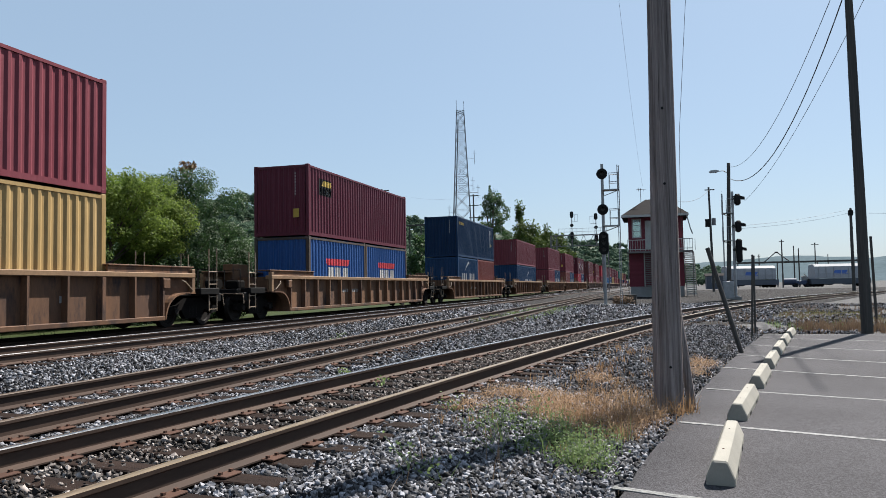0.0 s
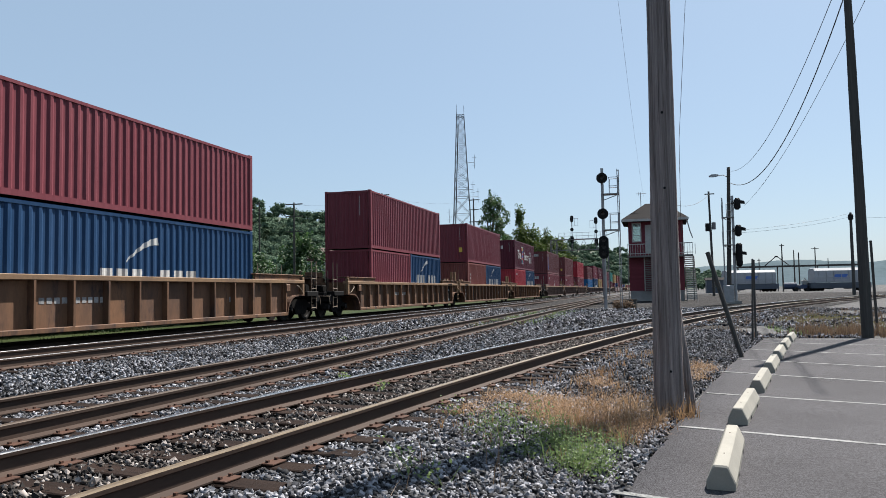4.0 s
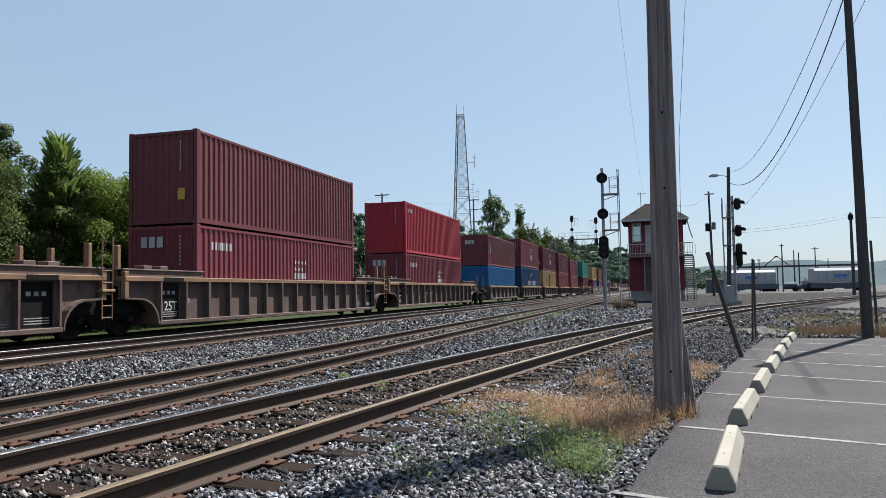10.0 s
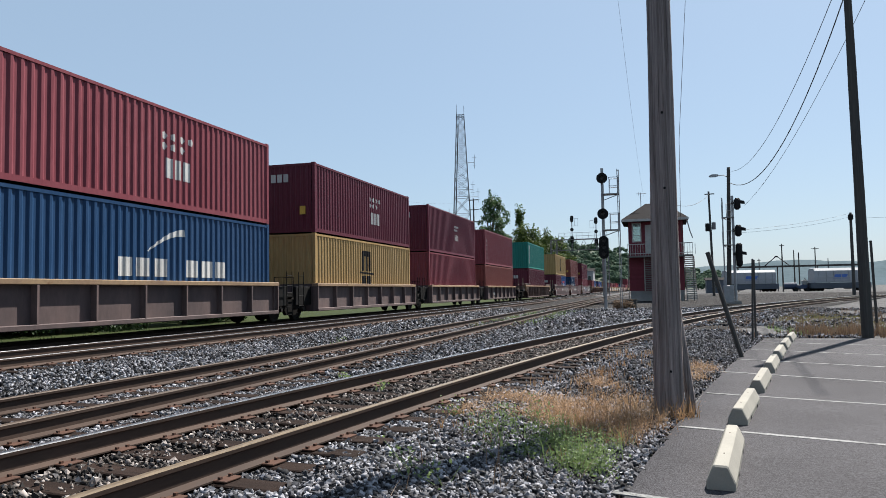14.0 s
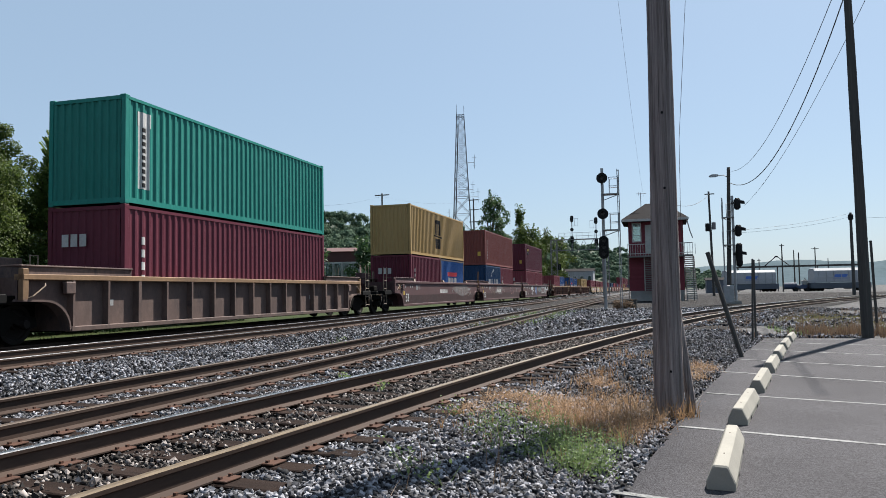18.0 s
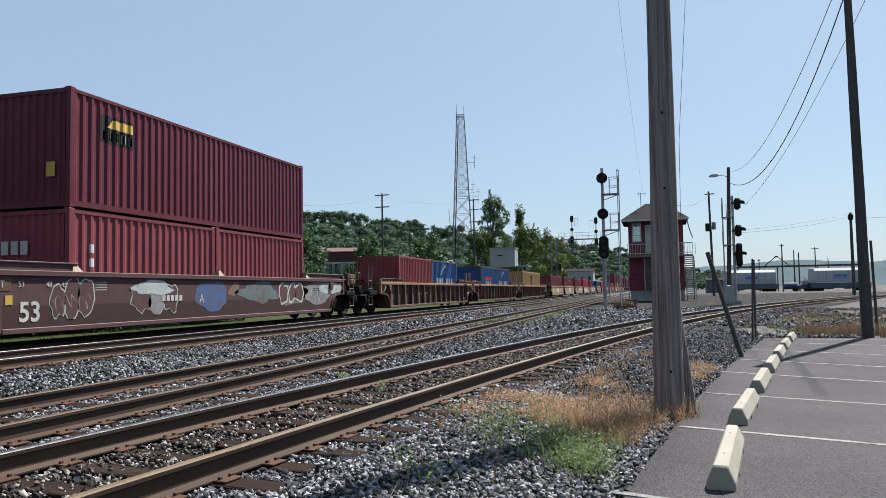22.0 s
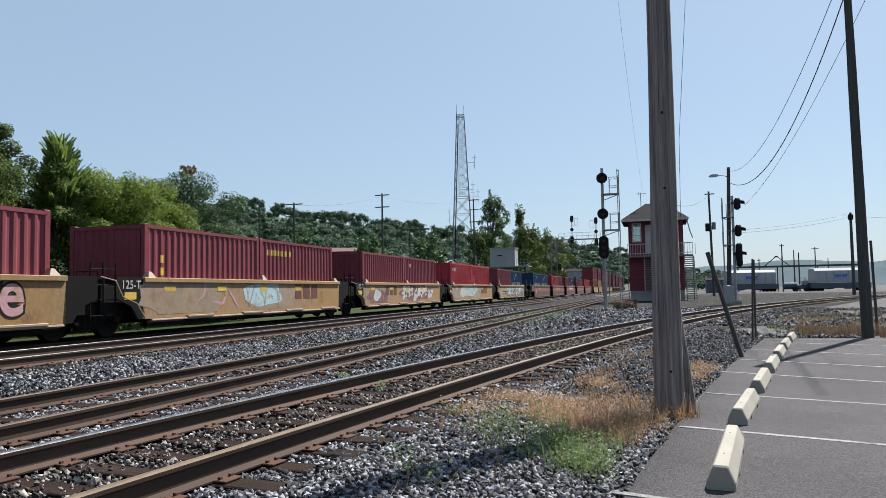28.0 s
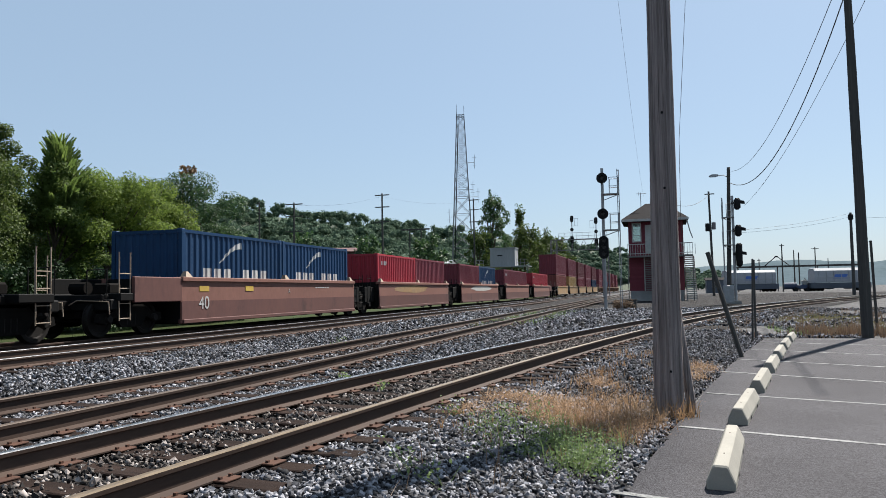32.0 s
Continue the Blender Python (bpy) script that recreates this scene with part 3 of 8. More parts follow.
wire("overhead_wire", (5.6, 58, 5.4), (21.15, 91.1, 9.0), 0.25, 0.009, "thin grey wire between yard poles")
wire("overhead_wire", (21.15, 91.1, 9.0), (45, 95, 9.6), 0.6, 0.009, "thin grey wire between yard poles")
wire("overhead_wire", (7.2, 100.7, 13.4), (1.6, 72, 9.4), 0.8, 0.02, "thin grey wire to the tower")


# ---------------------------------------------------------------- railway signals
def signal_head(parent, x, y, z, r, long=0.0, hood=True):
    """A round or tall black target with a hooded lens, facing -y."""
    out = [(r * math.cos(a) + 0.0, (r * math.sin(a)) + (long if math.sin(a) > 0 else -long)) for a in [6.28319 * i / 28 for i in range(28)]]
    head = part("signal_head", Shape().plate([(x + a, z + b) for a, b in out], "y", y - 0.03, y + 0.03), M_BLACK, parent, "black signal target plate")
    part("lamp_case", Shape().cyl((x, y, z), (x, y + 0.3, z), r * 0.45, r * 0.4, 12), M_BLACK, head)
    for dz in ((0,) if not long else (-long, 0, long)):
        if hood:
            sh = Shape()
            for a0 in range(10):
                a, b = math.pi * a0 / 10 - 0.3, math.pi * (a0 + 1) / 10 - 0.3
                rr = 0.14
                sh.add([(x + rr * math.cos(a), y - 0.03, z + dz + rr * math.sin(a)), (x + rr * math.cos(b), y - 0.03, z + dz + rr * math.sin(b)),
                        (x + rr * math.cos(b), y - 0.32, z + dz + rr * math.sin(b)), (x + rr * math.cos(a), y - 0.32, z + dz + rr * math.sin(a))], [(0, 1, 2, 3)])
            part("hood", sh, M_BLACK, head)
        part("lens", Shape().cyl((x, y - 0.035, z + dz), (x, y - 0.05, z + dz), 0.11, n=14), M_LENS, head)


def signal_mast(m, heads, ladder_x, height, facing, label):
    s = thing("railway_signal", m, label, "railway signal")
    part("mast", Shape().cyl((0, 0, 0), (0, 0, height), 0.11, 0.09, 12), M_GALV, s)
    part("foundation", Shape().box(-0.35, 0.35, -0.35, 0.35, -0.1, 0.12), M_GREYCON, s)
    sh = Shape()
    for dx in (-0.2, 0.2):
        sh.cyl((ladder_x + dx * 0.2, -0.2 + dx, 0.05), (ladder_x + dx * 0.2, -0.2 + dx, height - 0.15), 0.025, n=6)
    part("ladder_rail", sh, M_GALV, s)
    for i in range(int(height / 0.32)):
        part("rung", Shape().cyl((ladder_x, -0.4, 0.4 + i * 0.32), (ladder_x, 0.0, 0.4 + i * 0.32), 0.012, n=5), M_GALV, s)
    for z, r, long in heads:
        signal_head(s, 0.0 if facing > 0 else 0.0, -0.22 * facing, z, r, long)
    w = ladder_x
    for z, r, long in heads[:-1]:
        zz = z - 1.05
        side = 1 if w > 0 else -1
        lo, hi = min(0, w), max(0, w)
        plat = part("platform", Shape().box(lo - 0.02, hi + 0.05, -0.4, 0.4, zz, zz + 0.05), M_GALV, s)
        gd = Shape()
        for x in (lo + (hi - lo) * 0.45, hi if side > 0 else lo):
            for y in (-0.4, 0.4):
                gd.cyl((x, y, zz), (x, y, zz + 1.05), 0.018, n=5)
        for h in (0.5, 1.05):
            gd.tube([(lo + (hi - lo) * 0.4, -0.4, zz + h), (hi, -0.4, zz + h), (hi, 0.4, zz + h), (lo + (hi - lo) * 0.4, 0.4, zz + h)], 0.018, 5)
        part("guard_rail", gd, M_GALV, plat)
        part("bracket", Shape().cyl((0, 0, zz - 0.35), (w, 0, zz), 0.025, n=5), M_GALV, plat)
    part("base_plate", Shape().box(-0.2, 0.2, -0.2, 0.2, 0.12, 0.16), M_GALV, s)
    return s


signal_mast(pose(-2.92, 47.65, 0.16), [(8.30, 0.34, 0), (6.05, 0.34, 0), (3.95, 0.30, 0.42)], 0.98, 8.95, 1, "tall galvanised railway signal mast with three black targets")
s = signal_mast(pose(5.68, 57.6, 0.36), [(7.2, 0.0001, 0), (5.2, 0.0001, 0), (3.5, 0.0001, 0)], -0.72, 7.75, 1, "galvanised railway signal mast with hooded lamps seen side-on")
for z, hh in ((7.15, 0.42), (5.2, 0.42), (3.45, 0.85)):
    head = part("side_lamp", Shape().block(0.12, 0.55, -0.25, 0.25, z - hh, z + hh, 0.12), M_BLACK, s, "black hooded signal lamp")
    part("hood", Shape().plate([(0.5, z + 0.25), (0.82, z + 0.18), (0.84, z - 0.02), (0.5, z + 0.02)], "y", -0.16, 0.16), M_BLACK, head)
box = thing("relay_case", pose(5.15, 57.2, 0.36), "pale grey steel relay case beside the signal", "relay case")
part("case", Shape().block(-0.35, 0.35, -0.3, 0.3, 0.05, 1.25, 0.03), M_GALV, box)
part("plinth", Shape().box(-0.4, 0.4, -0.35, 0.35, -0.05, 0.06), M_GREYCON, box)

# brush at the signal's foot: a dark block added in place of a shrub
SHRUB_BLOCK = thing("shrub_block", pose(-1.5, 50.0, 0.17), "dark low block standing in for a shrub by the signal", "junction box")
part("case", Shape().block(-0.4, 0.4, -0.4, 0.4, 0.0, 0.6, 0.05), M_DARKPOLE, SHRUB_BLOCK)
part("lid", Shape().block(-0.44, 0.44, -0.44, 0.44, 0.6, 0.66, 0.02), M_DARKPOLE, SHRUB_BLOCK)

# yard poles
yp = thing("street_lamp", pose(5.25, 57.93, 0.36), "wooden pole with a cobra-head street lamp", "street lamp")
part("shaft", wood_pole("shaft", (0, 0, 0), (0.30, 0, 9.9), 0.17, 0.12, M_DARKPOLE, "", n=12), M_DARKPOLE, yp)
part("arm", Shape().tube([(0.28, 0, 9.15), (-0.1, 0, 9.35), (-0.45, 0, 9.33)], 0.03), M_GALV, yp)
part("lamp_head", Shape().plate([(-0.4, 9.38), (-0.62, 9.44), (-0.95, 9.42), (-1.08, 9.33), (-1.0, 9.24), (-0.6, 9.24), (-0.42, 9.30)], "y", -0.14, 0.14), M_GALV, yp, "grey cobra lamp head")
yp = thing("power_pole", pose(7.34, 100.7, 0.36), "leaning dark wooden pole with a transformer", "power pole")
part("shaft", wood_pole("shaft", (0, 0, 0), (-0.2, 0, 13.4), 0.17, 0.12, M_DARKPOLE, "", n=12), M_DARKPOLE, yp)
part("crossarm", Shape().box(-0.7, 0.5, -0.06, 0.06, 13.0, 13.12), M_DARKPOLE, yp)
part("transformer", Shape().cyl((-0.48, 0, 8.3), (-0.48, 0, 9.3), 0.27, n=16), M_BLACK, yp)
part("transformer", Shape().cyl((0.28, 0, 8.5), (0.28, 0, 9.4), 0.25, n=16), M_MASTSTEEL, yp)
yp = thing("power_pole", pose(21.14, 91.1, 0.36), "wooden yard pole carrying wires", "power pole")
part("shaft", wood_pole("shaft", (0, 0, 0), (0.0, 0, 9.1), 0.19, 0.14, M_DARKPOLE, "", n=12), M_DARKPOLE, yp)
part("insulator_box", Shape().block(-0.24, 0.24, -0.2, 0.2, 8.3, 8.9, 0.05), M_BLACK, yp)
for x, y, h, arm in ((24.3, 158.1, 9.6, 0.9), (28.0, 167.6, 8.7, 0), (28.9, 167.6, 8.2, 0), (31.9, 167.0, 9.2, 1.4), (46.2, 225.3, 8.8, 0), (22.7, 178.6, 7.5, 0.7), (-40.9, 80.2, 12.3, 2.2), (-31.3, 84.4, 13.4, 1.8),
                     (-25.3, 107.05, 15.1, 1.5), (-54.3, 95.7, 14.8, 0.6)):
    yp = thing("power_pole", pose(x, y, 0.15), "slim dark wooden power pole with crossarms", "power pole", "far power poles")
    part("shaft", wood_pole("shaft", (0, 0, 0), (0, 0, h), 0.16, 0.10, M_DARKPOLE, "", n=8), M_DARKPOLE, yp)
    if arm:
        for dz in ((0.15, 1.6, 3.4) if h > 12 else (0.3,)):
            part("crossarm", Shape().box(-arm / 2, arm / 2, -0.06, 0.06, h - dz - 0.12, h - dz), M_DARKPOLE, yp)
wire("overhead_wire", (-54.3, 95.7, 14.0), (-40.9, 80.2, 12.2), 0.7, 0.006, "thin dark far power wire")
wire("overhead_wire", (-40.9, 80.2, 12.2), (-31.3, 84.4, 13.2), 0.5, 0.006, "thin dark far power wire")
wire("overhead_wire", (-31.3, 84.4, 13.2), (-25.3, 107.0, 15.0), 0.7, 0.006, "thin dark far power wire")
tf = thing("line_frame", pose(-45.9, 142.8, 0.15), "dark twin-pole power frame with a wide crossarm", "power frame")
for dx in (-1.2, 1.2):
    part("leg", Shape().cyl((dx, 0, 0), (dx, 0, 14.2), 0.16, 0.12, 8), M_DARKPOLE, tf)
part("crossarm", Shape().box(-3.0, 3.0, -0.12, 0.12, 13.9, 14.2), M_DARKPOLE, tf)

# ---------------------------------------------------------------- signal tower
tw = thing("signal_tower", pose(-2.12, 71.0, 0.34), "two-storey oxblood railway signal tower with a hipped roof", "signal tower")
TWX, TWY = 4.85, 4.6
part("foundation", Shape().box(0.05, TWX - 0.05, 0.05, TWY, -0.1, 0.95), M_GREYCON, tw, "pale grey concrete foundation")
for i in range(16):
    z = 0.95 + i * 0.2
    part("board", Shape().add([(0, 0.02, z), (1.30, 0.02, z), (1.30, 0, z + 0.2), (0, 0, z + 0.2), (0, 0.08, z), (1.30, 0.08, z), (1.30, 0.08, z + 0.2), (0, 0.08, z + 0.2)],
                              [(0, 1, 2, 3), (5, 4, 7, 6), (0, 3, 7, 4), (1, 5, 6, 2), (3, 2, 6, 7), (0, 4, 5, 1)]), M_TOWERRED, tw)
part("lower_wall", Shape().box(0.0, TWX, 0.09, TWY, 0.95, 4.15), M_TOWERRED, tw)
part("upper_wall", Shape().box(0.0, 0.35, 0.0, TWY, 4.15, 7.35).box(1.15, 1.45, 0.0, 0.2, 4.15, 7.35).box(0.35, 1.15, 0.0, 0.2, 4.15, 5.5).box(0.35, 1.15, 0.0, 0.2, 7.2, 7.35).box(1.45, TWX, 0.05, TWY, 4.15, 7.35), M_TOWERRED, tw)
part("corner_board", Shape().box(1.31, 1.41, -0.03, 0.06, 0.95, 4.1), M_CREAM, tw, "pale cream corner trim")
win = part("window", Shape().box(0.33, 1.17, -0.03, 0.04, 5.42, 5.52).box(0.33, 1.17, -0.03, 0.04, 7.12, 7.22).box(0.33, 0.42, -0.03, 0.04, 5.52, 7.12).box(1.08, 1.17, -0.03, 0.04, 5.52, 7.12), M_CREAM, tw)
for i in range(3):
    part("pane", Shape().box(0.42, 1.08, 0.05, 0.06, 5.54 + i * 0.53, 6.03 + i * 0.53), M_GLASS, win)
    part("glazing_bar", Shape().box(0.42, 1.08, 0.0, 0.05, 5.50 + i * 0.53, 5.54 + i * 0.53), M_CREAM, win)
part("door", Shape().block(1.5, 2.6, -0.06, 0.04, 4.35, 7.0, 0.02), M_CREAM, tw, "dull cream upper door panel")
part("roof", Shape().add([(-0.55, -1.1, 7.30), (TWX + 0.45, -1.1, 7.30), (TWX + 0.45, TWY + 0.6, 7.30), (-0.55, TWY + 0.6, 7.30), (-0.55, -1.1, 7.48), (TWX + 0.45, -1.1, 7.48), (TWX + 0.45, TWY + 0.6, 7.48),
                          (-0.55, TWY + 0.6, 7.48), (1.6, 1.8, 9.15), (TWX - 1.6, 1.8, 9.15)],
                         [(3, 2, 1, 0), (0, 1, 5, 4), (1, 2, 6, 5), (2, 3, 7, 6), (3, 0, 4, 7), (4, 5, 9, 8), (5, 6, 9), (6, 7, 8, 9), (7, 4, 8)]), M_SHINGLE, tw, "weathered grey hipped shingle roof")
part("fascia", Shape().box(-0.57, TWX + 0.47, -1.13, -1.09, 7.27, 7.48), M_CREAM, tw)
bal = part("balcony", Shape().box(-0.1, TWX + 0.75, -1.0, 0.0, 4.0, 4.15), M_STAIR, tw, "grey timber balcony floor")
part("hand_rail", Shape().box(-0.1, TWX + 0.75, -1.0, -0.94, 5.15, 5.22).box(-0.1, TWX + 0.75, -1.0, -0.95, 4.3, 4.36), M_CREAM, bal)
for i in range(27):
    x = -0.08 + i * 0.225
    part("baluster", Shape().box(x, x + 0.035, -0.99, -0.95, 4.15, 5.15), M_CREAM, bal)
for x in (-0.1, 2.9, TWX + 0.68):
    part("balcony_post", Shape().box(x, x + 0.08, -1.0, -0.92, 0, 4.0), M_STAIR, tw)
st = part("staircase", Shape().box(TWX + 0.05, TWX + 0.12, -1.0, 2.6, 0, 0.05), M_STAIR, tw, "grey timber outside stairs")
for i in range(20):
    z = 0.2 + i * 0.2
    part("tread", Shape().box(TWX + 0.15, TWX + 0.95, -0.9 + i * 0.18, -0.62 + i * 0.18, z - 0.03, z + 0.07), M_CREAM, st)
for x in (TWX + 0.1, TWX + 0.95):
    part("stringer", Shape().plate([(-1.0, 0), (-0.75, 0), (2.9, 4.15), (2.65, 4.15)], "x", x, x + 0.06), M_STAIR, st)
for i in range(18):
    z = 1.0 + i * 0.17
    part("lower_stair_slat", Shape().box(1.42, 2.7, -0.55 + i * 0.03, -0.35 + i * 0.03, z, z + 0.08), M_STAIR, tw)
part("downpipe", Shape().tube([(TWX + 0.3, -1.0, 7.3), (TWX + 0.55, -1.0, 6.2), (TWX + 0.75, -1.0, 5.6)], 0.05), M_CREAM, tw)
part("antenna", Shape().tube([(1.2, 1.5, 8.8), (1.2, 1.5, 10.2)], 0.03).tube([(0.8, 1.5, 10.1), (1.7, 1.5, 10.1)], 0.02).tube([(1.0, 1.5, 9.95), (1.0, 1.5, 10.25)], 0.02), M_MASTSTEEL, tw)

# ---------------------------------------------------------------- radio mast
mast = thing("radio_mast", pose(-36.75, 145.3, 0.1, 0, 0, 14), "tall grey lattice radio mast with small antennas", "radio mast")
MH, W0, W1 = 37.2, 2.4, 0.75


def mw(z):
    return W0 + (W1 - W0) * min(1.0, z / MH)


for sx, sy in ((-1, -1), (1, -1), (1, 1), (-1, 1)):
    part("leg", Shape().cyl((sx * W0, sy * W0, 0), (sx * W1, sy * W1, MH), 0.11, 0.075, 6), M_MASTSTEEL, mast)
z = 0.0
while z < MH - 0.5:
    z2 = min(MH, z + (3.4 if z < 20 else 1.8))
    a, b = mw(z), mw(z2)
    for k in range(4):
        c = [(-1, -1), (1, -1), (1, 1), (-1, 1)]
        p, q = c[k], c[(k + 1) % 4]
        part("diagonal_brace", Shape().cyl((p[0] * a, p[1] * a, z), (q[0] * b, q[1] * b, z2), 0.055, n=4), M_MASTSTEEL, mast)
        part("diagonal_brace", Shape().cyl((q[0] * a, q[1] * a, z), (p[0] * b, p[1] * b, z2), 0.055, n=4), M_MASTSTEEL, mast)
        part("ring_brace", Shape().cyl((p[0] * b, p[1] * b, z2), (q[0] * b, q[1] * b, z2), 0.045, n=4), M_MASTSTEEL, mast)
    z = z2
for x, z0, z1 in ((-0.75, 37, 39.5), (0.75, 37, 39.2)):
    part("whip_antenna", Shape().cyl((x, 0, z0), (x, 0, z1), 0.04, n=5), M_MASTSTEEL, mast)
for x, z0 in ((-2.6, 16.5), (2.7, 27.5), (2.3, 22.0), (-2.9, 12.5), (3.3, 20.5)):
    an = Shape().cyl((x, 0, z0 - 1.2), (x, 0, z0 + 1.6), 0.04, n=5).cyl((x, 0, z0), (x * 0.45, 0, z0), 0.04, n=5)
    an.cyl((x - 0.4, 0, z0 + 1.0), (x + 0.4, 0, z0 + 1.0), 0.03, n=4).cyl((x - 0.4, 0, z0 - 0.6), (x + 0.4, 0, z0 - 0.6), 0.03, n=4)
    part("side_antenna", an, M_MASTSTEEL, mast)
part("feed_cable", Shape().cyl((-W0 * 0.8, -W0, 0), (-W1 * 0.6, -W1, MH - 2), 0.12, 0.09, 6), M_BLACK, mast)

# ---------------------------------------------------------------- signal bridge over the lines
gb = thing("signal_bridge", pose(-18.3, 139.3, 0.15), "grey steel lattice signal bridge spanning the tracks", "signal bridge")
for x in (0.0, 9.4):
    lg = Shape()
    for dx, dy in ((0, 0), (1.1, 0), (0, 1.1), (1.1, 1.1)):
        lg.cyl((x + dx, dy, 0), (x + dx, dy, 10.7), 0.07, n=5)
    part("leg_frame", lg, M_MASTSTEEL, gb)
    br = Shape()
    for i in range(8):
        z = i * 1.33
        br.cyl((x, 0, z), (x + 1.1, 0, z + 1.33), 0.04, n=4).cyl((x + 1.1, 0, z), (x, 0, z + 1.33), 0.04, n=4)
    part("leg_bracing", br, M_MASTSTEEL, gb)
part("deck", Shape().box(0, 10.5, 0, 1.1, 10.6, 10.75), M_MASTSTEEL, gb)
part("lower_chord", Shape().box(0, 10.5, 0.0, 0.12, 8.6, 8.75), M_MASTSTEEL, gb)
tb = Shape()
for i in range(6):
    tb.cyl((1.75 * i, 0.05, 8.7), (1.75 * i + 0.87, 0.05, 10.6), 0.05, n=4).cyl((1.75 * i + 0.87, 0.05, 10.6), (1.75 * i + 1.75, 0.05, 8.7), 0.05, n=4)
part("truss_web", tb, M_MASTSTEEL, gb)
gr = Shape()
for i in range(9):
    gr.cyl((1.5 + i * 1.1, 0, 10.7), (1.5 + i * 1.1, 0, 11.9), 0.03, n=4)
for h in (11.3, 11.9):
    gr.cyl((1.5, 0, h), (10.3, 0, h), 0.03, n=4)
part("guard_rail", gr, M_GALV, gb)
for x, top in ((4.0, 14.9), (8.4, 14.4)):
    part("doll_post", Shape().cyl((x, 0.3, 8.6), (x, 0.3, top), 0.08, n=6), M_MASTSTEEL, gb)
    for z, lo in ((top - 0.4, 0.3), (top - 2.4, 0.0), (top - 4.3, 0.4)):
        signal_head(gb, x, 0.15, z, 0.32, lo, hood=False)
    cage = Shape()
    for dx in (0.5, 1.1):
        cage.cyl((x + (dx if x < 6 else -dx), 0.3, top - 1.7), (x + (dx if x < 6 else -dx), 0.3, top - 0.3), 0.03, n=4)
    cage.cyl((x, 0.3, top - 1.7), (x + (1.1 if x < 6 else -1.1), 0.3, top - 1.7), 0.03, n=4).cyl((x, 0.3, top - 0.35), (x + (1.1 if x < 6 else -1.1), 0.3, top - 0.35), 0.03, n=4)
    part("ladder_cage", cage, M_GALV, gb)
signal_head(gb, 1.6, -0.3, 5.6, 0.3, 0.3, hood=False)
part("side_arm", Shape().cyl((0.9, 0, 5.6), (1.6, 0, 5.6), 0.05, n=4), M_MASTSTEEL, gb)

# ---------------------------------------------------------------- far sheds and yard cars
sd = thing("equipment_cabin", pose(-25.1, 117.0, 0.15), "pale grey metal equipment cabin on steel legs", "cabin")
part("wall", Shape().box(0, 4.0, 0, 3.0, 5.3, 8.1), M_SHED, sd)
part("roof", Shape().box(-0.1, 4.1, -0.1, 3.1, 8.1, 8.25), M_GALV, sd)
part("sign_bar", Shape().box(1.2, 2.0, -0.02, 0.0, 6.9, 7.1), M_BLACKMARK, sd)
part("platform", Shape().box(-2.2, 6.2, -0.6, 3.0, 5.15, 5.3), M_GALV, sd)
for x in (-2.0, 0.5, 3.5, 6.0):
    part("leg", Shape().cyl((x, 0, 0), (x, 0, 5.2), 0.1, n=6), M_MASTSTEEL, sd)
gr = Shape()
for x in (-2.2, -1.6, -1.0, 4.4, 5.0, 5.6, 6.2):
    gr.cyl((x, -0.6, 5.3), (x, -0.6, 6.3), 0.03, n=4)
for h in (5.8, 6.3):
    gr.cyl((-2.2, -0.6, h), (-0.9, -0.6, h), 0.03, n=4).cyl((4.4, -0.6, h), (6.2, -0.6, h), 0.03, n=4)
part("guard_rail", gr, M_GALV, sd)


def low_building(m, sx, sy, h, wall, roof, label, name="yard_building", n=4):
    b = thing(name, m, label, "building")
    part("wall", Shape().box(0, sx, 0, sy, 0, h), wall, b)
    part("roof", Shape().add([(-0.3, -0.3, h), (sx + 0.3, -0.3, h), (sx + 0.3, sy + 0.3, h), (-0.3, sy + 0.3, h), (-0.3, sy / 2, h + sy * 0.12), (sx + 0.3, sy / 2, h + sy * 0.12)],
                             [(0, 1, 5, 4), (2, 3, 4, 5), (0, 4, 3), (1, 2, 5), (3, 2, 1, 0)]), roof, b)
    for i in range(n):
        x = sx * (i + 0.5) / n
        wi = part("window", Shape().box(x - 0.6, x + 0.6, -0.05, 0.0, h * 0.45, h * 0.8), M_CREAM, b)
        part("pane", Shape().box(x - 0.5, x + 0.5, -0.07, -0.05, h * 0.48, h * 0.77), M_GLASS, wi)
    return b


low_building(pose(-28.5, 248, 0.15), 9.5, 8, 7.4, M_SHED, M_SHINGLE, "low grey yard office with a dark roof")
low_building(pose(-47.5, 97, 0.15, 0, 0, 20), 7.5, 6, 7.4, M_BRICKRED, M_BRICKRED, "long brick-red shed behind the trees", "long_shed", 6)


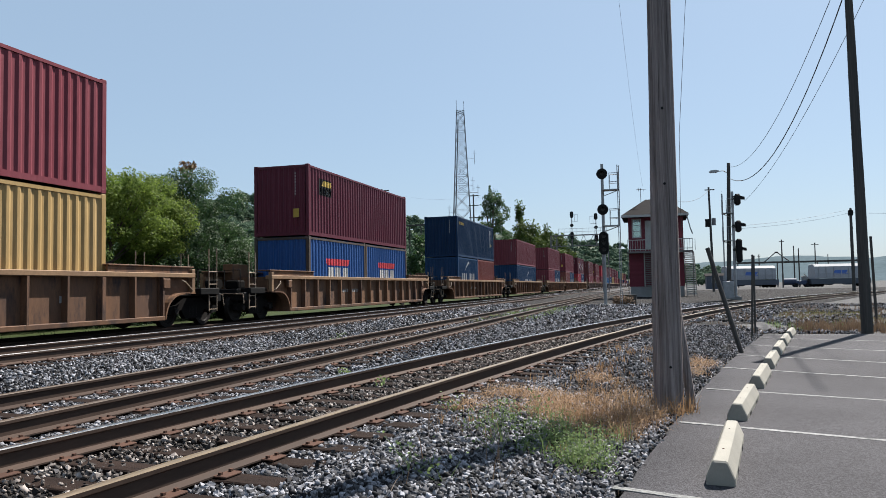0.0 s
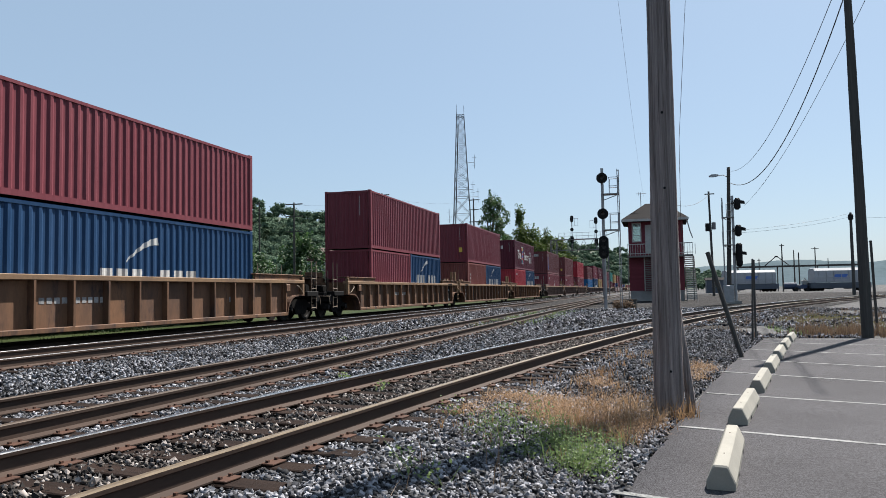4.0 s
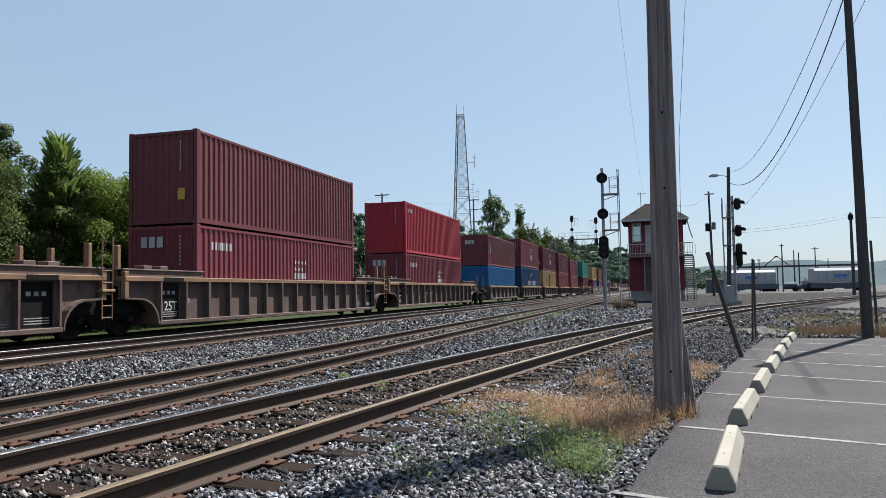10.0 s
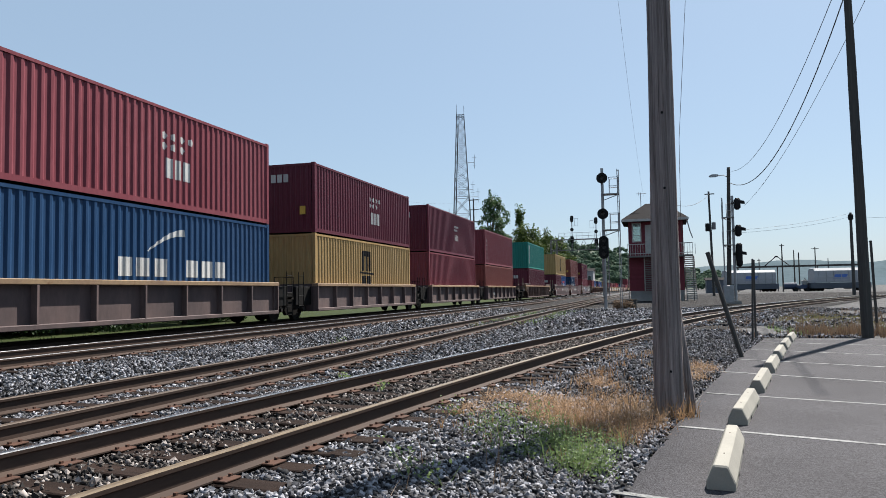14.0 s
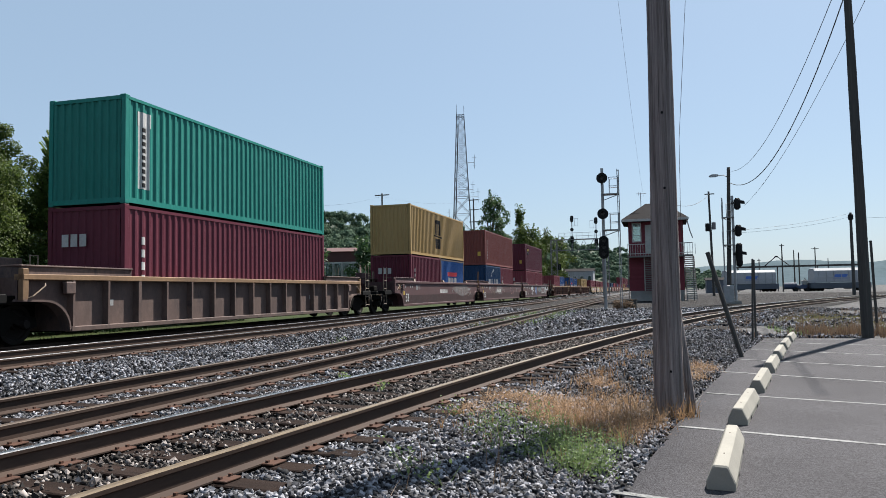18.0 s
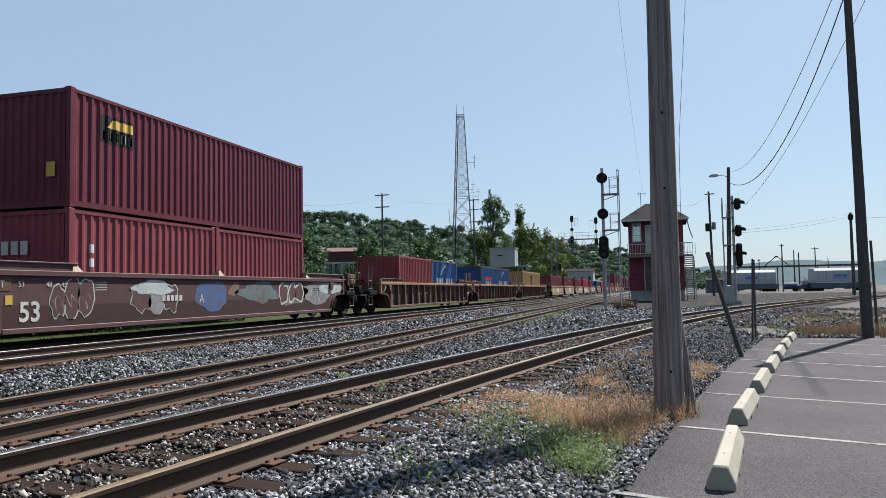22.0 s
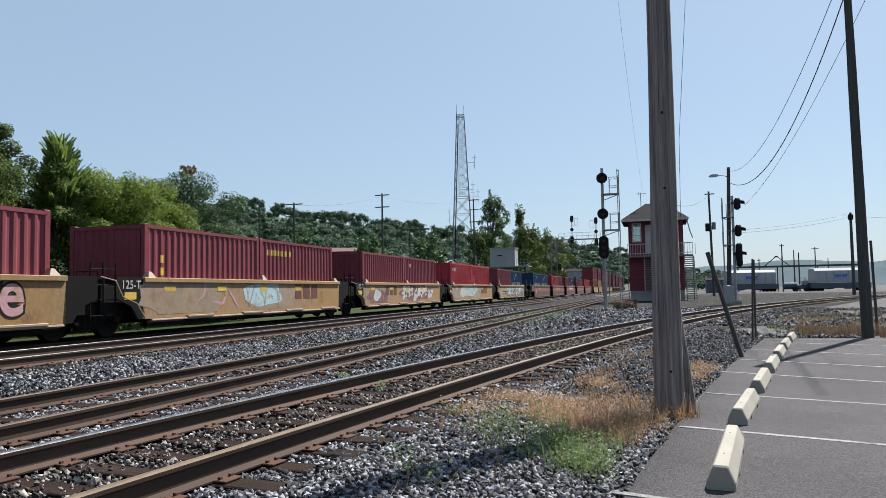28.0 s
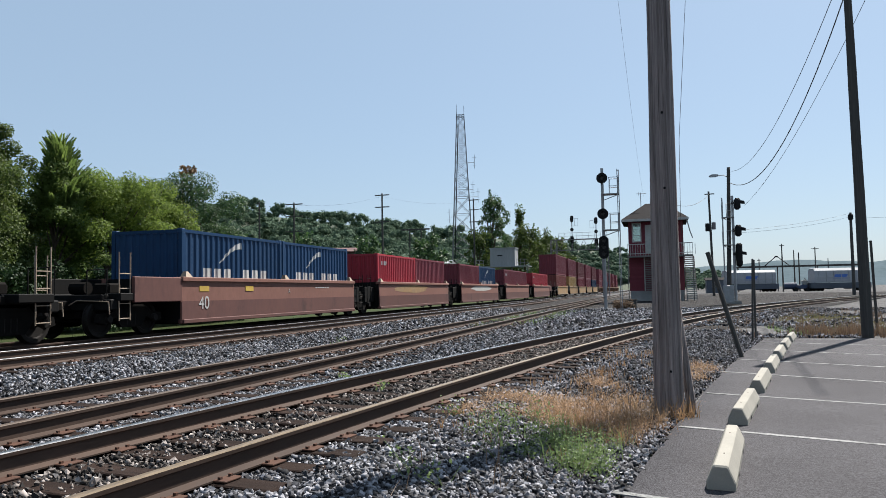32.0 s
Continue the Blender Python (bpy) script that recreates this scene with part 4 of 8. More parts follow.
def hopper(m, label):
    """A covered freight hopper with pale rounded body and dark sill."""
    c = thing("freight_hopper", m, label, "freight car", "freight cars in the yard")
    prof = [(-1.5, 1.6), (1.5, 1.6), (1.55, 2.6), (1.45, 3.9), (0.9, 4.4), (-0.9, 4.4), (-1.45, 3.9), (-1.55, 2.6)]
    part("body", Shape().sweep(prof, [(0, -5.0, 0), (0, -4.8, 0.05), (0, 4.8, 0.05), (0, 5.0, 0)]), M_HOPPER, c)
    for i in range(7):
        y = -4.2 + i * 1.4
        part("rib", Shape().box(1.5, 1.6, y - 0.05, y + 0.05, 1.7, 3.8), M_HOPPER, c)
    part("sill", Shape().box(-1.4, 1.4, -5.6, 5.6, 0.55, 1.6), M_HOPPERLOW, c)
    for y in (-1.8, 1.8):
        part("discharge_bay", Shape().add([(-1.3, y - 1.7, 1.0), (1.3, y - 1.7, 1.0), (1.3, y + 1.7, 1.0), (-1.3, y + 1.7, 1.0), (-0.5, y - 0.4, 0.35), (0.5, y - 0.4, 0.35), (0.5, y + 0.4, 0.35), (-0.5, y + 0.4, 0.35)],
                                          [(0, 1, 5, 4), (1, 2, 6, 5), (2, 3, 7, 6), (3, 0, 4, 7), (4, 5, 6, 7), (3, 2, 1, 0)]), M_HOPPERLOW, c)
    for y in (-4.9, -3.4, 3.4, 4.9):
        for x in (-0.75, 0.75):
            part("wheel", Shape().cyl((x - 0.06, y, 0.45), (x + 0.06, y, 0.45), 0.45, n=14), M_TRUCK, c)
    part("logo_bar", Shape().plate([(-1.5, 2.65), (0.9, 2.65), (1.25, 3.2), (-1.15, 3.2)], "x", 1.555, 1.57), M_BLUEMARK, c, "dark navy slanted logo block")
    part("logo_stripe", Shape().plate([(-1.6, 2.40), (1.2, 2.40), (1.25, 2.5), (-1.55, 2.5)], "x", 1.555, 1.57), M_BLUEMARK, c)
    return c


HDIR = 72
hopper(pose(18.7, 163.7, 0.38, 0, 0, -HDIR), "pale grey covered freight hopper with a blue logo block")
hopper(pose(34.6, 161, 0.38, 0, 0, -HDIR - 6), "pale grey covered freight hopper with a blue logo block")
pr = thing("pipe_rack", pose(17, 176, 0.36), "dark elevated pipe rack across the yard", "pipe rack")
part("beam", Shape().box(0, 26, -0.2, 0.2, 5.2, 5.6), M_DARKPOLE, pr)
for x in (1, 9, 17, 25):
    part("leg", Shape().cyl((x, 0, 0), (x, 0, 5.3), 0.12, n=6), M_DARKPOLE, pr)
part("a_frame", Shape().cyl((6.5, 0, 5.6), (8.8, 0, 7.6), 0.1, n=5).cyl((11.4, 0, 5.6), (9.0, 0, 7.6), 0.1, n=5).box(8.6, 9.2, -0.2, 0.2, 7.4, 7.7), M_BLACK, pr)
M_YARDBLUE = mat("dull_blue_paint", (0.033, 0.0528, 0.1056), (0.0264, 0.0396, 0.0792), 0.7, 0, 1.0, 20, 0.05)
ld = thing("yard_loader", pose(27.8, 160, 0.38), "small dull blue yard loader between freight cars", "loader")
part("body", Shape().block(-1.0, 1.0, -1.0, 1.0, 0.5, 1.3, 0.12), M_YARDBLUE, ld)
part("cab", Shape().block(0.2, 1.0, -0.8, 0.8, 1.3, 2.2, 0.1), M_GREYCON, ld)
part("tank", Shape().cyl((-3.2, 0, 1.1), (-0.8, 0, 1.1), 0.65, n=14), M_YARDBLUE, ld)
part("arm", Shape().cyl((2.4, 0, 0.5), (0.6, 0, 2.6), 0.12, n=6), M_CREAM, ld)
for x in (-1.0, 1.0):
    for y in (-1.0, 1.0):
        part("wheel", Shape().cyl((x, y - 0.2, 0.4), (x, y + 0.2, 0.4), 0.4, n=14), M_BLACK, ld)
low_building(pose(-31.9, 107.2, 0.15), 2.3, 4.5, 5.6, M_SHED, M_GALV, "small shed with a pale metal roof near the mast", "small_shed", 1)
low_building(pose(9.7, 150, 0.38), 3.0, 4, 2.5, M_HOPPERLOW, M_SHINGLE, "low slate-coloured yard hut", "yard_hut", 1)
# ---------------------------------------------------------------- plants
M_FORESTFLOOR = mat("wooded_hill_ground", (0.0297, 0.0429, 0.0198), (0.0198, 0.0297, 0.01452), 0.95, 0, 0.1, 2.0, 0.8, 0.3, spread=0.3)
# the blue of far haze is put into the hills' base colour
M_BACKDROP = mat("haze_blue_distant_woods", (0.094, 0.122, 0.138), (0.074, 0.100, 0.112), 1.0, 0, 0.012, 0.08, 0, spread=0.10, where="Object", spec=0.0)
M_LEAF_LUSH = leafy("lush_green_leaves", (0.055, 0.098, 0.024), (0.150, 0.205, 0.050), 0.55)
M_DRYGREEN = leafy("yellowing_short_grass", (0.12, 0.114, 0.048), (0.18, 0.162, 0.072), 0.3)
def leaf_cloud(sh, centres, count, size, r, flat=0.7, droop=0.0, wild=0.6):
    """Small pointed leaves scattered through balls (x, y, z, radius)."""
    total = sum(c[3] ** 2 for c in centres)
    for cx, cy, cz, cr in centres:
        for _ in range(int(count * cr * cr / total)):
            d = Vector((r.gauss(0, 1), r.gauss(0, 1), r.gauss(0, 1))).normalized() * cr * (0.45 + 0.6 * r.random() ** 0.6)
            p = Vector((cx, cy, cz)) + Vector((d.x, d.y, d.z * flat))
            n = (d.normalized() + Vector((r.gauss(0, wild), r.gauss(0, wild), r.gauss(0.5, wild)))).normalized()
            s = n.orthogonal().normalized()
            s = Matrix.Rotation(r.uniform(0, 6.28), 3, n) @ s
            t = n.cross(s)
            L, w = size * r.uniform(0.7, 1.3), size * r.uniform(0.28, 0.5)
            k = len(sh.v)
            sh.v += [tuple(p), tuple(p + s * L * 0.5 + t * w - n * droop * L * 0.2), tuple(p + s * L - n * droop * L), tuple(p + s * L * 0.5 - t * w - n * droop * L * 0.2)]
            sh.f.append((k, k + 1, k + 2, k + 3))


def tree(base, height, spread, leaves, size, material, label, seed, low=0.15, name="tree", shape="round"):
    r = random.Random(seed)
    t = thing(name, Matrix.Translation(base), label, "tree")
    tr = Shape()
    top = height * 0.62
    bend = [(0, 0, -0.1)]
    for i in range(1, 6):
        bend.append((r.uniform(-0.12, 0.12) * i * 0.4, r.uniform(-0.12, 0.12) * i * 0.4, top * i / 5))
    for i in range(5):
        tr.cyl(bend[i], bend[i + 1], height * 0.018 * (1 - i * 0.15), height * 0.018 * (1 - (i + 1) * 0.15), 8)
    part("trunk", tr, M_BARK, t)
    cs = []
    for i in range(46):
        a, u = 6.283 * r.random(), low + (1 - low) * (i + r.random()) / 46
        v = (u - low) / (1 - low)
        wide = spread * math.sin(math.pi * (0.20 + 0.64 * v)) * r.uniform(0.3, 1.0)
        p = Vector((math.cos(a) * wide, math.sin(a) * wide, height * u * 0.94))
        if i % 3 == 0:
            part("limb", Shape().cyl(bend[min(4, 1 + int(u * 4))], p, height * 0.007, height * 0.002, 5), M_BARK, t)
        cs.append((p.x, p.y, p.z, spread * r.uniform(0.16, 0.34)))
    cr = Shape()
    leaf_cloud(cr, cs, leaves, size, r, 0.75, 0.25)
    for _ in range(16):
        a, u = 6.283 * r.random(), r.uniform(0.8, 1.0)
        o = Vector((math.cos(a) * spread * 0.4 * r.random(), math.sin(a) * spread * 0.4 * r.random(), height * u * 0.95))
        leaf_cloud(cr, [(o.x + math.cos(a) * 0.1 * k, o.y + math.sin(a) * 0.1 * k, o.z + 0.13 * k * size / 0.12, size * 0.9) for k in range(5)], 26, size, r, 1.0, 0.4)
    part("crown", cr, material, t)
    return t


def sprays(base, height, count, length, material, label, seed):
    """A sumac-like tree with feathery upright sprays on top."""
    r = random.Random(seed)
    t = tree(base, height * 0.86, height * 0.22, 19000, 0.088, material, label, seed, 0.25, "tree", "round")
    sh = Shape()
    for _ in range(count):
        a, v = r.uniform(0, 6.283), r.random()
        lean = 0.25 + 0.9 * (1 - v) * r.random()
        o = Vector((math.cos(a), math.sin(a), 0)) * (0.12 + height * 0.11 * (1 - v)) * r.random() + Vector((0, 0, height * (0.60 + 0.33 * v)))
        d = Vector((math.cos(a) * lean, math.sin(a) * lean, 1)).normalized()
        side = d.orthogonal().normalized()
        side = Matrix.Rotation(r.uniform(0, 6.28), 3, d) @ side
        L = length * r.uniform(0.6, 1.2)
        for i in range(17):
            u = i / 16
            c = o + d * L * u + Vector((math.cos(a), math.sin(a), 0)) * L * 0.25 * u * u
            for s in (-1, 1):
                w = 0.20 * (1 - 0.6 * u) * r.uniform(0.8, 1.2)
                tip = c + side * s * w + d * 0.10 - Vector((0, 0, 0.06))
                k = len(sh.v)
                sh.v += [tuple(c), tuple(c.lerp(tip, 0.5) + d * 0.036), tuple(tip), tuple(c.lerp(tip, 0.5) - d * 0.036)]
                sh.f.append((k, k + 1, k + 2, k + 3))
    part("spray", sh, material, t)
    return t


tree((-22.5, 14.5, 0.2), 7.4, 2.8, 25032, 0.088, M_LEAF_MID, "dark green roadside tree with drooping twigs", 11, 0.05)
tree((-21.0, 18.2, 0.2), 6.5, 2.4, 25032, 0.088, M_LEAF_MID, "green roadside tree with open feathery top", 12, 0.30)
sprays((-20.6, 22.1, 0.2), 7.3, 200, 0.60, M_LEAF_LUSH, "sumac tree with feathery upright fronds", 13)
tree((-22.4, 21.6, 0.2), 5.2, 2.4, 14725, 0.088, M_LEAF_MID, "leafy green shrub beside the line", 14, 0.02, "shrub")
tree((-20.2, 24.0, 0.2), 6.3, 2.3, 26350, 0.088, M_LEAF_LIME, "bright yellow-green bushy tree", 15, 0.46)
tree((-20.4, 26.6, 0.2), 6.2, 2.1, 26350, 0.088, M_LEAF_LIME, "yellow-green bushy tree beside the line", 16, 0.46)
t = tree((-20.4, 29.3, 0.2), 6.9, 2.7, 29450, 0.088, M_LEAF_DARK, "dark blue-green tree with a brown seed head on top", 17, 0.26)
sh = Shape()
leaf_cloud(sh, [(0.15 + 0.22 * math.cos(a), 0.22 * math.sin(a), 6.95 + 0.25 * math.sin(a * 2.3), 0.17) for a in (0, 1, 2.1, 3.2, 4.3, 5.4)], 260, 0.14, random.Random(3))
part("seed_head", sh, M_SEED, t, "brown dried seed cluster")
part("seed_stalk", Shape().cyl((0.1, 0, 5.6), (0.15, 0, 6.9), 0.025, n=5), M_BARK, t)
tree((-20.3, 31.8, 0.2), 4.9, 1.7, 21027, 0.088, M_LEAF_DARK, "dark green low tree at the end of the row", 18, 0.03)
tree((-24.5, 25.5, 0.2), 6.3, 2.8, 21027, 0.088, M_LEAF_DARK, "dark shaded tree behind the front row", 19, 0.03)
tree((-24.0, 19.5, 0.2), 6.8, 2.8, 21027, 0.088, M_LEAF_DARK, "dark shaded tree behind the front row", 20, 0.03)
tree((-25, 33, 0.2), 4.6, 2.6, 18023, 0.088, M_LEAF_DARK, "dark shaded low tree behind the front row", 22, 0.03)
tree((-21.6, 20.0, 0.2), 7.7, 1.5, 18600, 0.088, M_LEAF_MID, "tall roadside tree with drooping leafy twigs", 23, 0.30)
tree((-23.0, 10.0, 0.2), 7.4, 3.0, 17522, 0.088, M_LEAF_MID, "green leafy roadside tree", 21, 0.05)
tree((-28.0, 132.3, 0.2), 19.0, 3.6, 5200, 0.34, M_LEAF_DARK, "tall open dark green tree by the far line", 31, 0.42)
tree((-28.9, 125.5, 0.2), 11.6, 3.6, 5200, 0.34, M_LEAF_MID, "rounded green tree beside the radio mast", 32, 0.1)
tree((-21.2, 127.0, 0.2), 12.2, 4.0, 6000, 0.34, M_LEAF_MID, "green tree by the far line", 33, 0.1)
tree((-22.2, 128.5, 0.2), 15.6, 1.0, 300, 0.36, M_LEAF_MID, "thin sparse tree with few leaves", 35, 0.6)
tree((-20.9, 148.5, 0.2), 12.6, 4.0, 4600, 0.38, M_LEAF_MID, "green tree by the far line", 34, 0.1)
tree((-19.2, 160, 0.2), 11.8, 3.6, 4000, 0.40, M_LEAF_MID, "green tree by the far line", 44, 0.1)
tree((-30, 98, 0.2), 8.0, 3.6, 3200, 0.40, M_LEAF_DARK, "dark green tree near the far line", 36, 0.05)
tree((-36, 92, 0.2), 7.6, 3.6, 3000, 0.40, M_LEAF_DARK, "dark green tree near the far line", 37, 0.05)
tree((-43, 86, 0.2), 7.8, 3.8, 3000, 0.40, M_LEAF_DARK, "dark green tree near the far line", 38, 0.05)
tree((-52, 86, 0.2), 8.2, 4.2, 3000, 0.42, M_LEAF_DARK, "dark green tree near the far line", 39, 0.05)


def wood(name, spots, label, size, per, material, seed):
    """Many crowns: each a cluster of uneven rounded masses whose skin is covered in small leaves."""
    g = np.random.default_rng(seed)
    cs = []
    for x, y, z0, h, w in spots:
        for i in range(13):
            a, q = g.uniform(0, 6.283), w * math.sqrt(g.random()) * 0.95
            u = 0.86 - 0.34 * (q / w) ** 2 - 0.22 * g.random() ** 2
            cs.append((x + math.cos(a) * q, y + math.sin(a) * q, z0 + h * u, w * g.uniform(0.16, 0.34)))
    cs = np.array(cs)
    rings, seg = 5, 9
    th, ph = np.meshgrid(np.pi * np.arange(1, rings + 1) / (rings + 1), 2 * np.pi * np.arange(seg) / seg, indexing="ij")
    ball = np.concatenate([np.stack([np.sin(th) * np.cos(ph), np.sin(th) * np.sin(ph), np.cos(th)], -1).reshape(-1, 3), [(0, 0, 1), (0, 0, -1)]])
    fs = [(i * seg + k, (i + 1) * seg + k, (i + 1) * seg + (k + 1) % seg, i * seg + (k + 1) % seg) for i in range(rings - 1) for k in range(seg)]
    caps = [(rings * seg, k, (k + 1) % seg) for k in range(seg)] + [(rings * seg + 1, (rings - 1) * seg + (k + 1) % seg, (rings - 1) * seg + k) for k in range(seg)]
    nb, n = len(ball), len(cs)
    v = cs[:, None, :3] + ball[None] * (cs[:, 3] * 0.72)[:, None, None] * g.uniform(0.62, 1.2, (n, nb, 1)) * np.array([1, 1, 0.8])
    off = np.arange(n)[:, None, None] * nb
    faces = (np.array(fs)[None] + off).reshape(-1, 4).tolist() + (np.array(caps)[None] + off).reshape(-1, 3).tolist()
    c = np.repeat(cs, per, axis=0)
    m = len(c)
    d = g.normal(size=(m, 3))
    d /= np.linalg.norm(d, axis=1)[:, None]
    p = c[:, :3] + d * (c[:, 3] * g.uniform(0.55, 1.2, m))[:, None] * np.array([1, 1, 0.8])
    nrm = d + g.normal(0, 0.45, (m, 3)) + np.array([0, 0, 0.3])
    nrm /= np.linalg.norm(nrm, axis=1)[:, None]
    s = np.cross(nrm, g.normal(size=(m, 3)))
    s /= np.linalg.norm(s, axis=1)[:, None]
    t = np.cross(nrm, s)
    L, w = (size * g.uniform(0.7, 1.3, m))[:, None], (size * g.uniform(0.30, 0.5, m))[:, None]
    leaf = np.stack([p, p + s * L * 0.5 + t * w, p + s * L, p + s * L * 0.5 - t * w], 1).reshape(-1, 3)
    faces += (np.arange(m * 4).reshape(-1, 4) + n * nb).tolist()
    me = bpy.data.meshes.new(name)
    me.from_pydata(np.concatenate([v.reshape(-1, 3), leaf]).tolist(), [], faces)
    return tagged(part(name, me, material), label, "woods", "", "stuff")


r = random.Random(5)


def crest(deg):
    """Slope from the eye to the skyline of the ridge at a bearing in degrees from +y."""
    pts = [(-80, 0.112), (-36, 0.112), (-31, 0.116), (-22, 0.097), (-16.7, 0.080), (-6.4, 0.056), (1, 0.032), (3.7, 0.019), (6, 0.015), (12, 0.020), (60, 0.020)]
    for (a, u), (b, v) in zip(pts, pts[1:]):
        if deg <= b:
            return u + (v - u) * (deg - a) / (b - a) + (0.013 if deg < 0 else 0.004)
    return 0.02


spots = []
for j in range(7):
    dist = 175 + j * 25
    for i in range(64):
        deg = -50 + i * 0.90 + r.uniform(-0.4, 0.4)
        d = dist + r.uniform(-8, 8)
        beyond = d * math.sin(radians(deg)) > -34       # past the end of the straight
        d = d + 700 if beyond else d
        h = r.uniform(8, 12) * (2.2 if beyond else 1.0)
        top = 1.5 + d * crest(deg) * (0.38 + 0.62 * j / 6) * r.uniform(0.91, 1.04)
        h = max(2.5, min(h, top + 1.0))
        spots.append((d * math.sin(radians(deg)), d * math.cos(radians(deg)), top - h, h, r.uniform(5.0, 9.0) * min(1.0, h / 8) * (2.3 if beyond else 1.0)))
wood("far_woods", spots, "green wooded ridge beyond the railway, leaf colour paled for haze", 0.62, 70, M_LEAF_FAR, 6)
sh = Shape()
hb = []
for j in range(9):
    d = 160 + j * 40
    for i in range(60):
        deg = -80 + i * 1.45
        away = smooth(-30, -75, d * math.sin(radians(deg)))
        hb.append((d * math.sin(radians(deg)), d * math.cos(radians(deg)), -0.4 + (0 if j == 0 else max(0, d * crest(deg) * (0.25 + 0.68 * min(1, j / 4)) - 4) * away)))
sh.add(hb, [(j * 60 + i, j * 60 + i + 1, (j + 1) * 60 + i + 1, (j + 1) * 60 + i) for j in range(8) for i in range(59)])
sh.smooth = True
fn = 22
far_rows = [(840 + 45 * j, j) for j in range(9)]
k0 = len(sh.v)
sh.v += [(d * math.sin(radians(-14 + q)), d * math.cos(radians(-14 + q)), -0.4 + (0 if j == 0 else max(0.0, d * crest(-14 + q) * (0.25 + 0.70 * min(1, j / 5)) - 6))) for d, j in far_rows for q in range(fn)]
sh.f += [(k0 + j * fn + i, k0 + j * fn + i + 1, k0 + (j + 1) * fn + i + 1, k0 + (j + 1) * fn + i) for j in range(8) for i in range(fn - 1)]
tagged(part("hill", sh, M_FORESTFLOOR), "dark green hill under the distant woods", "hill", "", "structure")
spots = []
for i in range(70):
    bearing = r.uniform(14.3, 45) if i < 46 else r.uniform(1.5, 6.5)
    dist = r.uniform(300, 400)
    h = r.uniform(9, 12.5)
    spots.append((dist * math.sin(radians(bearing)), dist * math.cos(radians(bearing)), 0.0, h * (1.0 if bearing > 9 else 0.55), r.uniform(5, 8) * (1.0 if bearing > 9 else 0.6)))
wood("far_tree_line", spots, "low tree line on the horizon, leaf colour paled for haze", 0.8, 50, M_LEAF_FAR, 8)

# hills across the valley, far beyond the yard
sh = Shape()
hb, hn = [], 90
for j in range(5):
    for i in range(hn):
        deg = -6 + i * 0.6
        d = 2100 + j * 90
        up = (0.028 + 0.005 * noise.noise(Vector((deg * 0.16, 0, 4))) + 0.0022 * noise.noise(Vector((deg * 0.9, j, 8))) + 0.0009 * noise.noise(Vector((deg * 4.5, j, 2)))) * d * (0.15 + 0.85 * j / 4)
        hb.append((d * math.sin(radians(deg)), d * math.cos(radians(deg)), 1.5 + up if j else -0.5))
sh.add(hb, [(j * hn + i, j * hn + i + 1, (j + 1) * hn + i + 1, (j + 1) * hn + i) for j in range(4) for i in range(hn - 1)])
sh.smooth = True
tagged(part("backdrop_hills", sh, M_BACKDROP), "wooded hills on the horizon, coloured pale blue-green for haze", "hills", "", "structure")


def tufts(name, places, blades, height, spread, material, label, seed, width=0.006, bend=0.5):
    r = random.Random(seed)
    sh = Shape()
    for x, y, k in places:
        z = ground_z(x, y) - 0.02
        for _ in range(int(blades * k)):
            bx, by = x + r.gauss(0, spread), y + r.gauss(0, spread)
            a, L = r.uniform(0, 6.283), height * r.uniform(0.4, 1.15) * (0.6 + 0.4 * k)
            lean = abs(r.gauss(0, bend))
            d1 = Vector((math.cos(a) * lean * 0.4, math.sin(a) * lean * 0.4, 1)).normalized() * L * 0.6
            d2 = Vector((math.cos(a) * lean, math.sin(a) * lean, 0.8)).normalized() * L * 0.4
            s = Vector((-math.sin(a + 0.9), math.cos(a + 0.9), 0)) * width * r.uniform(0.7, 1.4)
            p = Vector((bx, by, z))
            n = len(sh.v)
            sh.v += [tuple(p - s), tuple(p + s), tuple(p + d1 + s * 0.7), tuple(p + d1 - s * 0.7), tuple(p + d1 + d2)]
            sh.f += [(n, n + 1, n + 2, n + 3), (n + 3, n + 2, n + 4)]
    return tagged(part(name, sh, material), label, "grass", "", "stuff")


def weeds(name, places, leaves, height, size, material, label, seed):
    r = random.Random(seed)
    sh = Shape()
    for x, y, k in places:
        z = ground_z(x, y)
        cs = [(x + r.gauss(0, 0.10), y + r.gauss(0, 0.10), z + height * k * r.uniform(0.2, 0.8), 0.11 * k + 0.03) for _ in range(4)]
        leaf_cloud(sh, cs, leaves * k, size, r, 0.8, 0.3)
        for c in cs:
            sh.cyl((x, y, z - 0.02), c[:3], 0.004, 0.002, 4, caps=False)
    return tagged(part(name, sh, material), label, "weeds", "", "stuff")


r = random.Random(9)


def scatter(n, x0, x1, y0, y1, keep=lambda x, y: True):
    out = []
    while len(out) < n:
        x, y = r.uniform(x0, x1), r.uniform(y0, y1)
        if keep(x, y):
            out.append((x, y, r.uniform(0.5, 1.2)))
    return out


def patchy(f, cut):
    return lambda x, y: x < lot_edge(y) - 0.25 and noise.noise(Vector((x * f, y * f, 3))) > cut


mat_grass = scatter(62, -1.95, -0.55, 7.6, 9.0, patchy(1.6, -0.05)) + scatter(9, -1.0, -0.55, 10.4, 12.4, patchy(1.4, -0.1)) + scatter(14, 0.5, 1.2, 12.6, 15.0, patchy(1.3, -0.1))


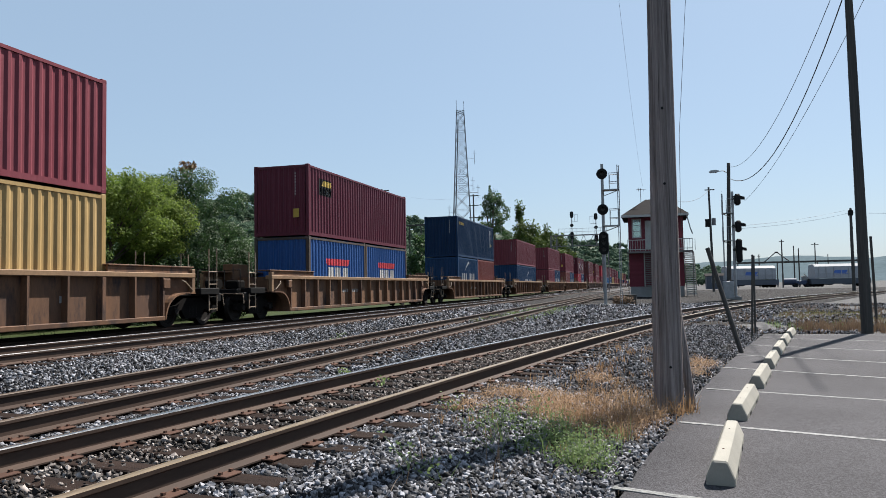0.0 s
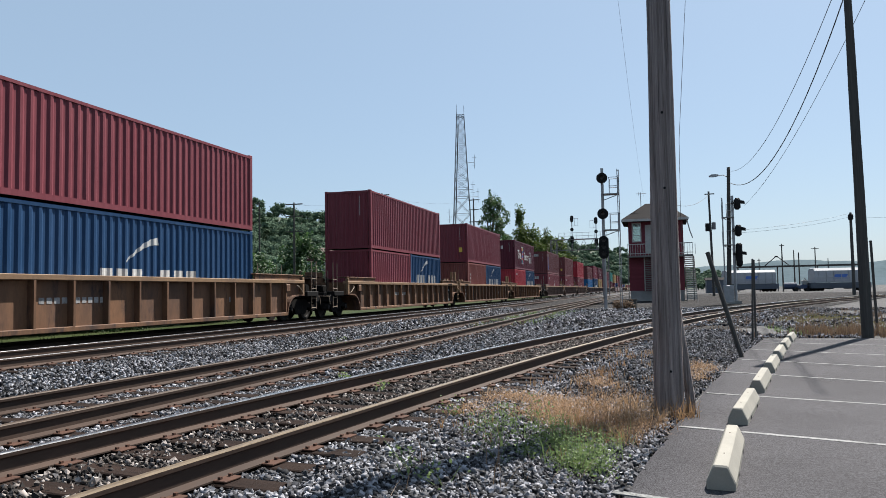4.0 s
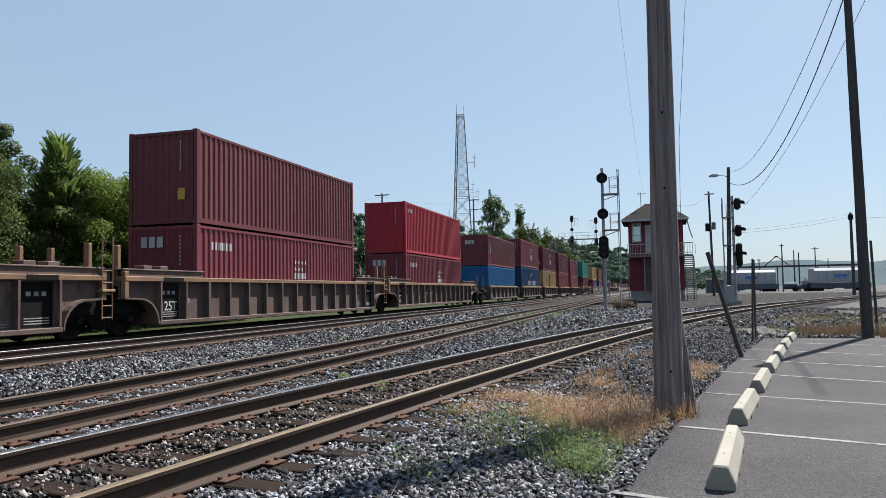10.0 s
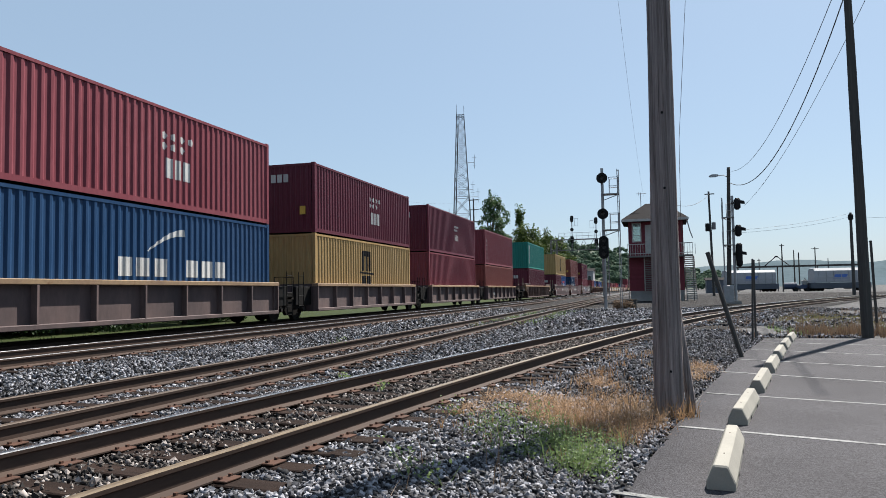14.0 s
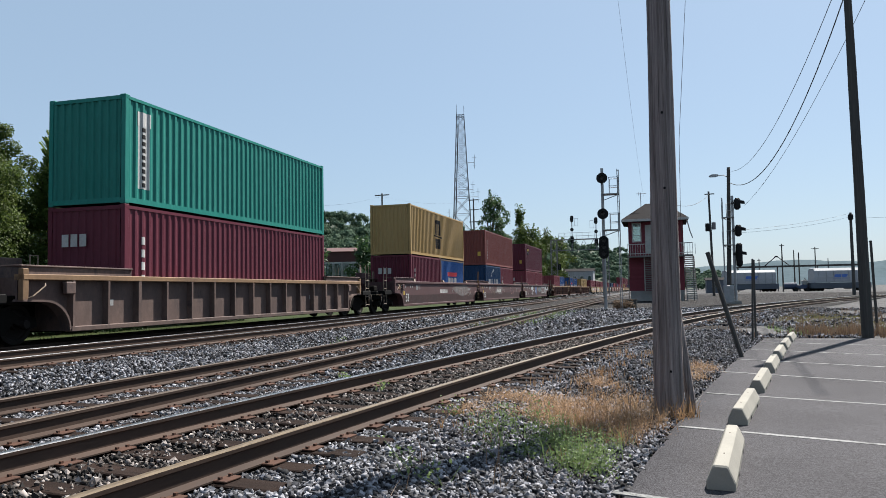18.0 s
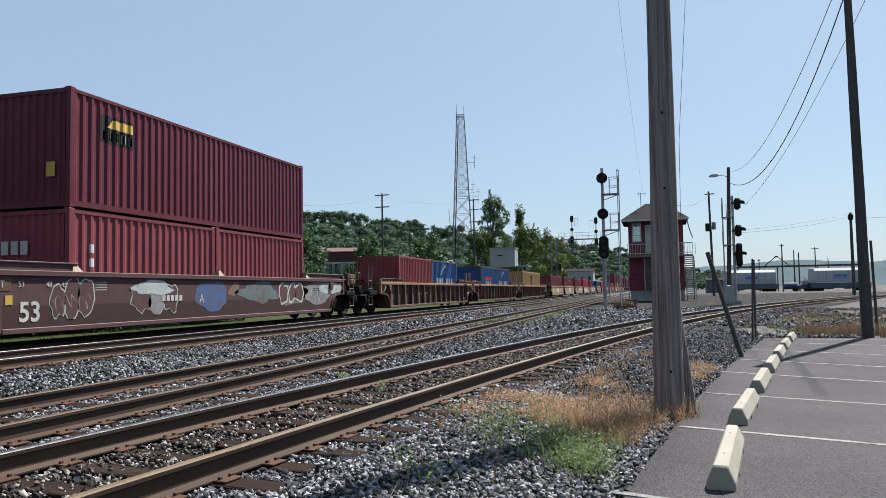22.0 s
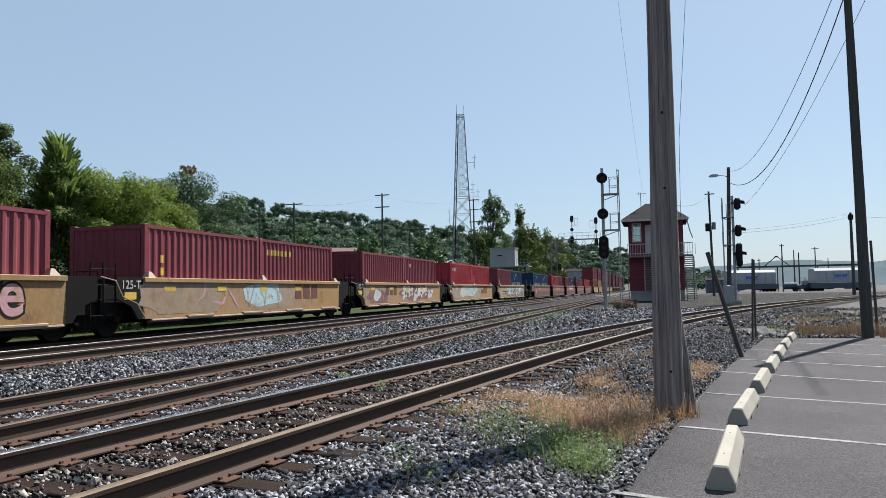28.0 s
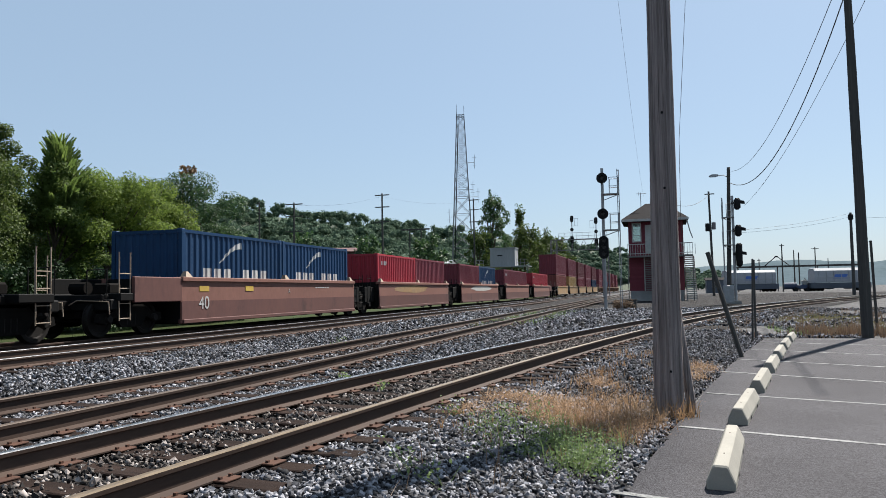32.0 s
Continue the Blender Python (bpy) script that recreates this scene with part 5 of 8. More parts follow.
def tangle(name, places, blades, height, spread, material, label, seed, width=0.002, steep=0.6):
    """Bent dry blades lying over one another."""
    r = random.Random(seed)
    sh = Shape()
    for x, y, k in places:
        for _ in range(int(blades * k)):
            p = Vector((x + r.gauss(0, spread), y + r.gauss(0, spread), 0))
            p.z = ground_z(p.x, p.y) + height * 0.5 * r.random() ** 2
            a, up, w = r.uniform(0, 6.283), r.uniform(0.1, 1.45) * steep + 0.15, width * r.uniform(0.6, 1.4)
            L = height * r.uniform(0.5, 1.3)
            n = len(sh.v)
            for i in range(4):
                s = Vector((-math.sin(a), math.cos(a), 0.3)) * w * (1.0 - 0.28 * i)
                sh.v += [tuple(p - s), tuple(p + s)]
                p = p + Vector((math.cos(a) * math.cos(up), math.sin(a) * math.cos(up), math.sin(up))) * L / 3
                up -= r.uniform(-0.1, 0.75)
                a += r.gauss(0, 0.35)
            sh.f += [(n + 2 * i, n + 2 * i + 1, n + 2 * i + 3, n + 2 * i + 2) for i in range(3)]
    return tagged(part(name, sh, material), label, "grass", "", "stuff")


tangle("dry_grass", mat_grass, 80, 0.17, 0.13, M_STRAW, "tangled dry golden grass by the pole", 41, 0.0022, 0.62)
tall_grass = scatter(24, -0.75, -0.05, 8.0, 9.8, lambda x, y: x < lot_edge(y) - 0.22) + scatter(14, -0.85, -0.3, 7.0, 8.2, lambda x, y: x < lot_edge(y) - 0.22)
tangle("tall_dry_grass", tall_grass, 60, 0.25, 0.11, M_STRAW, "taller dry golden grass beside the pole", 57, 0.0022, 0.95)
tufts("dry_stems", scatter(22, -0.85, -0.08, 7.2, 9.6, lambda x, y: x < lot_edge(y) - 0.22), 9, 0.40, 0.09, M_DRYWEED, "upright brown dry stems by the pole", 40, 0.0032, 0.5)
tufts("dry_grass_thin", scatter(70, -2.6, 0.2, 6.5, 16, lambda x, y: track_one(y) + 1.35 < x < lot_edge(y) - 0.1), 12, 0.17, 0.07, M_STRAW, "thin dry grass blades among the stones", 42)
weeds("green_weeds", scatter(19, -1.0, -0.38, 6.15, 7.4, patchy(1.9, -0.1)) + scatter(5, -1.5, -1.1, 6.2, 7.2), 130, 0.22, 0.022, M_WEED, "low green weeds in the gravel", 43)
tufts("weed_stems", scatter(22, -1.15, -0.3, 6.2, 7.7, patchy(1.9, -0.2)), 16, 0.26, 0.08, M_WEED, "thin upright green stems among the weeds", 58, 0.0032, 0.4)
weeds("gravel_weeds", scatter(30, -2.2, -0.5, 5.0, 8.0, lambda x, y: x < lot_edge(y) - 0.15), 14, 0.22, 0.032, M_WEED, "small green weeds among the stones", 44)
weeds("track_weeds", [(-4.6, 10.6, 0.5), (-6.97, 15.8, 1.1), (-7.5, 16.6, 0.5), (-3.5, 9.3, 0.5)], 60, 0.30, 0.045, M_WEED, "bright green weeds between the rails", 45)
tufts("track_grass", scatter(60, -6.9, -4.6, 27, 45), 40, 0.16, 0.25, M_WEED, "low grass growing between the tracks", 46, 0.012)
tufts("end_weeds", scatter(60, 4.4, 7.6, 24.6, 26.2), 26, 0.45, 0.16, M_DRYWEED, "brown dry weeds behind the car park", 47, 0.010)
tufts("end_weeds_green", scatter(16, 3.6, 8.8, 25.0, 28.0), 20, 0.25, 0.18, M_WEED, "green weeds behind the car park", 48, 0.010)
tufts("end_grass", scatter(120, 5.0, 8.0, 28.5, 37.0), 30, 0.09, 0.3, M_DRYGREEN, "short yellowish grass patch by the siding", 49, 0.012)
tufts("lot_edge_grass", scatter(40, 7.8, 13.0, 23.8, 25.5), 45, 0.45, 0.16, M_DRYWEED, "brown dry weeds behind the car park", 50, 0.010)
tufts("yard_weeds", scatter(150, 1.8, 11.0, 23.6, 44.0, lambda x, y: x > track_one(y) + 1.5), 14, 0.22, 0.2, M_DRYWEED, "scattered brown dry weeds in the gravel", 52, 0.010)
# added rows of leaves, coloured dark for the shade under the trees
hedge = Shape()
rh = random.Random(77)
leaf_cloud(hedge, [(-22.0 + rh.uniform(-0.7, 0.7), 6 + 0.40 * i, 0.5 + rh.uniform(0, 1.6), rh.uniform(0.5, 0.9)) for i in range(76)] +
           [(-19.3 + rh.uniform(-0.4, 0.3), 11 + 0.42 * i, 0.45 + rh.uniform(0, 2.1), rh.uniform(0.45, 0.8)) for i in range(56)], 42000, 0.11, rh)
tagged(part("undergrowth", hedge, M_LEAF_SHADE), "leafy undergrowth along the verge, darkened in colour for shade", "undergrowth", "", "stuff")
# grass in dark leaf green, with the shade behind the train in its colour
tufts("verge_grass", [(-16.9 + rh.uniform(-0.3, 0.3), 5 + 0.25 * i, 1.0) for i in range(130)], 22, 0.16, 0.2, M_LEAF_DARK, "uncut green grass along the verge", 53, 0.012)
weeds("signal_brush", [(-1.9 + rh.uniform(-0.5, 0.6), 49.6 + rh.uniform(-0.5, 0.5), 1.9) for _ in range(12)], 46, 0.30, 0.10, M_DRYWEED, "dead brown brush at the foot of the signal", 54)
tufts("dry_twigs", scatter(46, -2.3, -0.3, 4.6, 9.5, lambda x, y: track_one(y) + 1.3 < x < lot_edge(y) - 0.1), 3, 0.42, 0.10, M_DRYWEED, "thin dry twigs lying among the stones", 55, 0.0035, 3.5)
tufts("weed_stems", scatter(14, -1.4, -0.3, 6.2, 7.7, lambda x, y: x < lot_edge(y) - 0.2), 5, 0.34, 0.05, M_WEED, "upright green weed stems in the gravel", 56, 0.004, 0.4)
tufts("pole_grass", [(0.2, 9.1, 1.2), (0.35, 9.2, 1.0), (0.02, 9.1, 0.8), (0.33, 9.35, 0.8)], 30, 0.3, 0.06, M_STRAW, "curled dry grass at the foot of the pole", 51, 0.006, 1.2)

# ---------------------------------------------------------------- loose ballast stones
npr = np.random.default_rng(3)


def stones(name, n, x0, x1, y0, y1, smin, smax, label, keep, fine=True, material=None, lift=0.0):
    """Many separate angular stones joined in one mesh."""
    x, y = npr.uniform(x0, x1, n * 2), npr.uniform(y0, y1, n * 2)
    ok = np.array([keep(a, b) for a, b in zip(x, y)])
    x, y = x[ok][:n], y[ok][:n]
    n = len(x)
    z = np.array([ground_z(a, b) for a, b in zip(x, y)]) + lift
    s = npr.uniform(smin, smax, n) * npr.uniform(0.7, 1.2, n)
    if fine:
        base = np.array([(-1, -1, -1), (1, -1, -1), (1, 1, -1), (-1, 1, -1), (-1, -1, 1), (1, -1, 1), (1, 1, 1), (-1, 1, 1)], float) * 0.5
        f = np.array([(0, 3, 2, 1), (4, 5, 6, 7), (0, 1, 5, 4), (2, 3, 7, 6), (0, 4, 7, 3), (1, 2, 6, 5)])
    else:
        base = np.array([(0.7, 0, 0), (0, 0.7, 0), (-0.7, 0, 0), (0, -0.7, 0), (0, 0, 0.6), (0, 0, -0.6)], float)
        f = np.array([(0, 1, 4), (1, 2, 4), (2, 3, 4), (3, 0, 4), (1, 0, 5), (2, 1, 5), (3, 2, 5), (0, 3, 5)])
    nb = len(base)
    v = base[None] * (1 + npr.uniform(-0.42, 0.3, (n, nb, 3)))
    v = v * npr.uniform(0.6, 1.25, (n, 1, 3))
    q = npr.normal(size=(n, 4))
    q /= np.linalg.norm(q, axis=1)[:, None]
    a, b, c, d = q.T
    R = np.stack([1 - 2 * (c * c + d * d), 2 * (b * c - a * d), 2 * (b * d + a * c), 2 * (b * c + a * d), 1 - 2 * (b * b + d * d), 2 * (c * d - a * b), 2 * (b * d - a * c), 2 * (c * d + a * b),
                  1 - 2 * (b * b + c * c)], 1).reshape(n, 3, 3)
    v = np.einsum("nij,nkj->nki", R, v) * s[:, None, None]
    v += np.stack([x, y, z + s * npr.uniform(-0.1, 0.75, n)], 1)[:, None]
    f = (f[None] + np.arange(n)[:, None, None] * nb).reshape(-1, f.shape[1])
    me = bpy.data.meshes.new(name)
    me.from_pydata(v.reshape(-1, 3).tolist(), [], f.tolist())
    me.polygons.foreach_set("use_smooth", np.repeat(npr.random(n) < 0.45, len(f) // n))
    return tagged(part(name, me, material or M_LOOSE), label, "ballast", "", "stuff")


def stone_mat(name, c1, c2, dirt, lo, hi):
    """Crushed stone whose lightness varies from piece to piece."""
    m = mat(name, c1, c2, 0.85, 0, 9.0, 60, 0.2, 0.004, dirt=dirt, dirt_at=0.58, spread=0.2, spec=0.12)
    nt = m.node_tree
    geo = nt.nodes.new("ShaderNodeNewGeometry")
    curve = nt.nodes.new("ShaderNodeMath")
    curve.operation, curve.inputs[1].default_value = "POWER", 2.1
    nt.links.new(geo.outputs["Random Per Island"], curve.inputs[0])
    isle = nt.nodes.new("ShaderNodeMapRange")
    isle.inputs["To Min"].default_value, isle.inputs["To Max"].default_value = lo, hi
    nt.links.new(curve.outputs[0], isle.inputs["Value"])
    hs = [q for q in nt.nodes if q.type == "HUE_SAT"][0]
    hs2 = nt.nodes.new("ShaderNodeHueSaturation")
    nt.links.new(hs.outputs[0], hs2.inputs["Color"])
    nt.links.new(isle.outputs[0], hs2.inputs["Value"])
    for lk in list(nt.links):
        if lk.from_node == hs and lk.to_node != hs2:
            nt.links.new(hs2.outputs[0], lk.to_socket)
    return m


M_LOOSE = stone_mat("loose_stone", (0.11, 0.11, 0.12), (0.0478, 0.0472, 0.0501), (0.0883, 0.0721, 0.0617), 0.15, 3.4)
M_PALESTONE = stone_mat("pale_ballast_stone", (0.11, 0.111, 0.121), (0.0488, 0.0488, 0.0524), (0.0763, 0.0615, 0.0524), 0.16, 4.2)
M_RUSTSTONE = stone_mat("rust_stained_stone", (0.153, 0.138, 0.129), (0.0693, 0.0583, 0.0533), (0.1, 0.0648, 0.0464), 0.18, 3.4)


def on_edge(x, y):
    return track_one(y) + 1.3 < x < lot_edge(y) - 0.02 + 0.08 * noise.noise(Vector((x * 4, y * 4, 4)))


def on_gravel(x, y):
    if 9.5 < y < 23.5 and x > track_one(y) + 1.75:
        return False
    if y > 24 and x > track_one(y) + 1.2 and noise.noise(Vector((x * 0.8, y * 0.8, 2))) > 0.0:
        return False
    if y < 23.5 and x > lot_edge(y) - 0.03 + (0.12 * noise.noise(Vector((x * 3, y * 3, 4)))):
        return False
    for c, y0 in ((track_one, -8), (track_two, -10), (track_three, -560), (track_four, -10)):
        d = x - c(y)
        if abs(d) < 1.36:
            if 0.665 < abs(d) < 0.84:
                return False
            s = c(y + 0.5) - c(y - 0.5)
            bare = c is track_one and 0.8 < d < 1.22 and noise.noise(Vector((x * 1.1, y * 1.1, 17))) < 0.16
            k = ((y + s * d - y0) / 0.53) % 1.0
            if min(k, 1 - k) * 0.53 < 0.135 and (bare or noise.noise(Vector((x * 2.1, y * 2.1, 7))) < (-0.06 if c is track_one else -0.12)):
                return False
    return True


def in_gauge(x, y):
    return abs(x - track_one(y)) < 0.75


stones("near_stones", 86000, -7.0, 1.2, 3.2, 10.5, 0.014, 0.036, "loose grey crushed stones of the near ballast", lambda x, y: on_gravel(x, y) and not in_gauge(x, y))
stones("stained_stones", 20000, -4.9, 0.0, 2.5, 20.0, 0.020, 0.044, "rust-stained crushed stones between the siding's rails", lambda x, y: in_gauge(x, y) and on_gravel(x, y), False, M_RUSTSTONE, 0.018)
stones("edge_stones", 30000, -2.6, 3.0, 3.5, 23.5, 0.018, 0.044, "small stones and grit beside the car park", on_edge, False)
stones("shoulder_stones", 38000, -13.2, -6.8, 4.5, 16.0, 0.026, 0.050, "loose grey crushed stones of the far ballast shoulder", on_gravel, False, M_PALESTONE)
stones("middle_stones", 40000, -13.2, 3.0, 10.5, 26.0, 0.031, 0.060, "loose grey crushed stones further along the ballast", lambda x, y: on_gravel(x, y) and not (in_gauge(x, y) and y < 20), False, M_PALESTONE)
stones("far_stones", 16000, -13.2, 6.0, 24.0, 50.0, 0.055, 0.10, "coarse grey crushed stones between the far tracks", on_gravel, False, M_PALESTONE)
stones("yard_stones", 12000, 2.5, 15.0, 23.8, 48.0, 0.04, 0.085, "scattered grey stones in the yard beyond the car park", lambda x, y: x > track_one(y) + 1.4 and noise.noise(Vector((x * 0.5, y * 0.35, 6))) > -0.15, False)
stones("rear_stones", 20000, -7.0, -0.6, -5.0, 3.3, 0.022, 0.046, "loose grey crushed stones behind the viewpoint", lambda x, y: on_gravel(x, y) and (y > 2.5 or not in_gauge(x, y)), False)
lit = thing("pale_rock", pose(-7.55, 10.85, 0.22), "single pale rock between the tracks", "rock")
part("stone", Shape().block(-0.06, 0.06, -0.06, 0.06, -0.03, 0.08, 0.03), M_CREAM, lit)
# ---------------------------------------------------------------- containers
MESH = {}


def cached(key, make):
    if key not in MESH:
        MESH[key] = make().mesh("_".join(str(q) for q in key[:1]))
    return MESH[key]


def corrugated(L, h, x, out):
    """A corrugated side wall along y at x, waves towards out."""
    sh = Shape()
    n = int((L - 0.30) / 0.278)
    p = (L - 0.30) / n
    pts = [(0.15, 0)]
    for i in range(n):
        y = 0.15 + i * p
        pts += [(y + p * 0.25, 0), (y + p * 0.49, -0.036), (y + p * 0.75, -0.036), (y + p * 0.99, 0)]
    pts.append((L - 0.15, 0))
    for y, d in pts:
        sh.v += [(x + out * d, y, 0.16), (x + out * d, y, h - 0.10)]
    sh.f = [(2 * i, 2 * i + 2, 2 * i + 3, 2 * i + 1) for i in range(len(pts) - 1)]
    return sh


def end_wall(h, y, out):
    sh = Shape()
    n = 9
    p = 2.14 / n
    pts = [(-1.07, 0)]
    for i in range(n):
        x = -1.07 + i * p
        pts += [(x + p * 0.3, 0), (x + p * 0.42, 0.04), (x + p * 0.85, 0.04), (x + p * 0.97, 0)]
    for x, d in pts:
        sh.v += [(x, y - out * d, 0.15), (x, y - out * d, h - 0.11)]
    sh.f = [(2 * i, 2 * i + 2, 2 * i + 3, 2 * i + 1) for i in range(len(pts) - 1)]
    return sh


def frame_shape(L, h):
    sh = Shape()
    w = 1.219
    for s in (-1, 1):
        x0, x1 = (w - 0.13, w) if s > 0 else (-w, -w + 0.13)
        for y in (0, L - 0.16):
            sh.block(x0, x1, y, y + 0.16, 0.10, h - 0.10, 0.012)
        a, b = (w - 0.07, w - 0.004) if s > 0 else (-w + 0.004, -w + 0.07)
        sh.box(a, b, 0.12, L - 0.12, 0.03, 0.17)
        sh.box(a, b, 0.12, L - 0.12, h - 0.12, h - 0.04)
    for y in (0.01, L - 0.11):
        sh.box(-w + 0.1, w - 0.1, y, y + 0.1, 0.03, 0.16)
        sh.box(-w + 0.1, w - 0.1, y, y + 0.1, h - 0.13, h - 0.03)
    return sh


def casting(x, y, z):
    return Shape().block(x - 0.085, x + 0.085, y - 0.09, y + 0.09, z, z + 0.118, 0.014)


M_WORNPOST = mat("rust_stained_post_paint", (0.085, 0.072, 0.064), (0.050, 0.038, 0.032), 0.7, 0, 1.5, 20, 0.1, 0.01, (1, 1, 0.4), RUST, 0.56, 0.12, spec=0.15)
CONTAINERS = []


def container(L, h, code, y, z, marks=()):
    """One steel shipping container; y: its end nearer to the camera at the start, z: its floor."""
    m = PAINT[code]
    feet = 40 if L > 8 else 20
    c = thing("shipping_container", pose(-14.39, y, z), f"{WORDS[code]} corrugated steel {'forty' if feet == 40 else 'twenty'}-foot shipping container", "container", "containers on the train")
    c["length"] = L
    posts = M_WORNPOST if code == "H" else m
    part("frame", cached(("frame", L, h), lambda: frame_shape(L, h)), posts, c)
    part("side_panel", cached(("side_panel", L, h, 1), lambda: corrugated(L, h, 1.205, 1)), m, c)
    part("side_panel", cached(("side_panel", L, h, -1), lambda: corrugated(L, h, -1.205, -1)), m, c)
    part("end_panel", cached(("end_panel", h), lambda: end_wall(h, 0.02, -1)), m, c)
    part("floor", cached(("floor", L), lambda: Shape().box(-1.16, 1.16, 0.1, L - 0.1, 0.05, 0.15)), M_BLACK, c)
    part("roof", cached(("roof", L, h), lambda: Shape().box(-1.16, 1.16, 0.1, L - 0.1, h - 0.05, h - 0.02)), m, c)
    for s in (-1, 1):
        d = part("door", cached(("door", L, h, s), lambda: Shape().box(min(0, s * 1.08) + 0.005, max(0, s * 1.08) - 0.005, L - 0.07, L - 0.03, 0.16, h - 0.13)), m, c)
        for k in (0.3, 0.78):
            part("lock_bar", cached(("lock_bar", L, h, s * k), lambda: Shape().cyl((s * k, L - 0.015, 0.1), (s * k, L - 0.015, h - 0.1), 0.017, n=6)), M_GALV, d)
    for x in (-1.134, 1.134):
        for yy in (0.088, L - 0.088):
            for zz in (0, h - 0.118):
                part("corner_casting", cached(("corner_casting", x, round(yy, 2), round(zz, 2)), lambda: casting(x, yy, zz)), posts, c)
    for kind, *a in marks:
        MARKS[kind](c, L, h, *a)
    CONTAINERS.append((c, y, z))
    return c


X1 = 1.211         # lettering stands just proud of the crests of the side panel


def half_plane(poly, at, keep_above):
    """The part of a polygon of (y, z) pairs on one side of y = at."""
    out = []
    for (ay, az), (by, bz) in zip(poly, poly[1:] + poly[:1]):
        a_in, b_in = (ay >= at, by >= at) if keep_above else (ay <= at, by <= at)
        if a_in:
            out.append((ay, az))
        if a_in != b_in:
            out.append((at, az + (bz - az) * (at - ay) / (by - ay)))
    return out


def painted(c, outline, lift=0.0):
    """A painted shape that follows the waves of a container's side panel."""
    L = c["length"]
    n = int((L - 0.30) / 0.278)
    p = (L - 0.30) / n
    cuts = [0.15 + (i + f) * p for i in range(n) for f in (0.25, 0.49, 0.75, 0.99)]

    def depth(y):
        f = ((y - 0.15) / p) % 1.0
        return -0.036 * (max(0.0, min(1.0, (f - 0.25) / 0.24)) if f < 0.6 else max(0.0, min(1.0, (0.99 - f) / 0.24)))
    lo, hi = min(q[0] for q in outline), max(q[0] for q in outline)
    edges = [lo] + [q for q in cuts if lo + 1e-4 < q < hi - 1e-4] + [hi]
    sh = Shape()
    for a, b in zip(edges, edges[1:]):
        piece = half_plane(half_plane(list(outline), a, True), b, False)
        if len(piece) > 2:
            sh.add([(1.205 + depth(min(max(y, a + 1e-5), b - 1e-5)) + 0.004 + lift, y, z) for y, z in piece], [tuple(range(len(piece)))])
    return sh


def side_bars(c, y0, y1, z0, z1, n, mt, name="lettering_bar", gap=0.25, slant=0.0, label="plain lettering block"):
    w = (y1 - y0) / n
    for i in range(n):
        a, b = y0 + i * w, y0 + (i + 1 - gap) * w
        part(name, painted(c, [(a, z0), (b, z0), (b + slant, z1), (a + slant, z1)]), mt, c, label)


def end_bars(c, x0, x1, z0, z1, n, mt, gap=0.25):
    w = (x1 - x0) / n
    for i in range(n):
        part("end_mark", Shape().plate([(x0 + i * w, z0), (x0 + (i + 1 - gap) * w, z0), (x0 + (i + 1 - gap) * w, z1), (x0 + i * w, z1)], "y", -0.010, -0.006), mt, c, "plain lettering block")


def side_word(c, word, y0, y1, z):
    """White lettering in the built-in font, fitted between y0 and y1."""
    cu = bpy.data.curves.new("word", "FONT")
    cu.body, cu.extrude = word, 0.002
    ob = bpy.data.objects.new("word", cu)
    me = bpy.data.meshes.new_from_object(ob)
    bpy.data.objects.remove(ob)
    xs = [v.co.x for v in me.vertices]
    k = (y1 - y0) / (max(xs) - min(xs))
    for v in me.vertices:
        v.co = Vector((X1 + 0.002 + v.co.z, y0 + (v.co.x - min(xs)) * k, z + v.co.y * k))
    part("lettering", me, M_WHITE, c, "white lettering")


def mk_swoosh(c, L, h, scale=1.0):
    """White block lettering with a curved stroke above it."""
    w = 5.2 * scale if L > 8 else 4.0
    y0 = (L - w) / 2 + (0.9 if L > 8 else 0.1)
    side_bars(c, y0, y0 + w * 0.42, 0.95, 1.45, 3, M_WHITE)
    side_bars(c, y0 + w * 0.56, y0 + w, 0.95, 1.45, 3, M_WHITE)
    top, bot = [], []
    for i in range(9):
        u = i / 8
        yy, zz = y0 + w * (0.22 + 0.32 * u), 1.62 + 0.56 * math.sin(u * 1.6)
        top.append((yy, zz + 0.03 + 0.13 * u))
        bot.append((yy + 0.03, zz - 0.05 * u))
    part("logo_stroke", painted(c, bot + top[::-1]), M_WHITE, c, "white curved logo stroke")


def mk_redblock(c, L, h):
    y0 = L * 0.30
    part("logo_block", painted(c, [(y0, 1.46), (y0 + 2.2, 1.46), (y0 + 2.3, 1.56), (y0 + 2.35, 1.74), (y0 - 0.12, 1.74), (y0 - 0.15, 1.6)]), M_REDMARK, c, "red logo block")
    side_bars(c, y0 + 0.05, y0 + 2.3, 0.95, 1.38, 3, M_WHITE)


def mk_stars(c, L, h, small=False):
    """A group of small white marks above three white blocks, in the middle of the side."""
    y0, k = L * 0.52, 0.75 if small else 1.0
    for i in range(7):
        a = 6.283 * i / 7
        yy, zz = y0 + 0.55 * k + (0.62 * k * (i % 4 - 1.5) / 1.5), h * 0.52 + 0.25 + (0.30 * k if i < 4 else 0)
        part("star_mark", painted(c, [(yy + 0.12 * k * math.cos(t * 1.2566), zz + 0.12 * k * math.sin(t * 1.2566)) for t in range(5)]), M_WHITE, c, "small white mark")
    side_bars(c, y0, y0 + 1.25 * k, h * 0.52 - 0.65 * k, h * 0.52 - 0.08, 3, M_WHITE)


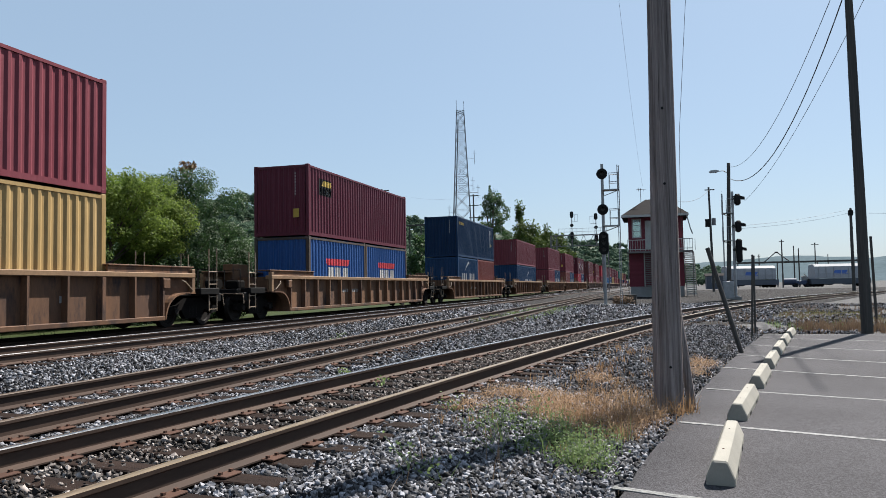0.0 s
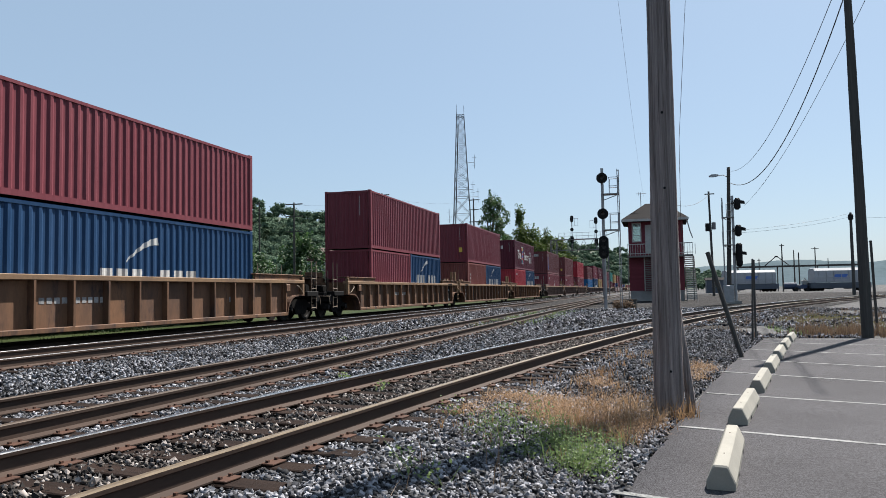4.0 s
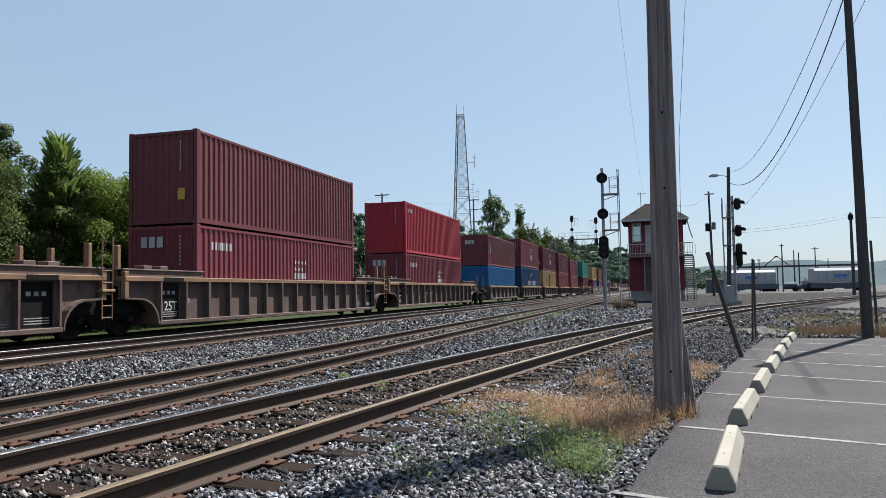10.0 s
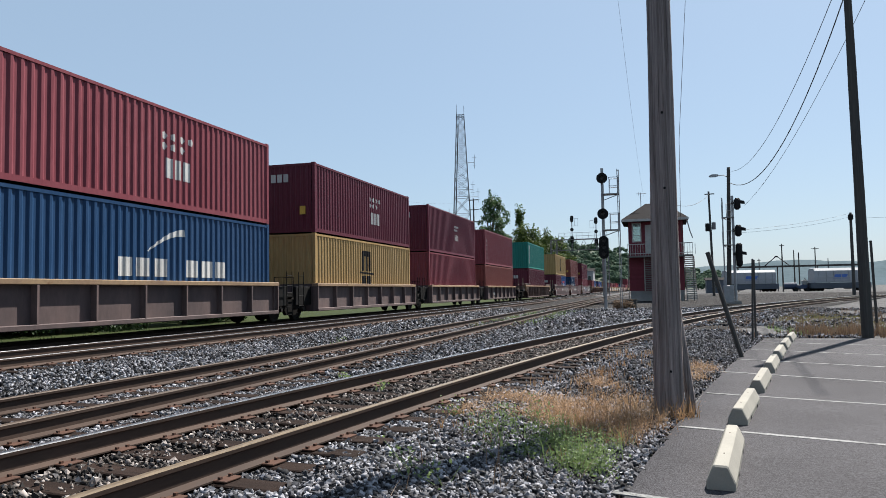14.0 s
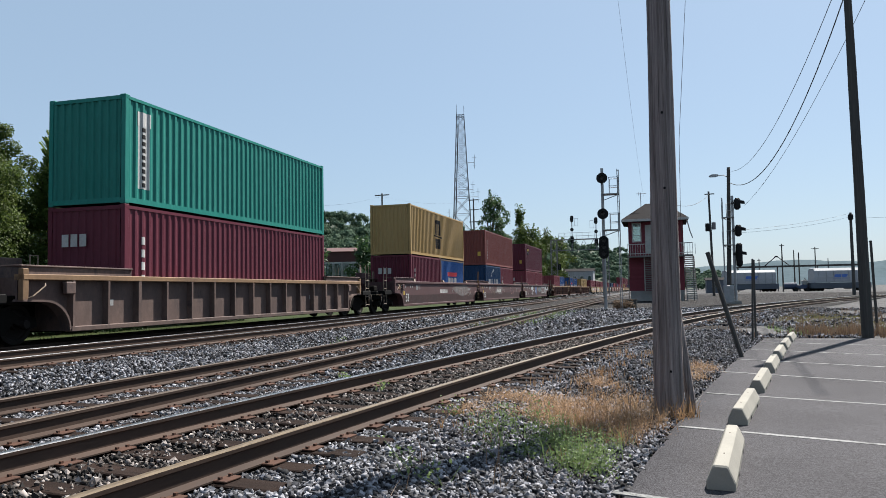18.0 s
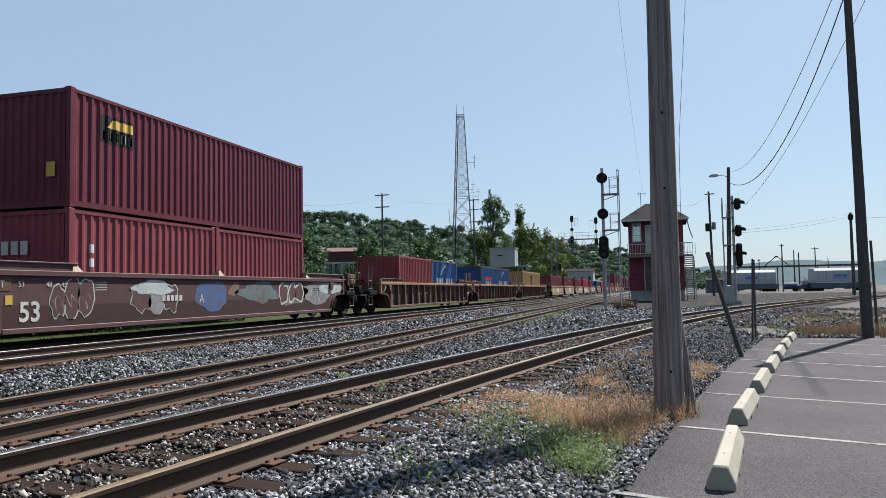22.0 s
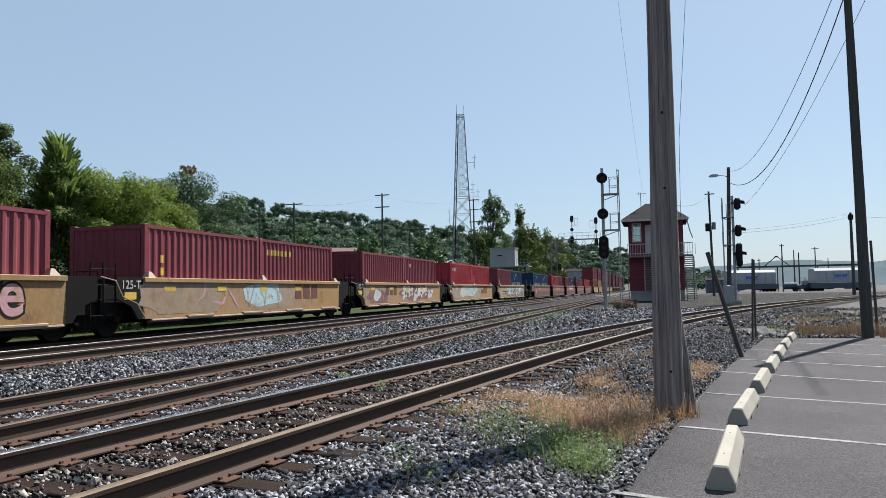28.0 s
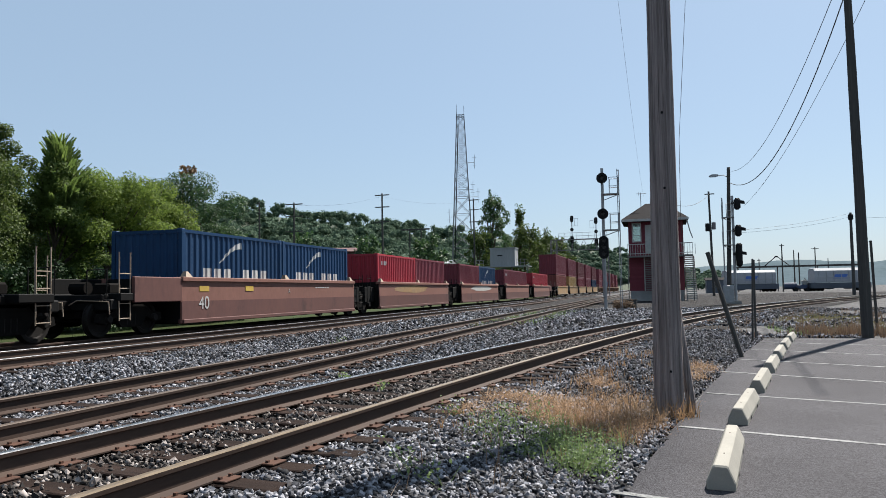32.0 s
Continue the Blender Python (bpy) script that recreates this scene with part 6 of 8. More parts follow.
def mk_low(c, L, h):
    side_bars(c, 0.8, 2.0, h - 0.75, h - 0.50, 6, M_WHITE, gap=0.3)
    for i in range(7):
        yy, zz = L * 0.53 + 0.28 * (i % 4), h * 0.58 + (0.26 if i < 4 else 0)
        part("star_mark", painted(c, [(yy + 0.1 * math.cos(t * 1.2566), zz + 0.1 * math.sin(t * 1.2566)) for t in range(5)]), M_WHITE, c, "small white mark")
    side_bars(c, L * 0.52, L * 0.52 + 1.0, h * 0.45, h * 0.53, 4, M_WHITE)


def mk_endword(c, L, h, dz=0.5, n=3, x0=-0.75, mt=None):
    end_bars(c, x0, x0 + 0.85, h - dz - 0.33, h - dz, n, mt or M_WHITE)


def mk_endline(c, L, h):
    for i in range(8):
        part("end_mark", Shape().plate([(0.62, h - 0.4 - i * 0.12), (0.66, h - 0.4 - i * 0.12), (0.66, h - 0.33 - i * 0.12), (0.62, h - 0.33 - i * 0.12)], "y", -0.010, -0.006), M_WHITE, c)


def mk_placard(c, L, h):
    part("placard", Shape().plate([(0.55, 0.75), (0.80, 0.75), (0.80, 1.1), (0.55, 1.1)], "y", -0.012, -0.006), M_YELLOWMARK, c, "yellow placard")


def mk_vertical(c, L, h, mt, n=6, back=None):
    if back:
        part("logo_panel", painted(c, [(0.55, 0.45), (1.0, 0.45), (1.0, h - 0.55), (0.55, h - 0.55)]), back, c, "tall logo panel")
        part("logo_cap", painted(c, [(0.5, h - 0.75), (1.05, h - 0.75), (1.05, h - 0.35), (0.5, h - 0.35)], 0.003), M_WHITE, c)
    st = (h - 1.2) / n
    for i in range(n):
        z = 0.5 + i * st
        part("lettering_bar", painted(c, [(0.69, z), (0.87, z), (0.87, z + st * 0.62), (0.69, z + st * 0.62)], 0.004), mt, c, "plain lettering block")


def mk_beacon(c, L, h):
    part("logo_panel", painted(c, [(1.0, h - 1.15), (2.3, h - 1.15), (2.3, h - 0.45), (1.0, h - 0.45)]), M_BLACKMARK, c, "black and yellow logo panel")
    part("logo_stripe", painted(c, [(1.25, h - 0.75), (2.25, h - 0.75), (2.25, h - 0.52), (1.5, h - 0.52)], 0.003), M_YELLOWMARK, c)
    side_bars(c, 1.1, 2.25, h - 1.08, h - 0.84, 5, M_WHITE)


def mk_topword(c, L, h, mt, y0=0.6, n=4, w=1.3):
    side_bars(c, y0, y0 + w, h - 0.58, h - 0.38, n + 2, mt, gap=0.35)


def mk_slogan(c, L, h):
    """Large pale words either side of a tall multicoloured figure."""
    side_word(c, "The", 1.6, 3.55, h * 0.375)
    side_word(c, "Factor", 5.58, 8.42, h * 0.375)
    side_bars(c, 8.85, 10.3, h * 0.275, h * 0.49, 3, M_WHITE)
    for i in range(6):
        yy, zz = 8.98 + 0.40 * (i % 3) + (0.20 if i > 2 else 0), h * 0.57 + (0.28 if i > 2 else 0)
        part("star_mark", painted(c, [(yy + 0.11 * math.cos(t * 1.2566), zz + 0.11 * math.sin(t * 1.2566)) for t in range(5)]), M_WHITE, c)
    fit = lambda pts: [(4.0 + (a - 4.6) * 0.72, h * (0.80 - 0.95) + b * 1.19) for a, b in pts]
    Z = [(0.0, h * 0.32), (1.6, h * 0.32), (1.6, h * 0.42), (0.75, h * 0.42), (1.6, h * 0.68), (1.6, h * 0.80), (0.0, h * 0.80), (0.0, h * 0.70), (0.8, h * 0.70), (0.0, h * 0.44)]
    part("logo_outline", painted(c, fit([(4.55 + a * 1.08 - 0.05, b + (0.05 if b > h * 0.5 else -0.05)) for a, b in Z])), M_WHITE, c)
    for i, (a, b, mt) in enumerate(((0, 0.5, M_BLUEMARK), (0.5, 0.95, M_GREENMARK), (0.95, 1.3, M_BLUEMARK), (1.3, 1.6, M_REDMARK))):
        z0 = h * (0.34 if i % 2 else 0.33)
        part("logo_facet", painted(c, fit([(4.6 + a, z0), (4.6 + b, z0), (4.6 + b, z0 + h * 0.09), (4.6 + a, z0 + h * 0.09)]), 0.003), mt, c, "coloured logo facet")
        mt2 = (M_REDMARK, M_YELLOWMARK, M_GREENMARK, M_BLUEMARK)[i]
        part("logo_facet", painted(c, fit([(4.6 + a, h * 0.70), (4.6 + b, h * 0.70), (4.6 + b, h * 0.79), (4.6 + a, h * 0.79)]), 0.003), mt2, c, "coloured logo facet")
        zz = h * (0.43 + 0.065 * i)
        part("logo_facet", painted(c, fit([(4.6 + 0.1 + 0.22 * i, zz), (4.6 + 0.85 + 0.22 * i, zz), (4.6 + 1.0 + 0.22 * i, zz + h * 0.07), (4.6 + 0.25 + 0.22 * i, zz + h * 0.07)]), 0.003),
             (M_REDMARK, M_BLUEMARK, M_REDMARK, M_BLUEMARK)[i], c, "coloured logo facet")


def mk_darklogo(c, L, h):
    y0 = L * 0.42
    side_bars(c, y0, y0 + 1.3, h * 0.50, h * 0.74, 3, M_BLACKMARK, gap=0.42)
    part("logo_stripe", painted(c, [(y0, h * 0.74), (y0 + 1.05, h * 0.74), (y0 + 1.12, h * 0.78), (y0 + 1.0, h * 0.83), (y0 + 0.1, h * 0.83), (y0, h * 0.80)]), M_BLACKMARK, c)
    part("logo_stripe", painted(c, [(y0 - 0.25, h * 0.46), (y0 + 1.5, h * 0.44), (y0 + 1.5, h * 0.47), (y0 - 0.25, h * 0.49)]), M_BLACKMARK, c)
    side_bars(c, y0, y0 + 1.2, h * 0.20, h * 0.42, 2, M_BLACKMARK)


def mk_redband(c, L, h):
    part("logo_panel", painted(c, [(0.72, 0.42), (1.10, 0.42), (1.10, 1.05), (0.72, 1.05)]), M_REDMARK, c, "red logo panel")
    part("logo_peak", painted(c, [(0.72, 1.06), (1.10, 1.06), (1.0, 1.45), (0.92, 2.2), (0.84, 1.45)]), M_WHITE, c, "white spire over the red panel")
    part("logo_foot", painted(c, [(0.72, 0.28), (1.10, 0.28), (1.10, 0.41), (0.72, 0.41)]), M_BLUEMARK, c)


M_GREYMARK = mat("faded_white_lettering", (0.294, 0.294, 0.294), (0.196, 0.196, 0.196), 0.7, 0, 2.0, 20, 0, dirt=(0.07, 0.063, 0.056), dirt_at=0.5)
M_GREENMARK = mat("green_lettering", (0.035, 0.28, 0.175), (0.028, 0.21, 0.14), 0.6, 0, 1.0, 20, 0)
def mk_tail(c, L, h):
    """Two tall pale strips and a yellow warning triangle near the door end."""
    for y0, z0 in ((L - 1.35, h * 0.38), (L - 1.0, h * 0.62)):
        part("reflective_strip", painted(c, [(y0, z0), (y0 + 0.07, z0), (y0 + 0.07, h - 0.35), (y0, h - 0.35)]), M_WHITE, c, "tall white strip")
    part("warning_mark", painted(c, [(L - 1.15, h * 0.42), (L - 0.75, h * 0.42), (L - 0.95, h * 0.52)]), M_YELLOWMARK, c, "yellow warning triangle")


MARKS = {"tail": mk_tail, "swoosh": mk_swoosh, "redblock": mk_redblock, "stars": mk_stars, "low": mk_low, "endword": mk_endword, "endline": mk_endline, "placard": mk_placard, "vertical": mk_vertical,
         "beacon": mk_beacon, "topword": mk_topword, "slogan": mk_slogan, "darklogo": mk_darklogo, "redband": mk_redband}

# ---------------------------------------------------------------- well cars
CARS = []


def wheel_shape():
    sh = Shape()
    n = 24
    prof = [(-0.07, 0.10), (-0.07, 0.30), (-0.05, 0.34), (-0.07, 0.36), (-0.07, 0.485), (-0.045, 0.485), (-0.04, 0.46), (0.065, 0.45), (0.065, 0.36), (0.03, 0.33), (0.03, 0.14), (0.09, 0.12), (0.09, 0.0)]
    for i in range(n):
        a = 6.28319 * i / n
        sh.v += [(x, r * math.cos(a), r * math.sin(a)) for x, r in prof]
    k = len(prof)
    for i in range(n):
        j = (i + 1) % n
        sh.f += [(i * k + q, i * k + q + 1, j * k + q + 1, j * k + q) for q in range(k - 1)]
    return sh


def truck(car, y):
    """A two-axle truck under a car, its centre at y; the car's space has its zero on the rails."""
    t = part("truck", cached(("bolster",), lambda: Shape().block(-1.0, 1.0, -0.22, 0.22, 0.5, 0.85, 0.04)), M_TRUCK, car, "grimy two-axle truck", at=pose(0, y, 0))
    for s in (-1, 1):
        part("side_frame", cached(("side_frame", s), lambda: Shape().plate(
            [(-1.25, 0.42), (-1.2, 0.62), (-0.75, 0.66), (-0.45, 0.85), (0.45, 0.85), (0.75, 0.66), (1.2, 0.62), (1.25, 0.42), (0.98, 0.36), (0.6, 0.52), (0.38, 0.26), (-0.38, 0.26), (-0.6, 0.52), (-0.98, 0.36)],
            "x", *sorted((s * 0.93, s * 1.06)))), M_TRUCK, t)
        for k in (-0.16, 0.0, 0.16):
            part("spring", cached(("spring", s, k), lambda: Shape().cyl((s * 1.0, k, 0.32), (s * 1.0, k, 0.62), 0.065, n=8)), M_WHEEL, t)
        for yy in (-0.89, 0.89):
            part("wheel", cached(("wheel",), wheel_shape), M_WHEEL, t, at=pose(s * 0.75, yy, 0.485, 0, 0, 0 if s > 0 else 180))
            part("bearing_cap", cached(("bearing_cap", s, yy), lambda: Shape().cyl((s * 1.06, yy, 0.485), (s * 1.14, yy, 0.485), 0.11, 0.09, 10)), M_WHEEL, t)
    for yy in (-0.89, 0.89):
        part("axle", cached(("axle", yy), lambda: Shape().cyl((-0.9, yy, 0.485), (0.9, yy, 0.485), 0.08, n=8)), M_TRUCK, t)


def ladder(car, key, x, y, z0, z1, mt, rungs=4, w=0.42):
    def make():
        sh = Shape()
        for d in (-w / 2, w / 2):
            sh.cyl((x, y + d, z0), (x, y + d, z1), 0.017, n=6)
        for i in range(rungs):
            z = z0 + 0.05 + (min(z1, z0 + 1.25) - z0 - 0.1) * i / (rungs - 1)
            sh.cyl((x, y - w / 2, z), (x, y + w / 2, z), 0.014, n=6)
        return sh
    part("ladder", cached(("ladder", *key, x, y), make), mt, car, "pale steel ladder")


def well_car(kind, y, near, far, label, marks=(), ash=0):
    """kind A: ribbed long well, B: ribbed short well, C: smooth long, D: smooth short faded yellow, E: smooth short salmon.
    y: where its load starts at the clip's start; near, far: 'c' coupler end or 'j' joint shared with the next unit."""
    c = thing("well_car", pose(-14.39, y, RAIL), label, "well car", "well cars of the train")
    zt, zb = {"A": (1.58, 0.29), "B": (1.48, 0.38), "C": (1.66, 0.32), "D": (1.56, 0.46), "E": (1.60, 0.28)}[kind]
    long = kind in "AC"
    e0, e1 = (-3.45, 12.192 + 3.45) if long else (-0.28, 12.192 + 0.28)
    main, chord = {"A": ((M_BROWNCAR, M_ASHCAR, M_REDBROWNCAR)[ash], M_TANCHORD), "B": (M_GREYCAR, M_CHORD), "C": (M_PLUMCAR, M_PLUMCAR), "D": (M_TANCAR, M_TANCAR), "E": (M_PINKCAR, M_PINKCAR)}[kind]
    XO = 1.46
    cut = 1.35 if long else 0.0
    for s in (-1, 1):
        deep = 0.17 if kind in "AB" else 0.06
        a, b = sorted((s * (XO - deep - 0.04), s * (XO - deep)))

        def sheet_shape():
            if cut:
                bow = [(0.75 * (1 - math.cos(math.pi * i / 14)), 0.68 * math.sin(math.pi * i / 14)) for i in range(8)]
                ol = [(e0 + cut, zb), (e1 - cut, zb)] + [(e1 - cut + u, zb + v) for u, v in bow[1:]] + [(e1, zb + 0.70), (e1, zt - 0.05), (e0, zt - 0.05), (e0, zb + 0.70)]
                ol += [(e0 + cut - u, zb + v) for u, v in bow[:0:-1]]
            else:
                ol = [(e0, zb), (e1, zb), (e1, zt - 0.05), (e0, zt - 0.05)]
            return Shape().plate(ol, "x", a, b)
        part("side_sheet", cached(("side_sheet", kind, s), sheet_shape), main, c)
        ca, cb = sorted((s * (XO - 0.26), s * XO))
        part("top_chord", cached(("top_chord", kind, s), lambda: Shape().block(ca, cb, e0, e1, zt - 0.13, zt, 0.015)), chord, c)
        if kind != "D":
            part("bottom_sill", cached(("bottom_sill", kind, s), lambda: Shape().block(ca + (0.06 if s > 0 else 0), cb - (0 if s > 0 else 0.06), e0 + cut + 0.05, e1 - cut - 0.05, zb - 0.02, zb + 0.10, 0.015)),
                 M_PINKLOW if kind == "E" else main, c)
        if kind in "AB":
            n = 15 if kind == "A" else 8
            y0, y1 = (e0 + cut + 0.12, e1 - cut - 0.12) if kind == "A" else (e0 + 0.06, e1 - 0.06)
            for i in range(n):
                yy = y0 + (y1 - y0) * i / (n - 1)
                ra, rb = sorted((s * (XO - 0.19), s * (XO - 0.005)))
                wide = 0.085 if kind == "A" and i in (2, n - 3) else 0.045
                part("rib", cached(("rib", kind, s, wide), lambda: Shape().add(
                    [(ra if s > 0 else rb, -wide, zb), (ra if s > 0 else rb, wide, zb), (rb if s > 0 else ra, wide * 0.7, zb + 0.05), (rb if s > 0 else ra, -wide * 0.7, zb + 0.05),
                     (ra if s > 0 else rb, -wide, zt - 0.13), (ra if s > 0 else rb, wide, zt - 0.13), (rb if s > 0 else ra, wide * 0.7, zt - 0.13), (rb if s > 0 else ra, -wide * 0.7, zt - 0.13)],
                    [(0, 1, 2, 3), (0, 4, 5, 1), (1, 5, 6, 2), (2, 6, 7, 3), (3, 7, 4, 0), (7, 6, 5, 4)])), main, c, at=pose(0, yy, 0))
        # lower side in a darker tone than the sheet above
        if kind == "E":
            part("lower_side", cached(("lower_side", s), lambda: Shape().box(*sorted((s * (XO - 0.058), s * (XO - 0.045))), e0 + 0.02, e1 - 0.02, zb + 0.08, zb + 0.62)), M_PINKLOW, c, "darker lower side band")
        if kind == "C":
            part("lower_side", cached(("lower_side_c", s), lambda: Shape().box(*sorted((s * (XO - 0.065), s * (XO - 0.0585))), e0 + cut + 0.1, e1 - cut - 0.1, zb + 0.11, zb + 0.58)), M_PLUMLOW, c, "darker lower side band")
        if kind in "CDE" and s > 0:
            for k, yy in enumerate((0.05, 6.09, 12.12)):
                part("cone_bracket", cached(("cone_bracket", kind, k), lambda: Shape().add(
                    [(XO - 0.22, yy - 0.16, zt), (XO - 0.02, yy - 0.16, zt), (XO - 0.02, yy + 0.16, zt), (XO - 0.22, yy + 0.16, zt), (XO - 0.20, yy - 0.05, zt + 0.16), (XO - 0.10, yy - 0.05, zt + 0.16), (XO - 0.10, yy + 0.05, zt + 0.16), (XO - 0.20, yy + 0.05, zt + 0.16)],
                    [(3, 2, 1, 0), (4, 5, 6, 7), (0, 1, 5, 4), (1, 2, 6, 5), (2, 3, 7, 6), (3, 0, 4, 7)])), M_HANDRAIL, c, "pale steel cone bracket")
        if kind == "D":
            part("brake_pipe", cached(("brake_pipe", s), lambda: Shape().tube([(s * (XO - 0.02), e0 + 0.3, zb - 0.04), (s * (XO - 0.02), e1 - 0.1, zb - 0.04)], 0.035)), M_HANDRAIL, c, "pale train line pipe")
            part("under_sill", cached(("under_sill", s), lambda: Shape().box(*sorted((s * (XO - 0.3), s * (XO - 0.08))), e0 + 0.2, e1 - 0.2, zb - 0.20, zb)), M_TRUCK, c)
            for k in range(4):
                part("side_step", cached(("side_step", s, k), lambda: Shape().block(*sorted((s * (XO - 0.06), s * (XO + 0.03))), 1.6 + k * 3.0, 2.9 + k * 3.0, zb - 0.02, zb + 0.04, 0.01)), M_HANDRAIL, c)
    part("well_floor", cached(("well_floor", kind), lambda: Shape().box(-1.38, 1.38, e0 + cut + 0.2, e1 - cut - 0.2, zb - 0.03, zb + 0.05)), M_TRUCK, c)
    for end, sgn, e in ((near, -1, e0), (far, 1, e1)):
        edge = 0.0 if sgn < 0 else 12.192
        base = e
        reach = (5.1 if long else 3.1) if end == "c" else (3.72 if long else 1.8)
        tip = edge + sgn * reach
        lo, hi = sorted((e if not long else edge + sgn * 1.9, tip))
        # platform, steps and rails coloured near black for the shade between cars
        part("end_platform", cached(("end_platform", kind, end, sgn), lambda: Shape().block(-1.05 if end == "c" else -0.75, 1.05 if end == "c" else 0.75, lo, hi, 0.92, 1.12, 0.02)), M_BLACKCAR, c)
        part("bulkhead", cached(("bulkhead", kind, sgn), lambda: Shape().box(-1.35, 1.35, *sorted((edge + sgn * (1.9 if long else 0.1), edge + sgn * (2.0 if long else 0.2))), zb, zt - 0.02)), M_BLACKCAR if kind in "DE" else main, c)
        if long:
            for s in (-1, 1):
                rp = part("raised_plate", cached(("raised_plate", kind, sgn, s), lambda: Shape().block(*sorted((s * (XO - 0.62), s * (XO - 0.06))), *sorted((edge - sgn * 0.12, e)), zt + 0.16, zt + 0.20, 0.01).box(
                    *sorted((s * (XO - 0.16), s * (XO - 0.10))), *sorted((edge - sgn * 0.10, e - sgn * 0.05)), zt, zt + 0.16)), main if kind == "A" else M_PLUMCAR, c)
                def fender_shape():
                    bow = [(e - sgn * cut + sgn * 0.75 * (1 - math.cos(math.pi * k / 14)), zb + 0.68 * math.sin(math.pi * k / 14)) for k in range(8)] + [(e, zb + 0.70)]
                    return Shape().plate([(p, q) for p, q in bow] + [(p - sgn * 0.035, q + 0.045) for p, q in bow[::-1]], "x", *sorted((s * (XO - 0.30), s * XO)))
                part("fender", cached(("fender", kind, sgn, s), fender_shape), main, c)
                part("corner_post", cached(("corner_post", kind, sgn, s), lambda: Shape().block(*sorted((s * (XO - 0.14), s * (XO - 0.01))), *sorted((e, e - sgn * 0.16)), zb + 0.72, zt + 0.12, 0.012)), chord, c)
        if end == "c":
            for s in (-1, 1):
                ladder(c, (kind, end, sgn, s), s * 1.32, tip - sgn * 0.55, 0.45, 2.35 if long else 2.2, M_HANDRAIL)
                part("end_step", cached(("end_step", kind, sgn, s), lambda: Shape().block(*sorted((s * 0.9, s * 1.4)), *sorted((tip - sgn * 0.3, tip - sgn * 1.3)), 0.95, 1.15, 0.02)), M_BLACKCAR, c)
                part("hand_rail", cached(("hand_rail", kind, sgn, s), lambda: Shape().tube([(s * 1.1, tip - sgn * 0.15, 1.1), (s * 1.1, tip - sgn * 0.15, 1.75), (s * 0.5, tip - sgn * 0.15, 1.75), (s * 0.5, tip - sgn * 0.15, 1.1)], 0.014)),
                     M_BLACKCAR, c)
            if long:
                part("walkway_box", cached(("walkway_box", kind, sgn), lambda: Shape().block(-1.2, -0.78, *sorted((edge + sgn * 1.25, edge + sgn * 2.35)), zt - 0.12, zt + 0.48, 0.02)), main, c)
                part("grab_iron", cached(("grab_iron", kind, sgn), lambda: Shape().tube([(-0.7, edge + sgn * 1.1, zt - 0.1), (-0.7, edge + sgn * 1.1, zt + 0.56), (-0.7, edge + sgn * 0.85, zt + 0.56), (-0.7, edge + sgn * 0.85, zt - 0.1)], 0.014)), M_HANDRAIL, c)
            part("uncoupling_lever", cached(("uncoupling_lever", kind, sgn), lambda: Shape().tube([(1.34, tip + sgn * 0.02, 0.62), (1.30, tip + sgn * 0.02, 0.94), (0.35, tip + sgn * 0.02, 0.98), (0.18, tip + sgn * 0.10, 0.86)], 0.014)), M_HANDRAIL, c, "pale bent uncoupling lever")
            if long:
                part("corner_grab", cached(("corner_grab", kind, sgn), lambda: Shape().tube([(XO - 0.02, e - sgn * 0.62, zt - 0.20), (XO + 0.05, e - sgn * 0.55, zt - 0.26), (XO + 0.05, e - sgn * 0.22, zt - 0.48), (XO - 0.02, e - sgn * 0.16, zt - 0.52)], 0.014)), M_HANDRAIL, c, "pale slanting grab iron")
                part("tie_down", cached(("tie_down", kind, sgn), lambda: Shape().block(XO - 0.10, XO + 0.02, *sorted((e - sgn * 1.5, e - sgn * 1.2)), zt - 0.44, zt - 0.16, 0.02)), main, c)
            part("coupler", cached(("coupler", kind, sgn), lambda: Shape().block(-0.13, 0.13, *sorted((tip - sgn * 0.3, tip + sgn * 0.62)), 0.72, 0.98, 0.03)), M_TRUCK, c)
            part("draft_sill", cached(("draft_sill", kind, sgn), lambda: Shape().block(-0.35, 0.35, *sorted((tip - sgn * 0.1, edge + sgn * (1.9 if long else 0.2))), 0.5, 0.95, 0.03)), M_TRUCK, c)
            part("end_beam", cached(("end_beam", kind, sgn), lambda: Shape().block(-1.3, 1.3, *sorted((tip - sgn * 0.05, tip - sgn * 0.4)), 0.72, 1.0, 0.03)), M_BLACKCAR, c)
            # box and cylinder get near-black steel: gap shade put into their colour
            part("equipment_box", cached(("equipment_box", kind, sgn), lambda: Shape().block(0.1, 0.62, *sorted((tip - sgn * 0.8, tip - sgn * 1.3)), 1.12, 1.42, 0.05)), M_TRUCK, c)
            part("brake_cylinder", cached(("brake_cylinder", kind, sgn), lambda: Shape().cyl((-0.7, tip - sgn * 1.0, 1.3), (-0.2, tip - sgn * 1.0, 1.3), 0.17, n=12)), M_TRUCK, c)
            truck(c, edge + sgn * (3.9 if long else 1.95))
        else:
            s = 1
            if long and sgn > 0:
                ladder(c, (kind, end, sgn, s), 1.45, e + 0.02, 0.50, 2.55, M_TANCHORD, 5, 0.36)
                part("end_step", cached(("joint_step", kind), lambda: Shape().block(1.30, 1.50, e - 0.2, e + 0.26, 1.18, 1.24, 0.01)), chord, c)
            elif not long:
                ladder(c, (kind, end, sgn, s), 1.28, tip - sgn * 0.4, 0.55, 1.9, M_BLACKCAR)
            # black panel added to darken the gap at the joint
            part("gangway_side", cached(("gangway_side", kind, sgn), lambda: Shape().block(1.02, 1.12, *sorted((tip - sgn * 0.25, edge + sgn * (1.9 if long else 0.2))), 0.62, 1.34, 0.01)), M_BLACKCAR, c)
